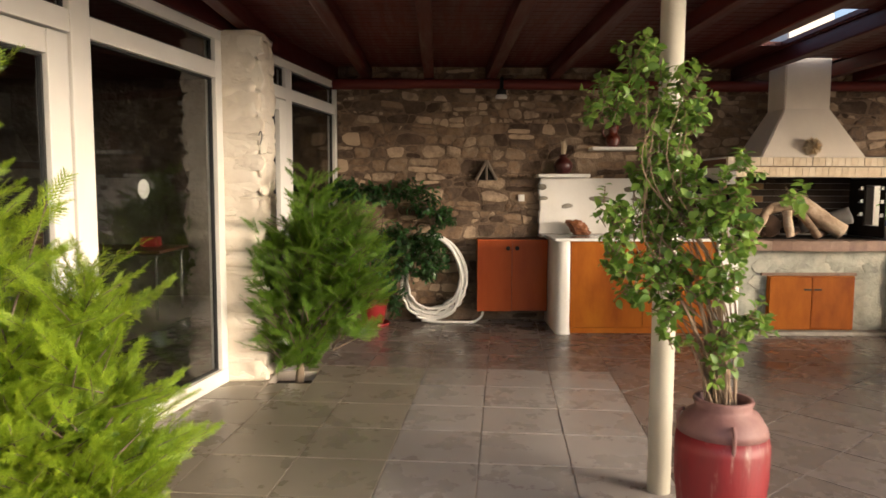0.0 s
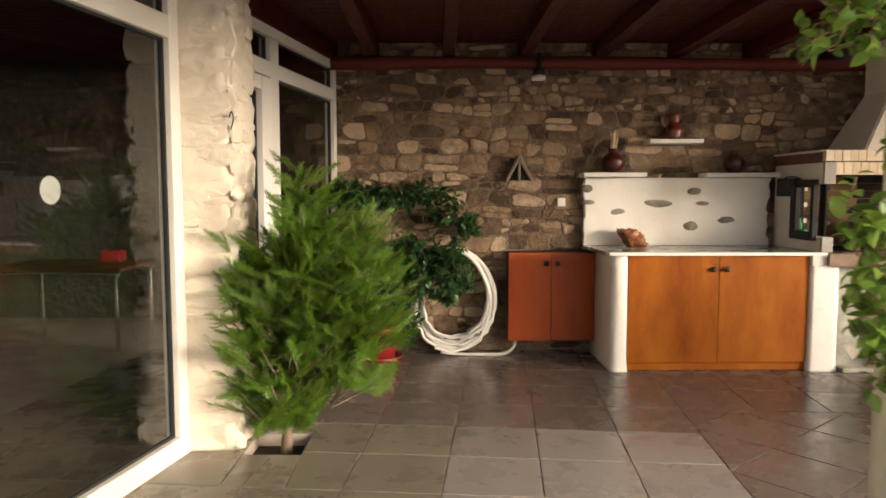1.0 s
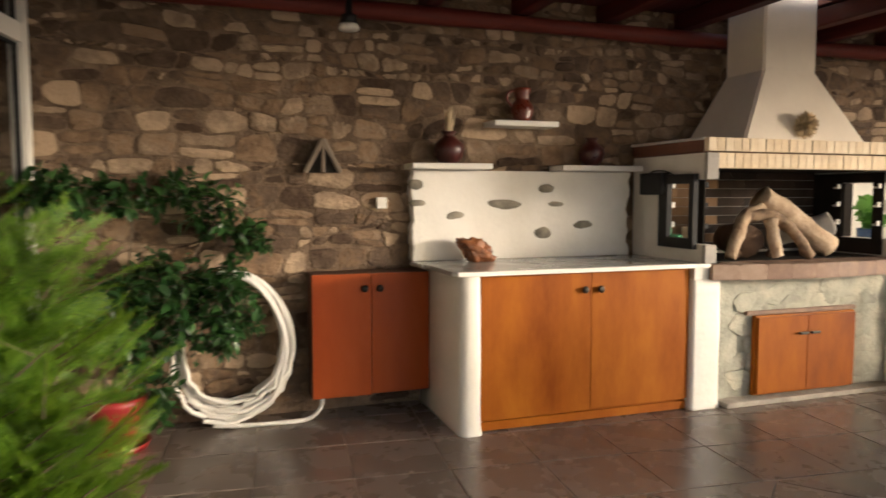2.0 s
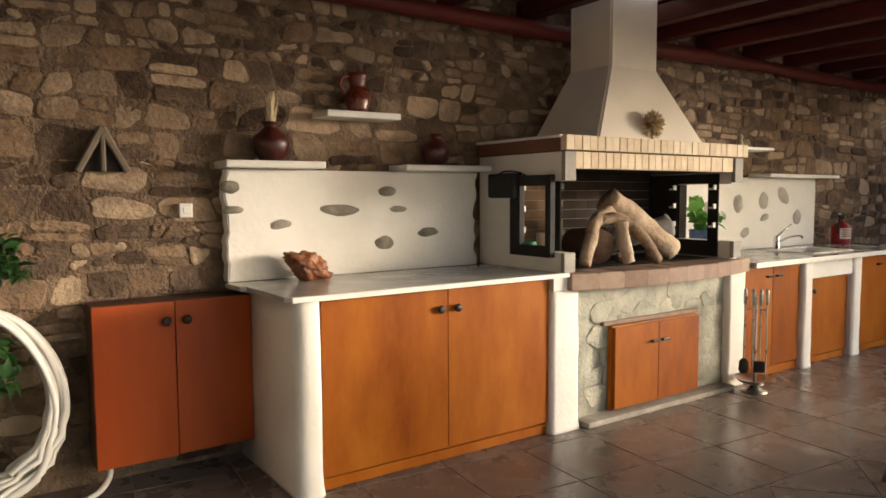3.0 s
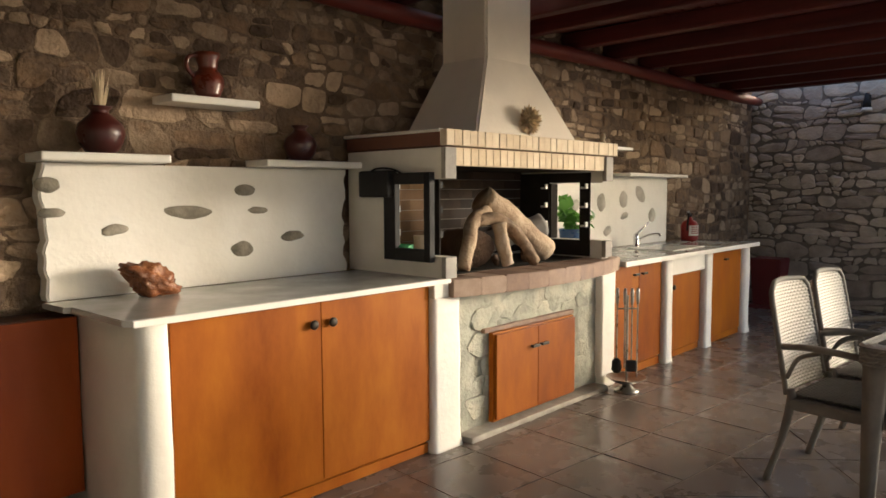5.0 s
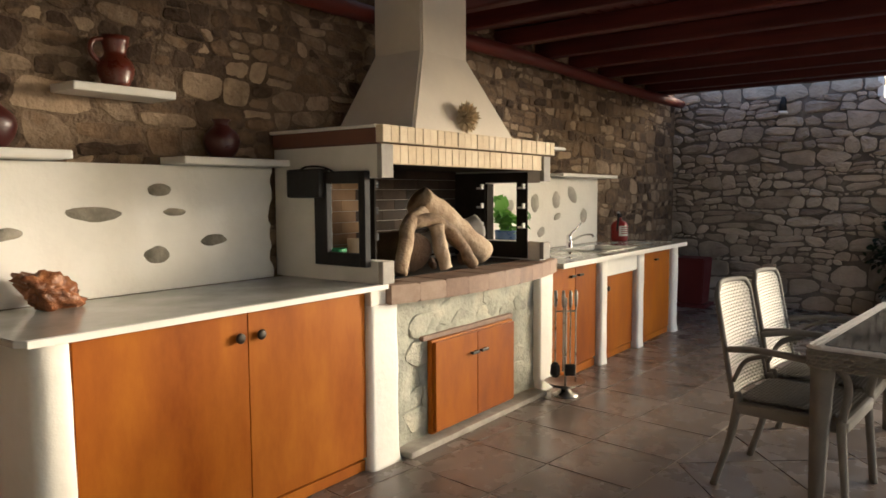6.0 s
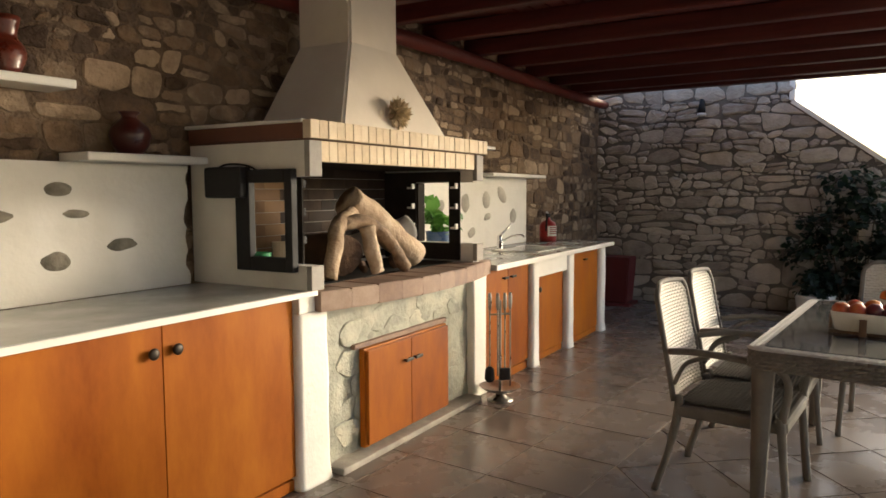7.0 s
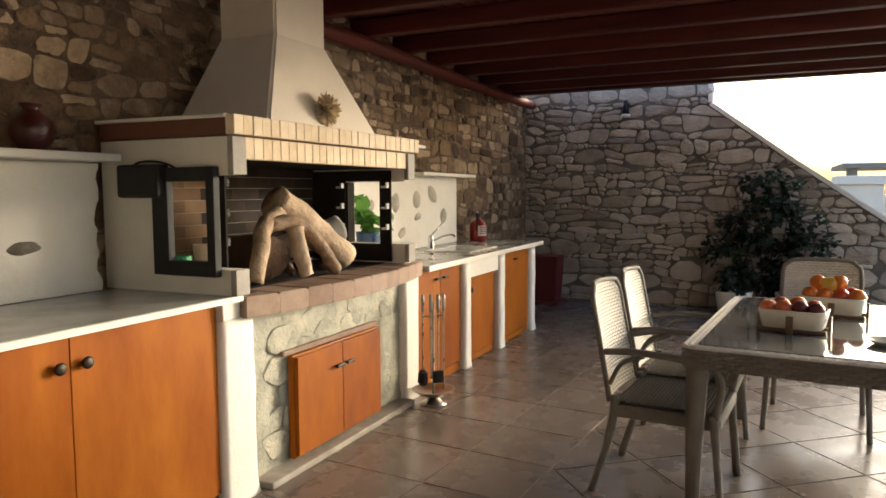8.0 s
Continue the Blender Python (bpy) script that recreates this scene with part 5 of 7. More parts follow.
def conifer(name, at, lobes, count, material, label, seed, size=(0.22, 0.36), lift=0.7, leaders=(), plumes=0):
    """A bushy conifer of several lobes (x, y, low, top, radius), each a ragged cone of feathery sprays."""
    rng = np.random.default_rng(seed)
    t = thing(name, at, label, "conifer")
    top = max(l[3] for l in lobes)
    tr = tube(bmesh.new(), spline([(0, 0, -0.08), (0.02, -0.01, 0.2), (lobes[0][0] * 0.6, lobes[0][1] * 0.6, top * 0.5), (lobes[0][0], lobes[0][1], top * 0.9)], 5), [0.034 - 0.028 * i / 15 for i in range(16)], 9)
    part("trunk", roughen(tr, 0.006, 20, seed), BARK, t, "", True)
    limbs = bmesh.new()
    pos, dirs, ups, sizes = [], [], [], []
    wts = np.array([(l[3] - l[2]) * l[4] for l in lobes])
    for i in range(count // 8):
        cx, cy, lo, hi, rad = lobes[rng.choice(len(lobes), p=wts / wts.sum())]
        h = rng.beta(1.2, 1.4)
        a = rng.uniform(0, 2 * math.pi)
        prof = (h / 0.3) ** 0.5 if h < 0.3 else ((1 - h) / 0.7) ** 0.8
        r = rad * (0.10 + 0.90 * prof) * rng.uniform(0.72, 1.22)
        q = r * (1 - 0.65 * rng.random() ** 2.0)
        out = np.array((math.cos(a), math.sin(a), 0.0))
        d = out + np.array((0, 0, lift * rng.uniform(0.3, 1.2) + 2.4 * max(0, h - 0.7))) + rng.normal(0, 0.2, 3)
        d /= np.linalg.norm(d)
        p = np.array((cx, cy, lo + h * (hi - lo))) + out * q
        side = np.cross(d, rng.normal(0, 1, 3) + np.array((0, 0, 0.8)))
        side /= np.linalg.norm(side)
        bl = rng.uniform(*size)
        for k in range(8):
            f = k / 7.0
            L = bl * (0.62 - 0.22 * f) * rng.uniform(0.85, 1.15)
            e = d + side * (0.62 if k % 2 else -0.62) * (1 - f) + rng.normal(0, 0.10, 3) + np.array((0, 0, 0.10))
            e /= np.linalg.norm(e)
            p0 = p + d * bl * (0.75 * f - 0.75)
            if p0[2] < 0.04:
                continue
            pos.append(p0)
            dirs.append(e)
            ups.append(np.cross(side, d) + rng.normal(0, 0.25, 3))
            sizes.append(L)
        if i % 2 == 0:
            base_p = np.array((cx * 0.6, cy * 0.6, max(0.1, p[2] - 0.5 * q - 0.12)))
            tube(limbs, [tuple(base_p), tuple(base_p * 0.45 + p * 0.55 - np.array((0, 0, 0.02))), tuple(p + d * 0.02)], [0.008, 0.005, 0.002], 4, cap=False)
    for i in range(plumes):
        cx, cy, lo, hi, rad = lobes[rng.choice(len(lobes), p=wts / wts.sum())]
        h, a = rng.uniform(0.25, 1.0), rng.uniform(0, 2 * math.pi)
        prof = (h / 0.3) ** 0.5 if h < 0.3 else ((1 - h) / 0.7) ** 0.8
        out = np.array((math.cos(a), math.sin(a), 0.0))
        d = out * rng.uniform(0.7, 1.1) + np.array((0, 0, lift * rng.uniform(0.35, 0.8))) + rng.normal(0, 0.12, 3)
        d /= np.linalg.norm(d)
        p, L = np.array((cx, cy, lo + h * (hi - lo))) + out * rad * prof * 0.72, rng.uniform(0.14, 0.24)
        turn = rng.normal(0, 1, 3)
        side = np.cross(d, turn) / np.linalg.norm(np.cross(d, turn))
        for k in range(9):
            f = k / 8.0
            e = d + side * (0.55 if k % 2 else -0.55) * (1 - f) + rng.normal(0, 0.12, 3)
            pos.append(p + d * L * f)
            dirs.append(e)
            ups.append(np.cross(side, d) + rng.normal(0, 0.3, 3))
            sizes.append(L * (0.55 - 0.25 * f))
        tube(limbs, [tuple(p - d * 0.05), tuple(p + d * L)], [0.003, 0.001], 4, cap=False)
    for (x, y, z, dx, dy, L) in leaders:
        d = np.array((dx, dy, 1.0))
        d /= np.linalg.norm(d)
        for k in range(7):
            pos.append(np.array((x, y, z)) + d * L * k / 7)
            dirs.append(d + rng.normal(0, 0.25, 3))
            ups.append(rng.normal(0, 1, 3))
            sizes.append(0.16)
        tube(limbs, [(x, y, z - 0.25), tuple(np.array((x, y, z)) + d * L)], [0.005, 0.002], 4, cap=False)
    tagged(part("limb", limbs, BARK, t), kind="stuff")
    tv, tf = spray_template(random.Random(seed))
    scatter("foliage", tv, tf, pos, dirs, ups, sizes, material, t)
    return t


conifer("small_cypress", (-1.06, 5.19, 0.0),
        [(0.16, 0.0, 0.35, 1.36, 0.34), (0.10, 0.0, 0.85, 1.50, 0.17), (0.02, -0.02, 0.25, 1.12, 0.42), (0.42, -0.05, 0.35, 1.22, 0.27), (0.34, 0.0, 0.50, 1.0, 0.30), (-0.18, -0.05, 0.45, 1.14, 0.22), (-0.22, -0.02, 0.45, 0.95, 0.25), (0.04, 0.0, 0.10, 0.72, 0.25), (-0.12, -0.05, 0.08, 0.55, 0.20), (0.08, -0.02, 0.10, 0.50, 0.18)],
        3400, CONIFER, "bushy green dwarf cypress growing from a hole in the tiles", 3, size=(0.15, 0.26), lift=0.9, plumes=300)
conifer("golden_cypress", (-1.36, 2.30, 0.0),
        [(-0.16, 0.0, 0.3, 1.30, 0.32), (-0.30, 0.05, 0.5, 1.50, 0.26), (0.17, 0.06, 0.22, 1.06, 0.24), (0.23, 0.05, 0.22, 0.86, 0.17), (0.0, -0.02, 0.05, 0.94, 0.36), (0.08, 0.08, 0.05, 0.80, 0.32)],
        4000, CONIFERNEAR, "bright yellow-green feathery cypress beside the glass door", 8, size=(0.16, 0.28), lift=1.1, plumes=320,
        leaders=((-0.22, 0.0, 1.40, 0.45, 0.1, 0.42), (-0.28, 0.05, 1.3, 0.5, 0.0, 0.35), (-0.06, 0.0, 1.12, 0.75, 0.0, 0.28), (0.0, 0.05, 0.92, 0.95, 0.1, 0.30)))


def leaf_template(fold=0.12, wide=0.30):
    """A folded leaf, one unit long."""
    ys = [0.0, 0.22, 0.5, 0.78, 1.0]
    ws = [0.02, wide * 0.8, wide, wide * 0.62, 0.0]
    v, f = [], []
    for y, w in zip(ys, ws):
        z = -0.25 * y * y
        v += [(-w, y, z + fold * (w / wide)), (0, y, z), (w, y, z + fold * (w / wide))]
    for i in range(4):
        a, b = 3 * i, 3 * (i + 1)
        f += [(a, a + 1, b + 1, b), (a + 1, a + 2, b + 2, b + 1)]
    return v, f


def leafy(name, parent, blobs, count, size, material, seed, outward=0.7, wide=0.30, stem=None):
    """Leaves on many little twigs that fill a few uneven clumps (x, y, z, rx, ry, rz)."""
    rng = np.random.default_rng(seed)
    vol = np.array([b[3] * b[4] * b[5] for b in blobs]) ** 0.75
    pick = rng.choice(len(blobs), count // 6, p=vol / vol.sum())
    pos, dirs, ups, sizes = [], [], [], []
    tw = bmesh.new()
    for b in pick:
        x, y, z, rx, ry, rz = blobs[b]
        u = rng.normal(0, 1, 3)
        u /= np.linalg.norm(u)
        rad = rng.uniform(0.25, 1.0) ** 0.5
        c = np.array((x, y, z)) + u * rad * np.array((rx, ry, rz))
        d = u * outward + rng.normal(0, 0.5, 3) + np.array((0, 0, 0.35))
        d /= np.linalg.norm(d)
        L = size * rng.uniform(1.2, 2.2)
        if stem is not None:
            tube(tw, [tuple(c - d * L * 0.7), tuple(c + d * L * 0.4)], [0.0028, 0.0016], 4, cap=False)
        for k in range(6):
            s = -0.5 + k / 5
            p = c + d * L * s
            o = rng.normal(0, 1, 3)
            o -= d * o.dot(d)
            o /= np.linalg.norm(o) + 1e-9
            ld = o * 0.9 + d * 0.5 + np.array((0, 0, -0.05))
            pos.append(p)
            dirs.append(ld)
            ups.append(np.array((0, 0, 1.0)) + rng.normal(0, 0.45, 3) + u * 0.5)
            sizes.append(size * rng.uniform(0.6, 1.25))
    if stem is not None:
        tagged(part("twig", tw, stem, parent), kind="stuff")
    else:
        tw.free()
    tv, tf = leaf_template(wide=wide)
    return scatter("foliage", tv, tf, pos, dirs, ups, sizes, material, parent, True)


# rubber-leaved plant in a red pot by the hose
fp = thing("potted_plant", (-0.69, 7.12, 0.0), "dark glossy-leaved shrub in a round red pot beside the stone wall", "potted plant")
part("pot", lathe(bmesh.new(), [(0.09, 0.012), (0.098, 0.02), (0.142, 0.22), (0.155, 0.25), (0.155, 0.285), (0.14, 0.285), (0.132, 0.24), (0.1, 0.235)], 30), REDPLASTIC, fp, "red plastic pot", True)
part("saucer", lathe(bmesh.new(), [(0.12, 0.0), (0.15, 0.004), (0.168, 0.04), (0.16, 0.04), (0.14, 0.010)], 30), REDPLASTIC, fp, "red saucer", True)
for i, (x, y, z) in enumerate(((-0.25, 0.1, 1.25), (0.1, 0.15, 1.2), (0.55, 0.2, 1.25), (0.65, 0.2, 0.9), (0.35, 0.1, 0.6), (-0.1, -0.05, 0.7))):
    part("stem", tube(bmesh.new(), spline([(0.02 * i - 0.05, 0, 0.2), (x * 0.35, y * 0.3, z * 0.5), (x, y, z)], 6), [0.012 - 0.008 * k / 12 for k in range(13)], 6), BARK, fp)
leafy("shrub", fp, [(-0.30, 0.12, 1.36, 0.13, 0.10, 0.09), (-0.12, 0.12, 1.32, 0.16, 0.10, 0.08), (0.10, 0.15, 1.32, 0.14, 0.10, 0.08), (0.30, 0.18, 1.34, 0.16, 0.10, 0.08), (0.50, 0.18, 1.24, 0.15, 0.09, 0.13), (0.68, 0.18, 1.08, 0.14, 0.08, 0.09),
                    (0.22, 0.08, 0.88, 0.17, 0.12, 0.12), (0.52, 0.10, 0.80, 0.18, 0.10, 0.17), (0.48, 0.05, 0.58, 0.18, 0.10, 0.13), (-0.02, -0.02, 0.72, 0.18, 0.14, 0.16), (0.14, -0.02, 0.52, 0.14, 0.12, 0.12), (0.20, -0.02, 0.26, 0.09, 0.09, 0.15), (0.28, 0.0, 0.70, 0.16, 0.10, 0.14), (0.56, -0.02, 0.70, 0.16, 0.07, 0.20)],
      3000, 0.07, FICUS, 21, wide=0.26, stem=BARK)

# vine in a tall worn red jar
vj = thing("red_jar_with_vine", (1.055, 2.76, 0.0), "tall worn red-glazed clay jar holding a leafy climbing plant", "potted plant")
part("jar", lathe(bmesh.new(), [(0.115, 0), (0.125, 0.01), (0.155, 0.12), (0.173, 0.28), (0.175, 0.40), (0.168, 0.455)], 36), JARRED, vj, "red glaze worn and streaked", True)
part("neck", lathe(bmesh.new(), [(0.1685, 0.455), (0.160, 0.485), (0.135, 0.525), (0.108, 0.542), (0.104, 0.555), (0.112, 0.575), (0.108, 0.585), (0.092, 0.583), (0.088, 0.55), (0.1, 0.50)], 36), JARNECK, vj, "dull pinkish clay neck", True)
for a in (262, 20, 140):
    ca, sa = math.cos(radians(a)), math.sin(radians(a))
    part("lug", tube(bmesh.new(), spline([(0.150 * ca, 0.150 * sa, 0.515), (0.172 * ca, 0.172 * sa, 0.495), (0.172 * ca, 0.172 * sa, 0.45), (0.164 * ca, 0.164 * sa, 0.41)], 5), 0.008, 8), JARNECK, vj, "", True)
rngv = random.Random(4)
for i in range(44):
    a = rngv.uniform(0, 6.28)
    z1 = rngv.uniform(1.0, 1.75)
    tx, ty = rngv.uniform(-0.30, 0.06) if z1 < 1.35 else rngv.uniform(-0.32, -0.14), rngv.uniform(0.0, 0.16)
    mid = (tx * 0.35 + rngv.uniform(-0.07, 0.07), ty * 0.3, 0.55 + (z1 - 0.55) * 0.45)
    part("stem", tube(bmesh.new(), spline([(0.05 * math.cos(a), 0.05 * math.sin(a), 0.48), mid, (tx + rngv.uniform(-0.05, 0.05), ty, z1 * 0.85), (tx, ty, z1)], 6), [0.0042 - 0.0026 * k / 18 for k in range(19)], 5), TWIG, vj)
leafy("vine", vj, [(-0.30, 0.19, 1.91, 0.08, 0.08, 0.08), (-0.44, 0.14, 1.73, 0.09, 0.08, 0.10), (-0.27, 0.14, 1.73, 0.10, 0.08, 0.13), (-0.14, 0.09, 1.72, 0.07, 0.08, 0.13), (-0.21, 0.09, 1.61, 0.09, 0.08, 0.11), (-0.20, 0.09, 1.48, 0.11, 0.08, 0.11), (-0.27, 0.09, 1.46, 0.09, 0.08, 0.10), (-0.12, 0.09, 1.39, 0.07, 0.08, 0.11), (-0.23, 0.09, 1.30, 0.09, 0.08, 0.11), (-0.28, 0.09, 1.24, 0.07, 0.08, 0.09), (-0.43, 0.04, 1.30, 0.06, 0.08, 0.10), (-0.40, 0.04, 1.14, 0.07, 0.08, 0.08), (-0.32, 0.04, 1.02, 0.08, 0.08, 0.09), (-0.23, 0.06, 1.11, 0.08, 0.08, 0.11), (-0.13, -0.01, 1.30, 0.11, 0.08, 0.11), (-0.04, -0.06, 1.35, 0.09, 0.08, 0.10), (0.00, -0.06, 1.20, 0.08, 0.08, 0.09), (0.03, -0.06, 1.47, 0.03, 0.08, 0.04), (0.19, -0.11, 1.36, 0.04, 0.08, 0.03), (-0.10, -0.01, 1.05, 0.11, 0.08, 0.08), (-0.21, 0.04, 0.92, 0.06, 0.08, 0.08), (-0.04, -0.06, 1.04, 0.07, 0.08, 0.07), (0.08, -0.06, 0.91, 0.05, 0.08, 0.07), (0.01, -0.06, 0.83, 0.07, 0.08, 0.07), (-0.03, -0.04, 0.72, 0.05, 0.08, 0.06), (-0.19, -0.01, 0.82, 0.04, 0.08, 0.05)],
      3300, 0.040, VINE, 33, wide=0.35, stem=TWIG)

# herb in a blue pot behind the barbecue
hp = thing("potted_herb", (4.50, 7.13, 0.871), "bright green herb in a blue glazed pot on the worktop", "potted plant")
part("pot", lathe(bmesh.new(), [(0.055, 0), (0.06, 0.01), (0.078, 0.10), (0.084, 0.20), (0.088, 0.215), (0.078, 0.215), (0.066, 0.18)], 22), COBALT, hp, "blue glazed pot", True)
leafy("herb", hp, [(0.0, 0, 0.27, 0.06, 0.06, 0.05), (0.04, -0.07, 0.24, 0.05, 0.06, 0.03), (0.0, 0.02, 0.34, 0.05, 0.05, 0.04)], 54, 0.085, BASIL, 5, wide=0.40, stem=BASIL)

# creeper and planters at the end wall
cp = thing("dark_creeper", (8.82, 4.60, 0.0), "dark leafy creeper climbing the shaded end wall", "climbing plant")
for i in range(7):
    y = -0.5 + 0.16 * i
    part("stem", tube(bmesh.new(), spline([(0.05, y * 0.3, 0.0), (0.08, y * 0.7, 0.7), (0.12, y, 1.3)], 5), [0.010 - 0.006 * k / 10 for k in range(11)], 5), BARK, cp)
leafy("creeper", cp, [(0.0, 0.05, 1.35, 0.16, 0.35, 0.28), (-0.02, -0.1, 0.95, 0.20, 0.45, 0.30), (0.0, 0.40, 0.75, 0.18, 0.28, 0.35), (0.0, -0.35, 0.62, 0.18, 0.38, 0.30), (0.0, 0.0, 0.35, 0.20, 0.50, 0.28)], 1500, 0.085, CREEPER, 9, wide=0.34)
for y in (4.95, 4.35):
    wp = thing("white_planter", (8.55, y, 0.0), "pale trough planter under the dark creeper", "planter", "planters at the end wall")
    part("trough", lathe(bmesh.new(), [(0.12, 0), (0.15, 0.01), (0.19, 0.24), (0.20, 0.27), (0.18, 0.27), (0.165, 0.22)], 24), PLASTER, wp, "", True)
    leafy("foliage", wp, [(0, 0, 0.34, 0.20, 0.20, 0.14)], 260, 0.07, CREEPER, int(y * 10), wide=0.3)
rp = thing("maroon_planter", (8.62, 7.06, 0.0), "deep maroon square planter by the counter's end", "planter")
bm = bmesh.new()
prism(bm, [(-0.17, -0.17), (0.17, -0.17), (0.17, 0.17), (-0.17, 0.17)], 0.04, 0.58)
for v in bm.verts:
    if v.co.z < 0.3:
        v.co.x *= 0.82
        v.co.y *= 0.82
bmesh.ops.bevel(bm, geom=list(bm.edges), offset=0.012, segments=2, affect="EDGES")
part("box", bm, MAROON, rp)
part("base", B(-0.19, 0.19, -0.19, 0.19, 0.0, 0.038, 0.006), MAROON, rp)
# ---- dining set ----
TURN = FLOOR_TURN


def weave(w, h, cols, rows, amp=0.004, bow=0.0, taper=0.0):
    """A woven panel in x and z: over-and-under bumps on a fine grid, with thickness."""
    nx, nz = cols * 4, rows * 2
    vs, fs = [], []
    for side in (0, 1):
        for i in range(nx + 1):
            for j in range(nz + 1):
                u, v = i / nx - 0.5, j / nz
                ww = w * (1 - taper * (1 - v))
                bump = -amp * (1 if j % 2 == 1 and (i + 2 * (j // 2)) % 4 else -1)
                y = -bow * (1 - 4 * u * u) + bump
                vs.append((u * ww, (y if side == 0 else y + 0.010), v * h))
    n = (nx + 1) * (nz + 1)
    for i in range(nx):
        for j in range(nz):
            a = i * (nz + 1) + j
            fs.append((a, a + nz + 1, a + nz + 2, a + 1))
            fs.append((n + a, n + a + 1, n + a + nz + 2, n + a + nz + 1))
    return vs, fs


def put(vs, m):
    return [tuple(m @ Vector(v)) for v in vs]


def make_chair(at, turn, label):
    """An armchair of woven resin that faces -y: seat, back, arms and four splayed legs."""
    t = thing("armchair", at, label, "chair", "woven chairs round the table", turn)
    for sx in (-1, 1):
        part("back_leg", tube(bmesh.new(), spline([(sx * 0.245, 0.31, 0.0), (sx * 0.235, 0.245, 0.22), (sx * 0.226, 0.215, 0.40), (sx * 0.222, 0.222, 0.45)], 5), [0.016] * 6 + [0.019] * 10, 10), RATTAN, t, "", True)
        part("front_leg", tube(bmesh.new(), spline([(sx * 0.262, -0.245, 0.0), (sx * 0.250, -0.222, 0.25), (sx * 0.240, -0.205, 0.42)], 5), [0.0145, 0.0145, 0.015, 0.015, 0.016, 0.016, 0.017, 0.018, 0.019, 0.020, 0.020], 10), RATTAN, t, "", True)
        arm = tube(bmesh.new(), spline([(sx * 0.228, 0.262, 0.640), (sx * 0.262, 0.12, 0.660), (sx * 0.280, -0.08, 0.655), (sx * 0.268, -0.19, 0.635), (sx * 0.252, -0.232, 0.56), (sx * 0.242, -0.212, 0.41)], 6), [0.015] * 20 + [0.016] * 11, 10)
        for v in arm.verts:
            if v.co.z > 0.60:
                v.co.x = sx * 0.262 + (v.co.x - sx * 0.262) * 1.25
        part("arm", arm, RATTAN, t, "", True)
        part("arm_brace", tube(bmesh.new(), spline([(sx * 0.232, 0.235, 0.50), (sx * 0.245, 0.18, 0.60), (sx * 0.258, 0.08, 0.645)], 6), 0.010, 8), RATTAN, t, "", True)
    apron = B(-0.245, 0.245, -0.235, 0.235, 0.352, 0.412, 0.022, 3)
    for v in apron.verts:
        if v.co.z < 0.38:
            v.co.z += 0.03 * (1 - min(1.0, abs(v.co.x) / 0.245))
    part("seat_frame", apron, RATTAN, t)
    vs, fs = weave(0.45, 0.43, 14, 26, 0.0026)
    raw("seat", put(vs, pose(0, 0.215, 0.4165, 90, 0, 0)), fs, RATTAN, t)
    tilt = pose(0, 0.232, 0.42, -11, 0, 0)

    def half(v):
        """Half the back's width at a height: waisted below, rounded at the top."""
        return 0.223 * (1 - 0.06 * v) * (1 if v < 0.86 else 0.80 + 0.20 * math.sqrt(max(0.0, 1 - ((v - 0.86) / 0.14) ** 2)))

    vs, fs = weave(1.0, 0.51, 13, 32, 0.0026)
    vs = [(x * 2 * half(z / 0.51), y + 0.028 * (1 - (2 * x) ** 2), z) for x, y, z in vs]
    raw("backrest", put(vs, tilt), fs, RATTANPALE, t)
    edge = [(-half(v), 0.006, 0.51 * v) for v in np.linspace(0, 1, 16)] + [(half(1) * u, 0.006 + 0.028 * (1 - u * u), 0.512 + 0.012 * (1 - u * u)) for u in np.linspace(-0.85, 0.85, 9)] + [(half(v), 0.006, 0.51 * v) for v in np.linspace(1, 0, 16)]
    part("back_frame", tube(bmesh.new(), put(edge, tilt), 0.0125, 10), RATTAN, t, "", True)
    return t


chair_label = "taupe woven resin armchair pushed up to the table"
c0 = make_chair((3.65, 5.01, 0.0), TURN, chair_label)
copy_thing(c0, pose(4.20, 4.98, 0, 0, 0, TURN + 1.5))
c2 = copy_thing(c0, pose(4.87, 4.36, 0, 0, 0, -90 + TURN + 1))
tagged(c2, "taupe woven resin armchair at the head of the table")

tab = thing("dining_table", (4.03, 4.43, 0.0), "taupe woven resin dining table with a grey glass top", "table", turn=TURN)
HL, HW = 0.79, 0.46


def round_rect(hl, hw, r, n=6):
    pts = []
    for cx, cy, a0 in ((hl - r, hw - r, 0), (-hl + r, hw - r, 90), (-hl + r, -hw + r, 180), (hl - r, -hw + r, 270)):
        for k in range(n + 1):
            a = radians(a0 + 90 * k / n)
            pts.append((cx + r * math.cos(a), cy + r * math.sin(a)))
    return pts


def strip(outline, z0, z1, depth, step=0.010):
    """A woven band round an outline."""
    per = []
    for i, p in enumerate(outline):
        q = outline[(i + 1) % len(outline)]
        L = math.hypot(q[0] - p[0], q[1] - p[1])
        k = max(1, round(L / step))
        for j in range(k):
            per.append((p[0] + (q[0] - p[0]) * j / k, p[1] + (q[1] - p[1]) * j / k))
    rows = 10
    vs, fs = [], []
    n = len(per)
    for i, (x, y) in enumerate(per):
        xp, yp = per[i - 1]
        xn, yn = per[(i + 1) % n]
        d = Vector((xn - xp, yn - yp)).normalized()
        for j in range(rows + 1):
            b = depth * (1 if j % 2 == 1 and (i + 2 * (j // 2)) % 4 else -1)
            vs.append((x + d.y * b, y - d.x * b, z0 + (z1 - z0) * j / rows))
    for i in range(n):
        for j in range(rows):
            a, b = i * (rows + 1) + j, ((i + 1) % n) * (rows + 1) + j
            fs.append((a, b, b + 1, a + 1))
    return vs, fs


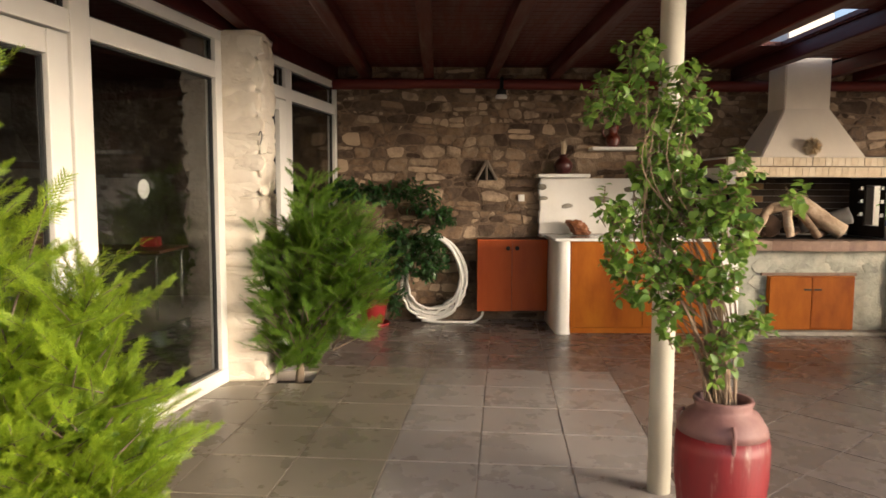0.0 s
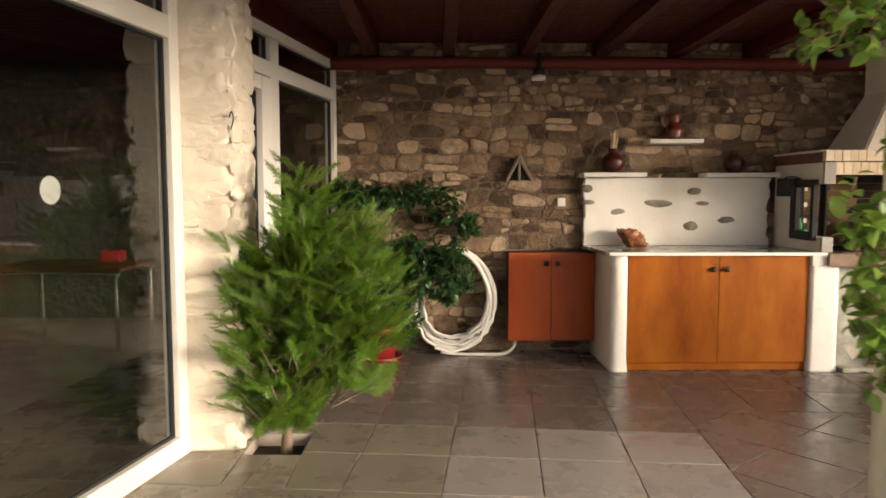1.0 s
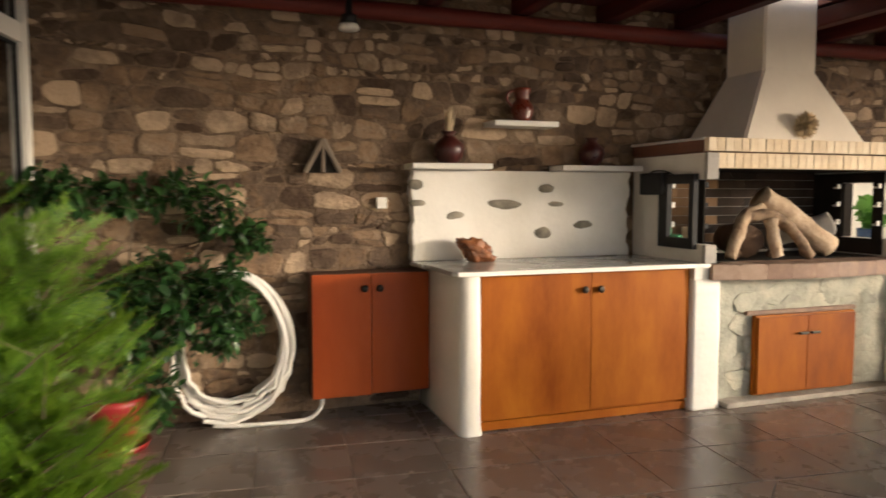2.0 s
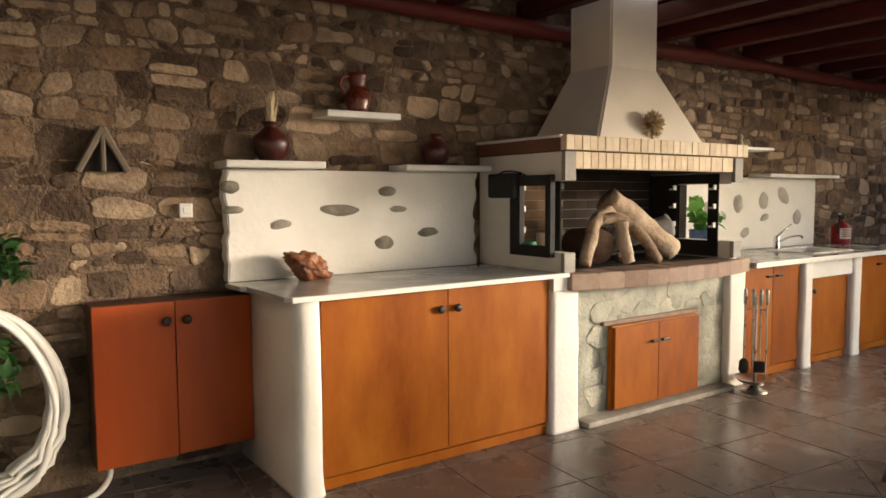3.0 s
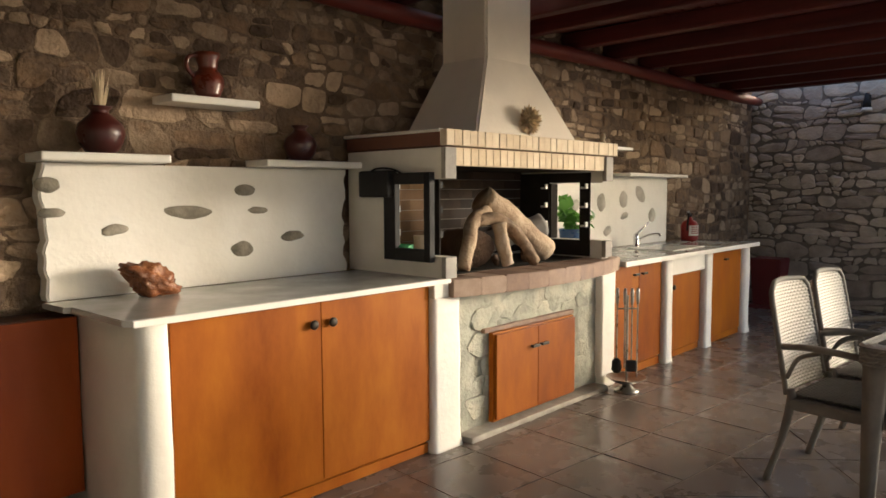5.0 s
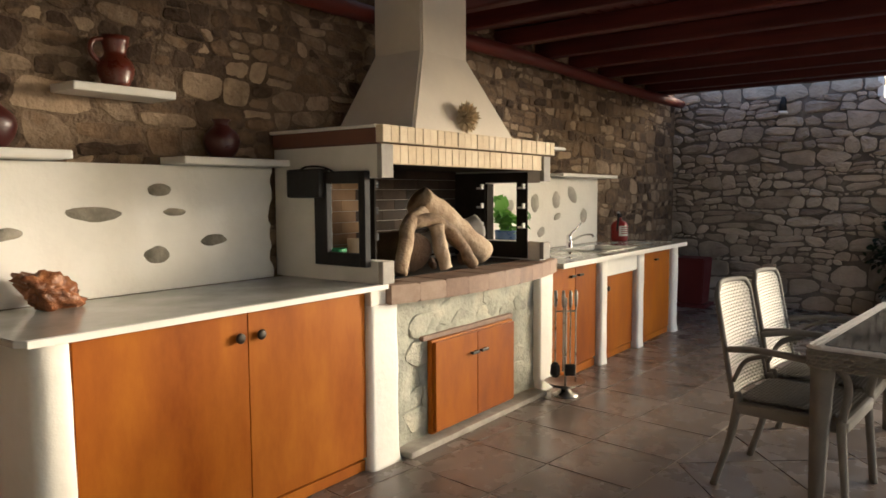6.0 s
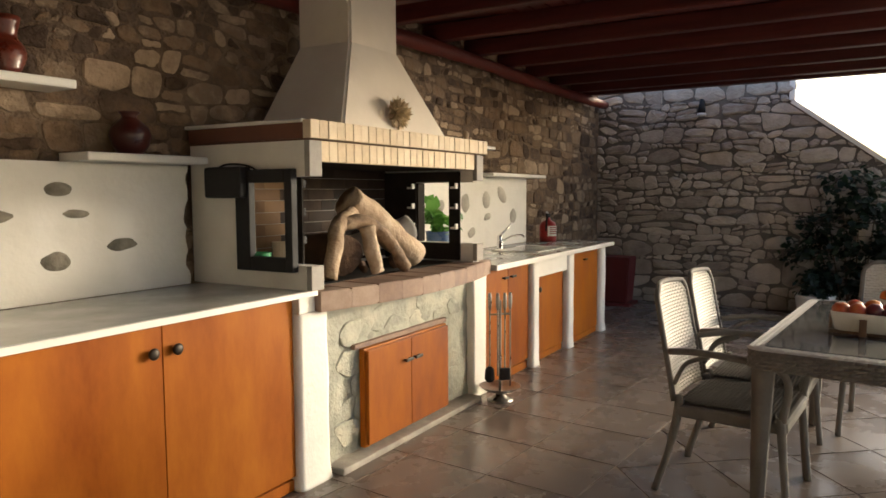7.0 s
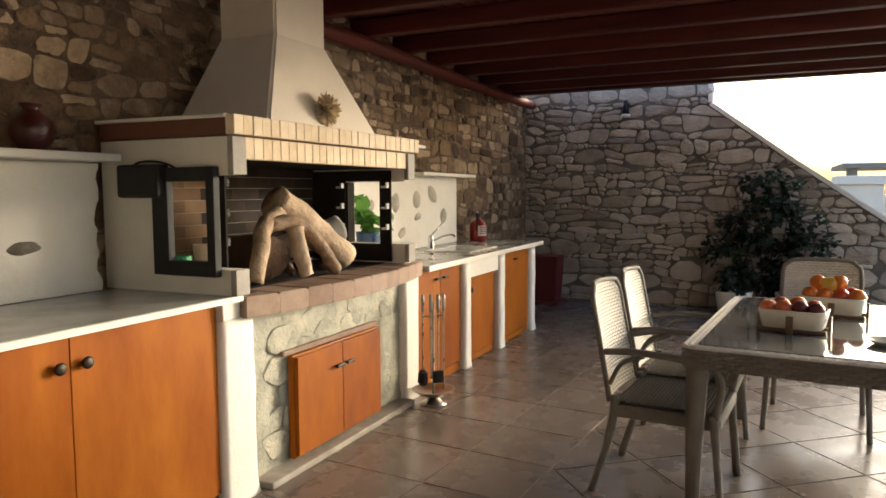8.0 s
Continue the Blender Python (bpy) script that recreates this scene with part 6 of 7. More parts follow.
vs, fs = strip(round_rect(HL, HW, 0.07), 0.640, 0.722, 0.0034)
raw("apron", vs, fs, RATTAN, tab)
inner = round_rect(HL - 0.006, HW - 0.006, 0.066)
part("under_board", prism(bmesh.new(), inner, 0.655, 0.70), RATTAN, tab)
rimv, rimf = [], []
o1, o2 = round_rect(HL + 0.002, HW + 0.002, 0.07, 10), round_rect(HL - 0.062, HW - 0.062, 0.03, 10)
def dense(o, n):
    out = []
    for i in range(len(o)):
        p, q = o[i], o[(i + 1) % len(o)]
        for j in range(n[i]):
            out.append((p[0] + (q[0] - p[0]) * j / n[i], p[1] + (q[1] - p[1]) * j / n[i]))
    return out
cnt = [max(1, round(math.hypot(o1[(i + 1) % len(o1)][0] - o1[i][0], o1[(i + 1) % len(o1)][1] - o1[i][1]) / 0.010)) for i in range(len(o1))]
da, db = dense(o1, cnt), dense(o2, cnt)
for i, (p, q) in enumerate(zip(da, db)):
    for j in range(7):
        s = j / 6
        b = 0.002 * (1 if j % 2 == 1 and (i + 2 * (j // 2)) % 4 else -1)
        rimv.append((p[0] + (q[0] - p[0]) * s, p[1] + (q[1] - p[1]) * s, 0.7275 + b - (0.006 if j == 0 else 0)))
n = len(da)
for i in range(n):
    for j in range(6):
        a, b = i * 7 + j, ((i + 1) % n) * 7 + j
        rimf.append((a, b, b + 1, a + 1))
raw("woven_rim", rimv, rimf, RATTANPALE, tab)
part("glass_top", prism(bmesh.new(), round_rect(HL - 0.060, HW - 0.060, 0.03), 0.702, 0.731, 0.002), TABLEGLASS, tab, "grey glass top")
for sx in (-1, 1):
    for sy in (-1, 1):
        leg = bmesh.new()
        rows = []
        for z, w, o in ((0.0, 0.024, 0.0), (0.35, 0.031, 0.004), (0.62, 0.040, 0.008), (0.66, 0.044, 0.008)):
            cx, cy = sx * (HL - 0.055 - o), sy * (HW - 0.055 - o)
            rows.append([leg.verts.new((cx + a * w, cy + b * w, z)) for a, b in ((-1, -1), (1, -1), (1, 1), (-1, 1))])
        for a, b in zip(rows, rows[1:]):
            for i in range(4):
                leg.faces.new((a[i], a[(i + 1) % 4], b[(i + 1) % 4], b[i]))
        leg.faces.new(rows[0][::-1]), leg.faces.new(rows[-1])
        bmesh.ops.bevel(leg, geom=[e for e in leg.edges if abs(e.verts[0].co.z - e.verts[1].co.z) > 0.03], offset=0.012, segments=2, affect="EDGES")
        part("leg", leg, RATTAN, tab, "", True)


def fruit_bowl(at, turn, label):
    t = thing("fruit_bowl", at, label, "bowl", "fruit bowls on the table", turn)
    out = round_rect(0.138, 0.088, 0.04)
    bm = bmesh.new()
    rings = [[bm.verts.new((x * s, y * s, z)) for x, y in out] for s, z in ((0.84, 0.016), (0.88, 0.018), (1.0, 0.092), (1.0, 0.098), (0.95, 0.098), (0.86, 0.04))]
    k = len(out)
    for a, b in zip(rings, rings[1:]):
        for i in range(k):
            bm.faces.new((a[i], a[(i + 1) % k], b[(i + 1) % k], b[i]))
    bm.faces.new(rings[0][::-1]), bm.faces.new(rings[-1])
    part("dish", bm, CERAMIC, t, "", True)
    for sy in (-1, 1):
        part("holder_bar", B(-0.140, 0.140, sy * 0.05 - 0.012, sy * 0.05 + 0.012, 0.0, 0.0155, 0.003), HOLDER, t, "brown wooden holder")
    for sx in (-1, 1):
        part("holder_upright", B(sx * 0.146 - 0.006, sx * 0.146 + 0.006, -0.014, 0.014, 0.0, 0.075, 0.003), HOLDER, t, "brown wooden holder")
        part("holder_upright", B(-0.014, 0.014, sx * 0.096 - 0.007, sx * 0.096 + 0.007, 0.0, 0.075, 0.003), HOLDER, t, "brown wooden holder")
    return t


def fruit(name, at, r, material, label, pear=0.0, seed=0):
    bm = bmesh.new()
    bmesh.ops.create_uvsphere(bm, u_segments=18, v_segments=12, radius=r)
    for v in bm.verts:
        z = v.co.z / r
        rr = math.hypot(v.co.x, v.co.y) / r
        v.co.z -= r * 0.22 * math.exp(-(rr / 0.28) ** 2) * (1 if z > 0 else -0.4)
        if pear:
            k = 1 - 0.45 * max(0, z)
            v.co.x *= k
            v.co.y *= k
            v.co.z *= 1 + pear * max(0, z)
        v.co += Vector((0.02 * r * noise.noise(v.co * 30 + Vector((seed, 0, 0))),) * 3)
    bmesh.ops.rotate(bm, verts=bm.verts, matrix=Euler((seed * 0.9, seed * 1.7, seed)).to_matrix())
    bmesh.ops.translate(bm, verts=bm.verts, vec=at)
    solo(name, bm, material, label, "fruit", "fruit in the bowls", smooth=True)


TT = 0.731
fruit_bowl((3.81, 4.53, TT), 78, "white ceramic bowl on a wooden holder, heaped with red fruit")
fruit_bowl((4.295, 4.335, TT), 78, "white ceramic bowl on a wooden holder, heaped with oranges and apples")
E78 = Vector((math.cos(radians(78)), math.sin(radians(78))))
P78 = Vector((-E78.y, E78.x))
for i, (u, v, z, m, nm) in enumerate(((0.10, 0.03, 0.10, FRUITRED, "apple"), (0.035, 0.035, 0.10, FRUITRED, "apple"), (-0.03, 0.03, 0.105, FRUITPLUM, "plum"), (-0.095, 0.03, 0.10, FRUITPLUM, "plum"), (0.06, -0.035, 0.105, FRUITRED, "apple"), (-0.01, -0.04, 0.11, FRUITORANGE, "orange"), (-0.075, -0.035, 0.10, FRUITRED, "apple"))):
    p = Vector((3.81, 4.53)) + E78 * u + P78 * v
    fruit(nm, (p.x, p.y, TT + z), 0.037 if nm != "plum" else 0.035, m, {"apple": "shiny red apple", "plum": "dark purple plum", "orange": "bright orange"}[nm] + " in the white bowl", seed=i)
for i, (u, v, z, m, nm) in enumerate(((0.105, 0.03, 0.105, FRUITORANGE, "orange"), (0.035, 0.035, 0.105, FRUITORANGE, "orange"), (-0.035, 0.035, 0.105, FRUITRED, "apple"), (-0.105, 0.03, 0.105, FRUITORANGE, "orange"), (0.07, -0.035, 0.105, FRUITORANGE, "orange"), (0.0, -0.035, 0.105, FRUITORANGE, "orange"), (-0.07, -0.035, 0.105, FRUITRED, "apple"), (0.075, 0.0, 0.165, FRUITORANGE, "orange"), (-0.02, 0.0, 0.168, FRUITORANGE, "orange"), (0.02, 0.02, 0.16, FRUITPEAR, "pear"))):
    p = Vector((4.295, 4.335)) + E78 * u + P78 * v
    fruit(nm, (p.x, p.y, TT + z), 0.037, m, {"apple": "shiny red apple", "pear": "ripe yellow pear", "orange": "bright orange"}[nm] + " heaped in the white bowl", pear=0.5 if nm == "pear" else 0.0, seed=i + 20)
dish = lathe(bmesh.new(), [(0.04, 0), (0.045, 0.004), (0.065, 0.022), (0.068, 0.022), (0.05, 0.006), (0.035, 0.005)], 28, (3.62, 4.20, TT))
solo("small_dish", dish, CERAMIC, "small round pale dish on the table", "dish", smooth=True)

# ---- beyond the end wall ----
def house(at, sx, sy, sz, label, material, dark):
    t = thing("distant_building", at, label, "building", "houses beyond the wall")
    part("wall", B(-sx / 2, sx / 2, -sy / 2, sy / 2, 0, sz, 0.03), material, t)
    part("parapet", B(-sx / 2 - 0.06, sx / 2 + 0.06, -sy / 2 - 0.06, sy / 2 + 0.06, sz, sz + 0.16, 0.02), material, t)
    if dark:
        w = part("window", B(-sx / 2 - 0.02, -sx / 2 + 0.04, -sy * 0.3, sy * 0.1, sz * 0.45, sz * 0.72), DISTGREY, t)
    return t


house((17.0, 2.05, -0.3), 2.0, 1.0, 1.4, "low whitewashed building with a flat roof beyond the wall", DISTWHITE, True)
house((15.5, 3.1, -0.3), 1.0, 0.7, 1.75, "small whitewashed chimney block beyond the wall", DISTWHITE, False)
pg = thing("distant_pergola", (19.0, 0.6, -0.3), "far grey flat-roofed pergola beyond the wall", "pergola")
part("roof", B(-1.5, 1.5, -3.0, 2.6, 2.12, 2.22), DISTGREY, pg)
for y in (-2.8, 2.4):
    part("post", B(-1.3, -1.1, y - 0.1, y + 0.1, 0.0, 2.12), DISTGREY, pg)
# ---- floor: grout bed and single tiles, some laid diagonally ----
PITCH, JOINT = 0.465, 0.008
F0 = Vector((0.29, 4.95))
FA = radians(FLOOR_TURN)
E1, E2 = Vector((math.cos(FA), math.sin(FA))), Vector((-math.sin(FA), math.cos(FA)))
PIT = (-1.25, -0.945, 5.02, 5.34)


def to_uv(p):
    d = Vector(p) - F0
    return (d.dot(E1), d.dot(E2))


def to_xy(u, v):
    p = F0 + E1 * u + E2 * v
    return (p.x, p.y)


def clip(poly, nx, ny, c):
    """The part of a polygon where nx*x + ny*y <= c."""
    out = []
    for i, p in enumerate(poly):
        q = poly[(i + 1) % len(poly)]
        a, b = nx * p[0] + ny * p[1] - c, nx * q[0] + ny * q[1] - c
        if a <= 0:
            out.append(p)
        if (a < 0 < b) or (b < 0 < a):
            t = a / (a - b)
            out.append((p[0] + t * (q[0] - p[0]), p[1] + t * (q[1] - p[1])))
    return out


def area(poly):
    return 0.5 * abs(sum(poly[i][0] * poly[(i + 1) % len(poly)][1] - poly[(i + 1) % len(poly)][0] * poly[i][1] for i in range(len(poly))))


def outside_pit(poly):
    """The pieces of a polygon that remain round the planting hole."""
    x0, x1, y0, y1 = PIT
    res, rest = [], poly
    for nx, ny, c in ((1, 0, x0), (-1, 0, -x1), (0, 1, y0), (0, -1, -y1)):
        if len(rest) < 3:
            break
        piece = clip(rest, nx, ny, c)
        if len(piece) > 2 and area(piece) > 2e-4:
            res.append(piece)
        rest = clip(rest, -nx, -ny, -c)
    return res


def inset(poly, d):
    """A convex polygon with each side moved inwards by d."""
    n = len(poly)
    sign = 1 if sum(poly[i][0] * poly[(i + 1) % n][1] - poly[(i + 1) % n][0] * poly[i][1] for i in range(n)) > 0 else -1
    lines = []
    for i, p in enumerate(poly):
        q = poly[(i + 1) % n]
        L = math.hypot(q[0] - p[0], q[1] - p[1])
        nx, ny = -(q[1] - p[1]) / L * sign, (q[0] - p[0]) / L * sign
        lines.append((nx, ny, nx * p[0] + ny * p[1] + d))
    out = []
    for i in range(n):
        (a, b, c), (e, f, g) = lines[i - 1], lines[i]
        det = a * f - b * e
        out.append(((c * f - b * g) / det, (a * g - c * e) / det) if abs(det) > 1e-3 else poly[i])
    return out


def tidy(poly):
    """The polygon without sides shorter than a finger's width."""
    out = []
    for p in poly:
        if not out or math.hypot(p[0] - out[-1][0], p[1] - out[-1][1]) > 0.012:
            out.append(p)
    if len(out) > 3 and math.hypot(out[0][0] - out[-1][0], out[0][1] - out[-1][1]) < 0.012:
        out.pop()
    return out


def tile_geometry(poly):
    """Vertices and faces of one tile with a worn edge; its top lies at zero."""
    a, b = inset(poly, JOINT / 2), inset(poly, JOINT / 2 + 0.002)
    n = len(poly)
    vs = [(x, y, -0.012) for x, y in a] + [(x, y, -0.0006) for x, y in a] + [(x, y, 0.0) for x, y in b]
    fs = []
    for lo in (0, n):
        for i in range(n):
            j = (i + 1) % n
            fs.append((lo + i, lo + j, lo + n + j, lo + n + i))
    fs.append(tuple(range(2 * n, 3 * n)))
    return vs, fs


bed = bmesh.new()
x0, x1, y0, y1 = PIT
for a, b, c, d in ((-6.4, x0, -4, 9.1), (x1, 9.5, -4, 9.1), (x0, x1, -4, y0), (x0, x1, y1, 9.1)):
    box(bed, a, b, c, d, -0.30, -0.0032)
floor = solo("floor", bed, GROUT, "terrace floor of grey-brown stoneware tiles in pale grout", "floor", kind="structure")
solo("planting_soil", roughen(B(x0 - 0.01, x1 + 0.01, y0 - 0.01, y1 + 0.01, -0.29, -0.07), 0.01, 9), SOIL, "dark soil in the square planting hole", "soil", kind="stuff")

tiles = []          # centre, polygon (in plan), whole or not
LIMX, LIMY = 2 * PITCH, 2 * PITCH
for i in range(-14, 24):
    for j in range(-18, 7):
        u, v = i * PITCH, j * PITCH
        if i >= 2 and j < 2:
            continue
        batch = "square" if j > 0 or i > 1 else ("grey" if i > -2 else "olive")
        tiles.append((batch, [(u, v), (u + PITCH, v), (u + PITCH, v + PITCH), (u, v + PITCH)]))
R2 = PITCH / math.sqrt(2)
for i in range(-24, 40):
    for j in range(-30, 40):
        cu, cv = LIMX + (i + j) * R2, LIMY - 0.02 + (i - j) * R2
        if cu < LIMX - R2 or cv > LIMY + R2 or cu > 9.6 or cv < -8:
            continue
        poly = [(cu + R2, cv), (cu, cv + R2), (cu - R2, cv), (cu, cv - R2)]
        poly = clip(poly, -1, 0, -LIMX)
        if len(poly) > 2:
            poly = clip(poly, 0, 1, LIMY)
        if len(poly) > 2 and area(poly) > 0.002:
            tiles.append(("diag" if abs(area(poly) - PITCH ** 2) < 1e-4 else "cut", poly))

shared = {}
BATCH = {"grey": TILE_GREY, "olive": TILE_OLIVE}
near, rest = 0, {}
plan = []
for kind, poly in tiles:
    xy = [to_xy(u, v) for u, v in poly]
    cx, cy = sum(p[0] for p in xy) / len(xy), sum(p[1] for p in xy) / len(xy)
    if cy > 7.75 or cx > 9.5 or cy < -3 or cx < side_x(cy) - 1.6:
        continue
    plan.append((math.hypot(cx - 1.6, cy - 5.2), kind, xy, cx, cy))
plan.sort(key=lambda t: t[0])
for dist, kind, xy, cx, cy in plan:
    hit_pit = not (max(p[0] for p in xy) < PIT[0] or min(p[0] for p in xy) > PIT[1] or max(p[1] for p in xy) < PIT[2] or min(p[1] for p in xy) > PIT[3])
    polys = outside_pit(xy) if hit_pit else [xy]
    for poly in polys:
        poly = tidy(poly)
        if len(poly) < 3:
            continue
        lx, ly = sum(p[0] for p in poly) / len(poly), sum(p[1] for p in poly) / len(poly)
        loc = [(p[0] - lx, p[1] - ly) for p in poly]
        if near < 300 and cy > 1.0:
            near += 1
            if kind != "cut" and not hit_pit:
                if kind not in shared:
                    me = bpy.data.meshes.new("tile")
                    me.from_pydata(*[list(q) for q in (tile_geometry(loc)[0], [], tile_geometry(loc)[1])])
                    me.materials.append(BATCH.get(kind, TILE))
                    shared[kind] = me
                me = shared[kind]
            else:
                me = bpy.data.meshes.new("tile")
                vs, fs = tile_geometry(loc)
                me.from_pydata(vs, [], fs)
                me.materials.append(BATCH.get(kind, TILE))
            o = new("tile", me)
            o.parent = floor
            o.location = (lx, ly, 0.0008 * random.random())
            o.rotation_euler = (random.uniform(-0.0009, 0.0009), random.uniform(-0.0009, 0.0009), 0)
        else:
            vs, fs = tile_geometry(loc)
            rest_v, rest_f = rest.setdefault(BATCH.get(kind, TILE_REST), ([], []))
            k = len(rest_v)
            rest_v += [(x + lx, y + ly, z) for x, y, z in vs]
            rest_f += [tuple(k + q for q in f) for f in fs]
for material, (rest_v, rest_f) in rest.items():
    tagged(raw("far_tiles", rest_v, rest_f, material, floor), kind="stuff")

# ---- rubble stones ----
def stone_shape(seed, n=10):
    """One rough stone of unit width and height, its back at zero, bulging to about one."""
    rng = random.Random(seed)
    p = rng.uniform(3.5, 9.0)
    ph = [rng.uniform(0, 6.28) for _ in range(3)]
    am = [rng.uniform(0.03, 0.09), rng.uniform(0.02, 0.07), rng.uniform(0.01, 0.05)]
    rings = []
    for s, dep in ((1.0, 0.0), (0.93, 0.75), (0.52, 1.0)):
        ring = []
        for k in range(n):
            a = 2 * math.pi * k / n + ph[0] * 0.1
            r = (abs(math.cos(a)) ** p + abs(math.sin(a)) ** p) ** (-1 / p) * 0.5
            r *= 1 - am[0] * (1 + math.sin(2 * a + ph[0])) * 0.5 - am[1] * (1 + math.sin(3 * a + ph[1])) - am[2] * (1 + math.sin(5 * a + ph[2])) + rng.uniform(-0.07, 0.05)
            ring.append((s * r * math.cos(a), dep + rng.uniform(-0.24, 0.24) * (dep > 0), s * r * math.sin(a)))
        rings.append(ring)
    vs = [q for ring in rings for q in ring] + [(0, 1.0 + rng.uniform(-0.1, 0.15), 0)]
    fs = []
    for lo in (0, n):
        for i in range(n):
            j = (i + 1) % n
            fs.append((lo + i, lo + j, lo + n + j, lo + n + i))
    for i in range(n):
        fs.append((2 * n + i, 2 * n + (i + 1) % n, 3 * n))
    return vs, fs


SHAPES = [stone_shape(100 + i) for i in range(40)]


def rubble(length, height, seed, rmin=0.032, rmax=0.068, flat=2.0):
    """Packed rubble: outline polygons of stones that fill a length and height of wall."""
    rng = random.Random(seed)
    cell = rmax * 2
    grid, pts = {}, []
    for n in range(int(length * height / flat / rmin ** 2 * 5)):
        f = n / (length * height / flat / rmin ** 2 * 5)
        r = rng.uniform(rmin, rmax) if f < 0.12 else rmin * rng.uniform(0.9, 1.15)
        x, z = rng.uniform(-0.1, length + 0.1) / flat, rng.uniform(-0.1, height + 0.1)
        i, j = int(x // cell), int(z // cell)
        if all(math.hypot(x - p[0], z - p[1]) > (r + p[2]) * 0.86 for a in (-1, 0, 1) for b in (-1, 0, 1) for p in grid.get((i + a, j + b), ())):
            grid.setdefault((i, j), []).append((x, z, r))
            pts.append((x, z, r))
    out = []
    for x, z, r in pts:
        i, j = int(x // cell), int(z // cell)
        poly = [(x - 2.6 * r, z - 2.2 * r), (x + 2.6 * r, z - 2.2 * r), (x + 2.6 * r, z + 2.2 * r), (x - 2.6 * r, z + 2.2 * r)]
        for a in (-2, -1, 0, 1, 2):
            for b in (-2, -1, 0, 1, 2):
                for px, pz, pr in grid.get((i + a, j + b), ()):
                    if (px, pz) == (x, z) or len(poly) < 3:
                        continue
                    poly = clip(poly, 2 * (px - x), 2 * (pz - z), px * px + pz * pz - x * x - z * z - pr * pr + r * r)
        if len(poly) > 2:
            out.append([(u * flat, v) for u, v in poly])
    return out


def stone_of(poly, gap, seed):
    """A rough stone on an outline: centre, vertices (across, out, up) and faces; out runs to about one."""
    rng = random.Random(seed)
    n0 = len(poly)
    cx, cz = sum(p[0] for p in poly) / n0, sum(p[1] for p in poly) / n0
    ring = []
    for i, p in enumerate(poly):
        q = poly[(i + 1) % n0]
        L = math.hypot(q[0] - p[0], q[1] - p[1])
        if L < 0.008:
            continue
        for s in ((0.16, 0.5, 0.84) if L > 0.05 else (0.22, 0.78)):
            ring.append((p[0] + (q[0] - p[0]) * s - cx, p[1] + (q[1] - p[1]) * s - cz))
    n = len(ring)
    if n < 4:
        return None
    size = math.sqrt(area(poly))
    tip_x, tip_z = rng.uniform(-0.25, 0.25), rng.uniform(-0.25, 0.25)
    vs = []
    jit = [rng.uniform(-0.5, 0.5) for _ in ring]
    for k, dep in ((0, 0.0), (1, 0.72), (2, 1.0)):
        for i, (x, z) in enumerate(ring):
            d = math.hypot(x, z)
            f = max(0.15, 1 - gap * (1.0 + 0.9 * jit[i]) / d) * (1.0, 0.95, 0.62)[k]
            o = dep * (1 + tip_x * x / size * 1.6 + tip_z * z / size * 1.6) + (rng.uniform(-0.16, 0.16) if k else 0)
            vs.append((f * x, o, f * z))
    vs.append((0, 1.0 + rng.uniform(-0.12, 0.12), 0))
    fs = []
    for lo in (0, n):
        for i in range(n):
            j = (i + 1) % n
            fs.append((lo + i, lo + j, lo + n + j, lo + n + i))
    for i in range(n):
        fs.append((2 * n + i, 2 * n + (i + 1) % n, 3 * n))
    return cx, cz, vs, fs


def coursed(length, height, seed, hmin=0.06, hmax=0.14, wide=(1.0, 2.8), wobble=0.06, chip=0.38):
    """Roughly coursed rubble: outline polygons of blocky stones between wavering bed joints."""
    rng = random.Random(seed)
    zs = [-0.03]
    while zs[-1] < height + 0.05:
        zs.append(zs[-1] + rng.uniform(hmin, hmax))

    def bed(k, x):
        return zs[k] + wobble * noise.noise(Vector((x * 1.7, k * 3.7, seed))) + 0.5 * wobble * noise.noise(Vector((x * 5.0, k * 5.1, seed + 9)))

    out = []
    for k in range(len(zs) - 1):
        x = -rng.uniform(0.0, 0.2)
        lean = rng.uniform(-0.02, 0.02)
        while x < length:
            h = bed(k + 1, x + 0.06) - bed(k, x + 0.06)
            w = max(0.05, h) * rng.choice((rng.uniform(0.8, 1.3), rng.uniform(wide[0], 2.0), rng.uniform(1.6, wide[1])))
            w = min(w, 0.20 + 0.9 * hmax)
            lean2 = rng.uniform(-0.025, 0.025)
            lo, hi = [bed(k, x), bed(k, x + w)], [bed(k + 1, x), bed(k + 1, x + w)]
            cuts = [(0.0, 1.0)]
            if h > 0.095 and rng.random() < 0.30:
                c = rng.uniform(0.38, 0.62)
                cuts = [(0.0, c), (c, 1.0)]
            for c0, c1 in cuts:
                quad = [(x - lean * (0.5 - c0) * 2, lo[0] + (hi[0] - lo[0]) * c0), (x + w - lean2 * (0.5 - c0) * 2, lo[1] + (hi[1] - lo[1]) * c0),
                        (x + w - lean2 * (0.5 - c1) * 2, lo[1] + (hi[1] - lo[1]) * c1), (x - lean * (0.5 - c1) * 2, lo[0] + (hi[0] - lo[0]) * c1)]
                poly = []
                for i, p in enumerate(quad):
                    o, q = quad[i - 1], quad[(i + 1) % 4]
                    f, g = rng.uniform(0.04, chip), rng.uniform(0.04, chip)
                    poly.append((p[0] + (o[0] - p[0]) * f, p[1] + (o[1] - p[1]) * f))
                    poly.append((p[0] + (q[0] - p[0]) * g, p[1] + (q[1] - p[1]) * g))
                out.append(poly)
            x, lean = x + w, lean2
    return out


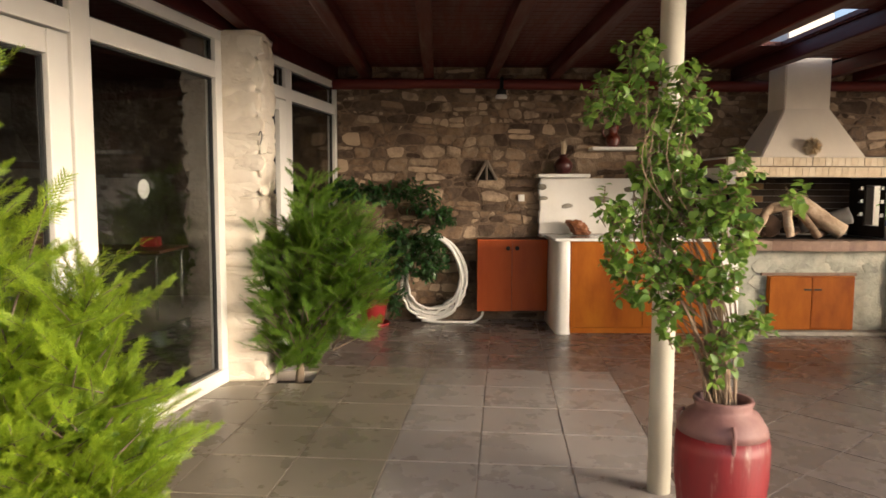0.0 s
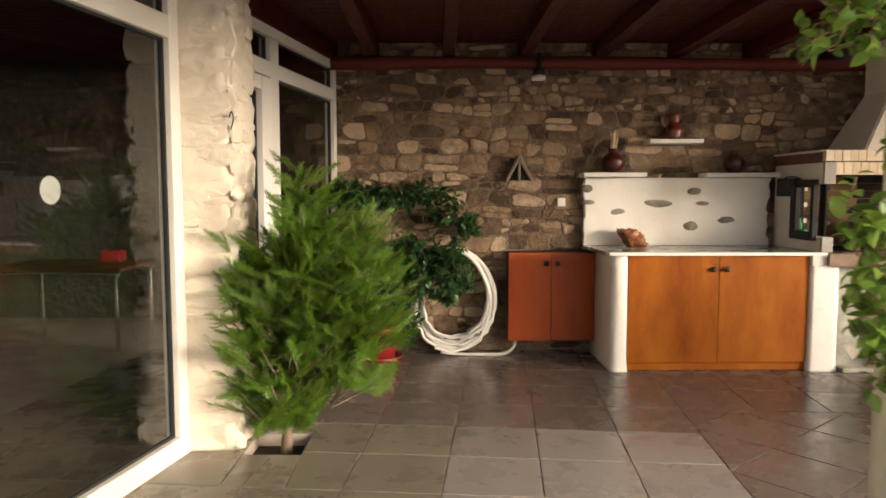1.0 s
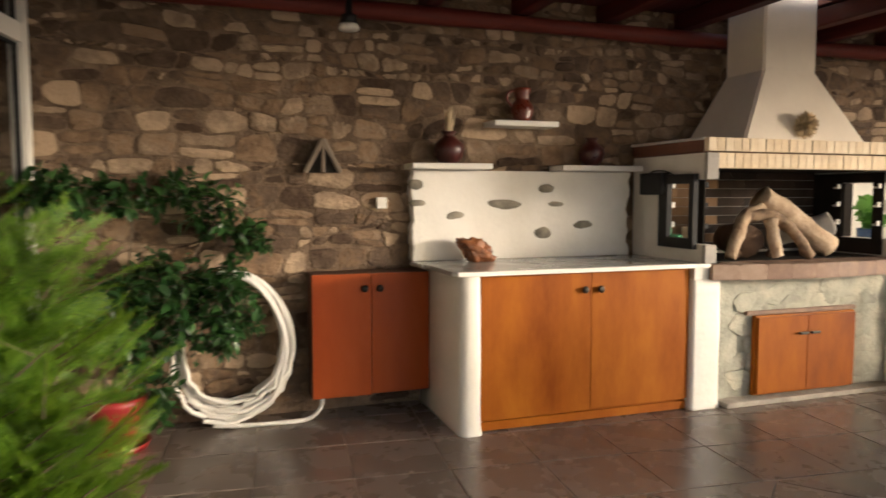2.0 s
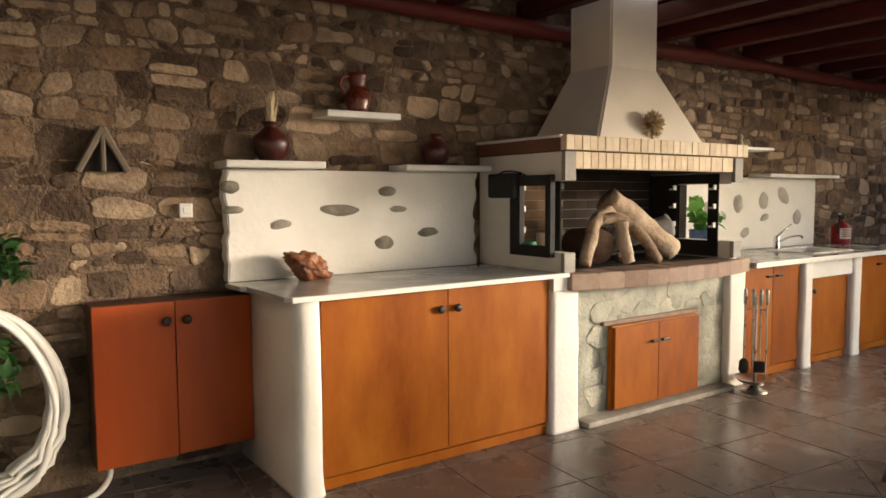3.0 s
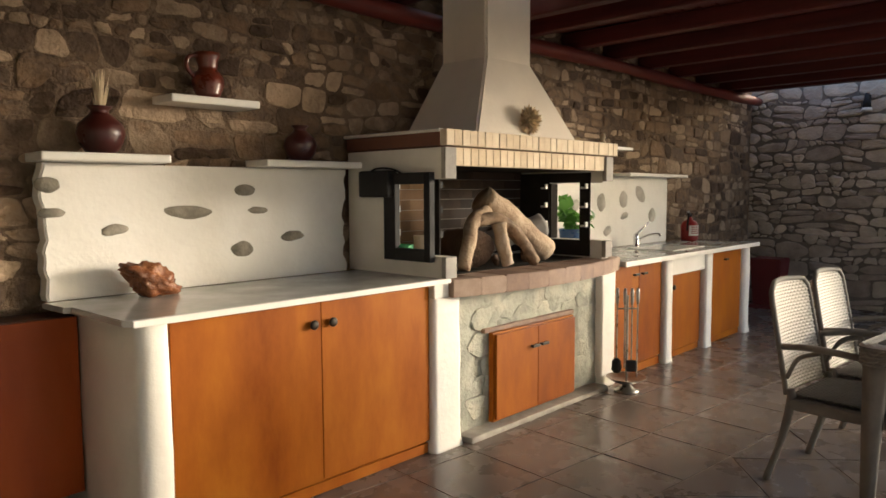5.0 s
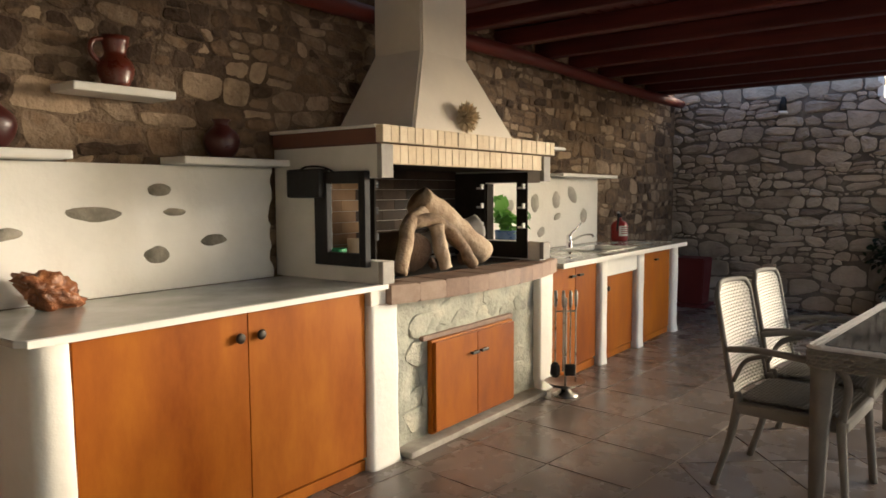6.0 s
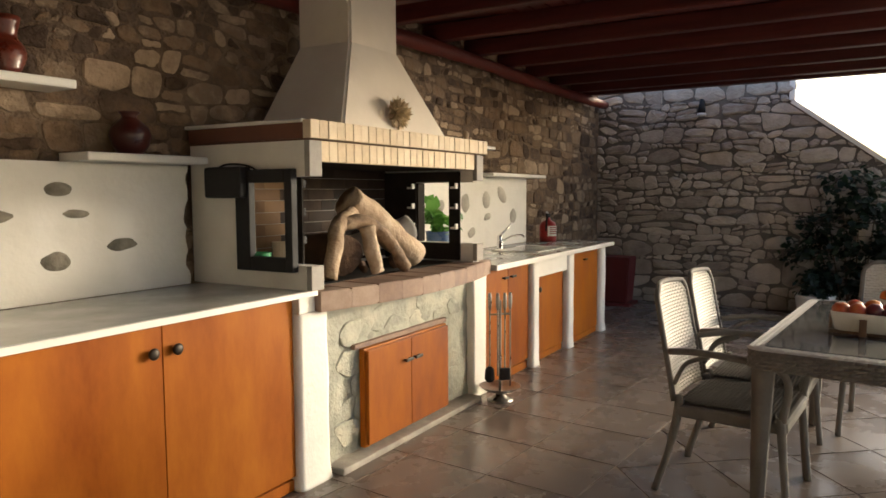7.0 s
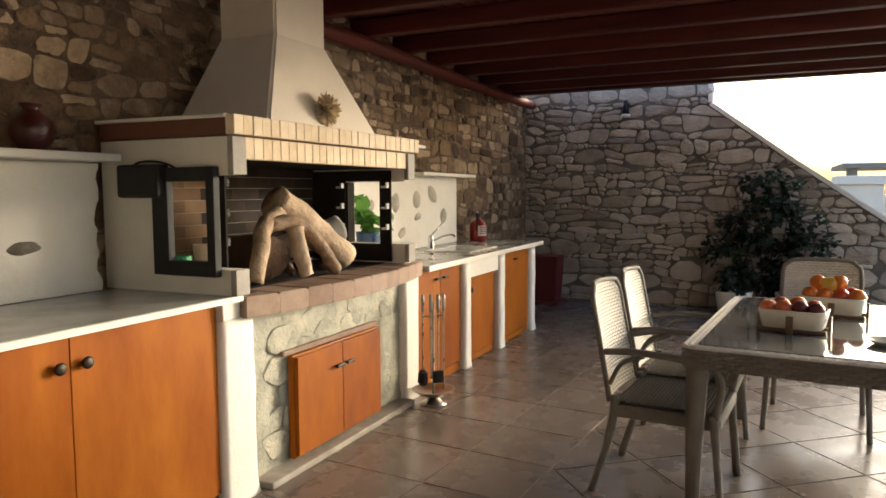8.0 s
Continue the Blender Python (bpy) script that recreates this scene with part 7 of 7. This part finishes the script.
def courses(length, height, seed, hmin=0.075, hmax=0.17):
    """Rubble courses: centre, width, height and lean of each stone over a length of wall."""
    rng = random.Random(seed)
    out, z = [], -0.02
    while z < height:
        h = rng.uniform(hmin, hmax)
        x = -rng.uniform(0, 0.2)
        while x < length:
            w = h * rng.choice((rng.uniform(0.7, 1.2), rng.uniform(1.1, 2.0), rng.uniform(1.6, 2.9)))
            wob = 0.028 * math.sin(x * 2.3 + z * 9) + 0.02 * math.sin(x * 5.1 + z * 4)
            if rng.random() < 0.3 and h > 0.10:
                s = rng.uniform(0.38, 0.62)
                out.append((x + w / 2, z + wob + h * s / 2, w * rng.uniform(0.85, 1), h * s, rng.uniform(-4, 4)))
                out.append((x + w / 2, z + wob + h * (1 + s) / 2, w * rng.uniform(0.8, 1), h * (1 - s), rng.uniform(-4, 4)))
            else:
                out.append((x + w / 2, z + wob + h / 2 + rng.uniform(-0.01, 0.01), w, h * rng.uniform(0.82, 1.12), rng.uniform(-11, 11)))
            x += w
        z += h
    return out


shape_mesh = []
for vs, fs in SHAPES:
    me = bpy.data.meshes.new("stone")
    me.from_pydata(vs, [], [f[::-1] for f in fs])
    me.materials.append(STONE)
    shape_mesh.append(me)

lime_mesh = []
for me in shape_mesh:
    m2 = me.copy()
    m2.materials.clear()
    m2.materials.append(LIMEWASH)
    lime_mesh.append(m2)
rng = random.Random(5)
hidden = lambda x, z: (1.1 < x < 2.5 and z < 1.42) or (2.7 < x < 4.2 and z < 1.6) or (4.4 < x < 6.5 and z < 1.42) or (0.42 < x < 1.02 and 0.2 < z < 0.8)
lay = []
for i, poly in enumerate(coursed(10.4, 2.72, 11)):
    st = stone_of(poly, rng.choice((0.003, 0.007, 0.013)) * rng.uniform(0.7, 1.3), i)
    if st and -1.26 < st[0] - 1.30 < 9.0 and 0.03 < st[1] < 2.67 and not hidden(st[0] - 1.30, st[1]):
        lay.append(st)
lay.sort(key=lambda s: math.hypot(s[0] - 1.30 - 0.9, (s[1] - 1.3)))
rest_v, rest_f = [], []
for i, (sx, sz, vs, fs) in enumerate(lay):
    sx -= 1.30
    dep = rng.choice((rng.uniform(0.001, 0.006), rng.uniform(0.004, 0.016)))
    if i < 300:
        me = bpy.data.meshes.new("stone")
        me.from_pydata([(x, -dep * y, z) for x, y, z in vs], [], fs)
        me.materials.append(STONE)
        o = new("stone", me)
        o.parent = wall_north
        o.location = (sx, WALL_Y + 0.001, sz)
    else:
        n0 = len(rest_v)
        rest_v += [(sx + x, WALL_Y + 0.001 - dep * y, sz + z) for x, y, z in vs]
        rest_f += [tuple(n0 + t for t in f) for f in fs]
tagged(raw("far_stones", rest_v, rest_f, STONE_REST, wall_north), kind="stuff")

# slurry-washed stones of the barbecue's front
for i, poly in enumerate(rubble(1.40, 0.80, 77, 0.05, 0.10, 1.4)):
    st = stone_of([(u + 2.83, v) for u, v in poly], rng.uniform(0.001, 0.005), 300 + i)
    if not st:
        continue
    cx, cz, vs, fs = st
    lo, hi = cx + min(v[0] for v in vs), cx + max(v[0] for v in vs)
    dn, up = cz + min(v[2] for v in vs), cz + max(v[2] for v in vs)
    if lo < 2.80 or hi > 4.24 or dn < 0.02 or up > 0.816 or (hi > 3.22 and lo < 3.78 and dn < 0.40):
        continue
    me = bpy.data.meshes.new("stone")
    dep = rng.uniform(0.004, 0.013)
    me.from_pydata([(x, -dep * o, z) for x, o, z in vs], [], fs)
    me.materials.append(SLURRY)
    o = new("stone", me)
    o.parent = bbq
    o.location = (cx - O.x, 6.774 - O.y, cz)

# limewashed stones that roughen the pier
for face in ("front", "side"):
    L = 0.31 if face == "front" else 0.42
    for sx, sz, w, h, r in courses(L, 2.34, 41 if face == "front" else 43, 0.08, 0.19):
        w, h = min(w, L) * rng.uniform(0.95, 1.12), h * rng.uniform(0.95, 1.15)
        c = min(max(sx, w * 0.42), L - w * 0.36) if w < L else L / 2
        o = new("stone", lime_mesh[rng.randrange(len(SHAPES))])
        o.parent = pier
        dep = rng.uniform(0.001, 0.009) if face == "front" else rng.uniform(0.003, 0.012)
        if face == "front":
            o.location, o.rotation_euler = (-1.585 + c, 5.085, max(sz, h * 0.5)), (0, radians(r * 0.4), 0)
        else:
            o.location, o.rotation_euler = (-1.294, 5.075 + c, max(sz, h * 0.5)), (0, radians(r * 0.4), radians(90))
        o.scale = (w, -dep - 0.010, h)

picked, end_v, end_f = 0, [], []
for i, poly in enumerate(coursed(5.5, 2.8, 23, 0.07, 0.19, (1.2, 3.2), 0.10, 0.44)):
    # trim by the sloping top
    poly = [(7.48 - u, v) for u, v in poly]
    mid = sum(u for u, v in poly) / len(poly)
    if mid > 5.30:
        poly = clip(poly, 0, 1, 2.59)
    else:
        poly = clip(poly, -0.742, 1, 2.315 - 5.28 * 0.742)
    if len(poly) > 2:
        poly = clip(poly, 0, -1, 0.0)
    if len(poly) < 3 or area(poly) < 0.002:
        continue
    st = stone_of(poly, rng.choice((0.002, 0.006, 0.013)) * rng.uniform(0.7, 1.3), 900 + i)
    if not st:
        continue
    cy, cz, vs, fs = st
    dep = rng.uniform(0.012, 0.04)
    if picked < 300 and cy > 4.3 and cz > 0.25:
        picked += 1
        me = bpy.data.meshes.new("stone")
        me.from_pydata([(-dep * o, u, v) for u, o, v in vs], [], fs)
        me.materials.append(GREYSTONE)
        o = new("stone", me)
        o.parent = wall_east
        o.location = (FAR_X + 0.001, cy, cz)
        continue
    n0 = len(end_v)
    end_v += [(FAR_X + 0.001 - dep * o, cy + u, cz + v) for u, o, v in vs]
    end_f += [tuple(n0 + t for t in f) for f in fs]
tagged(raw("end_wall_stones", end_v, end_f, GREYSTONE_REST, wall_east), kind="stuff")
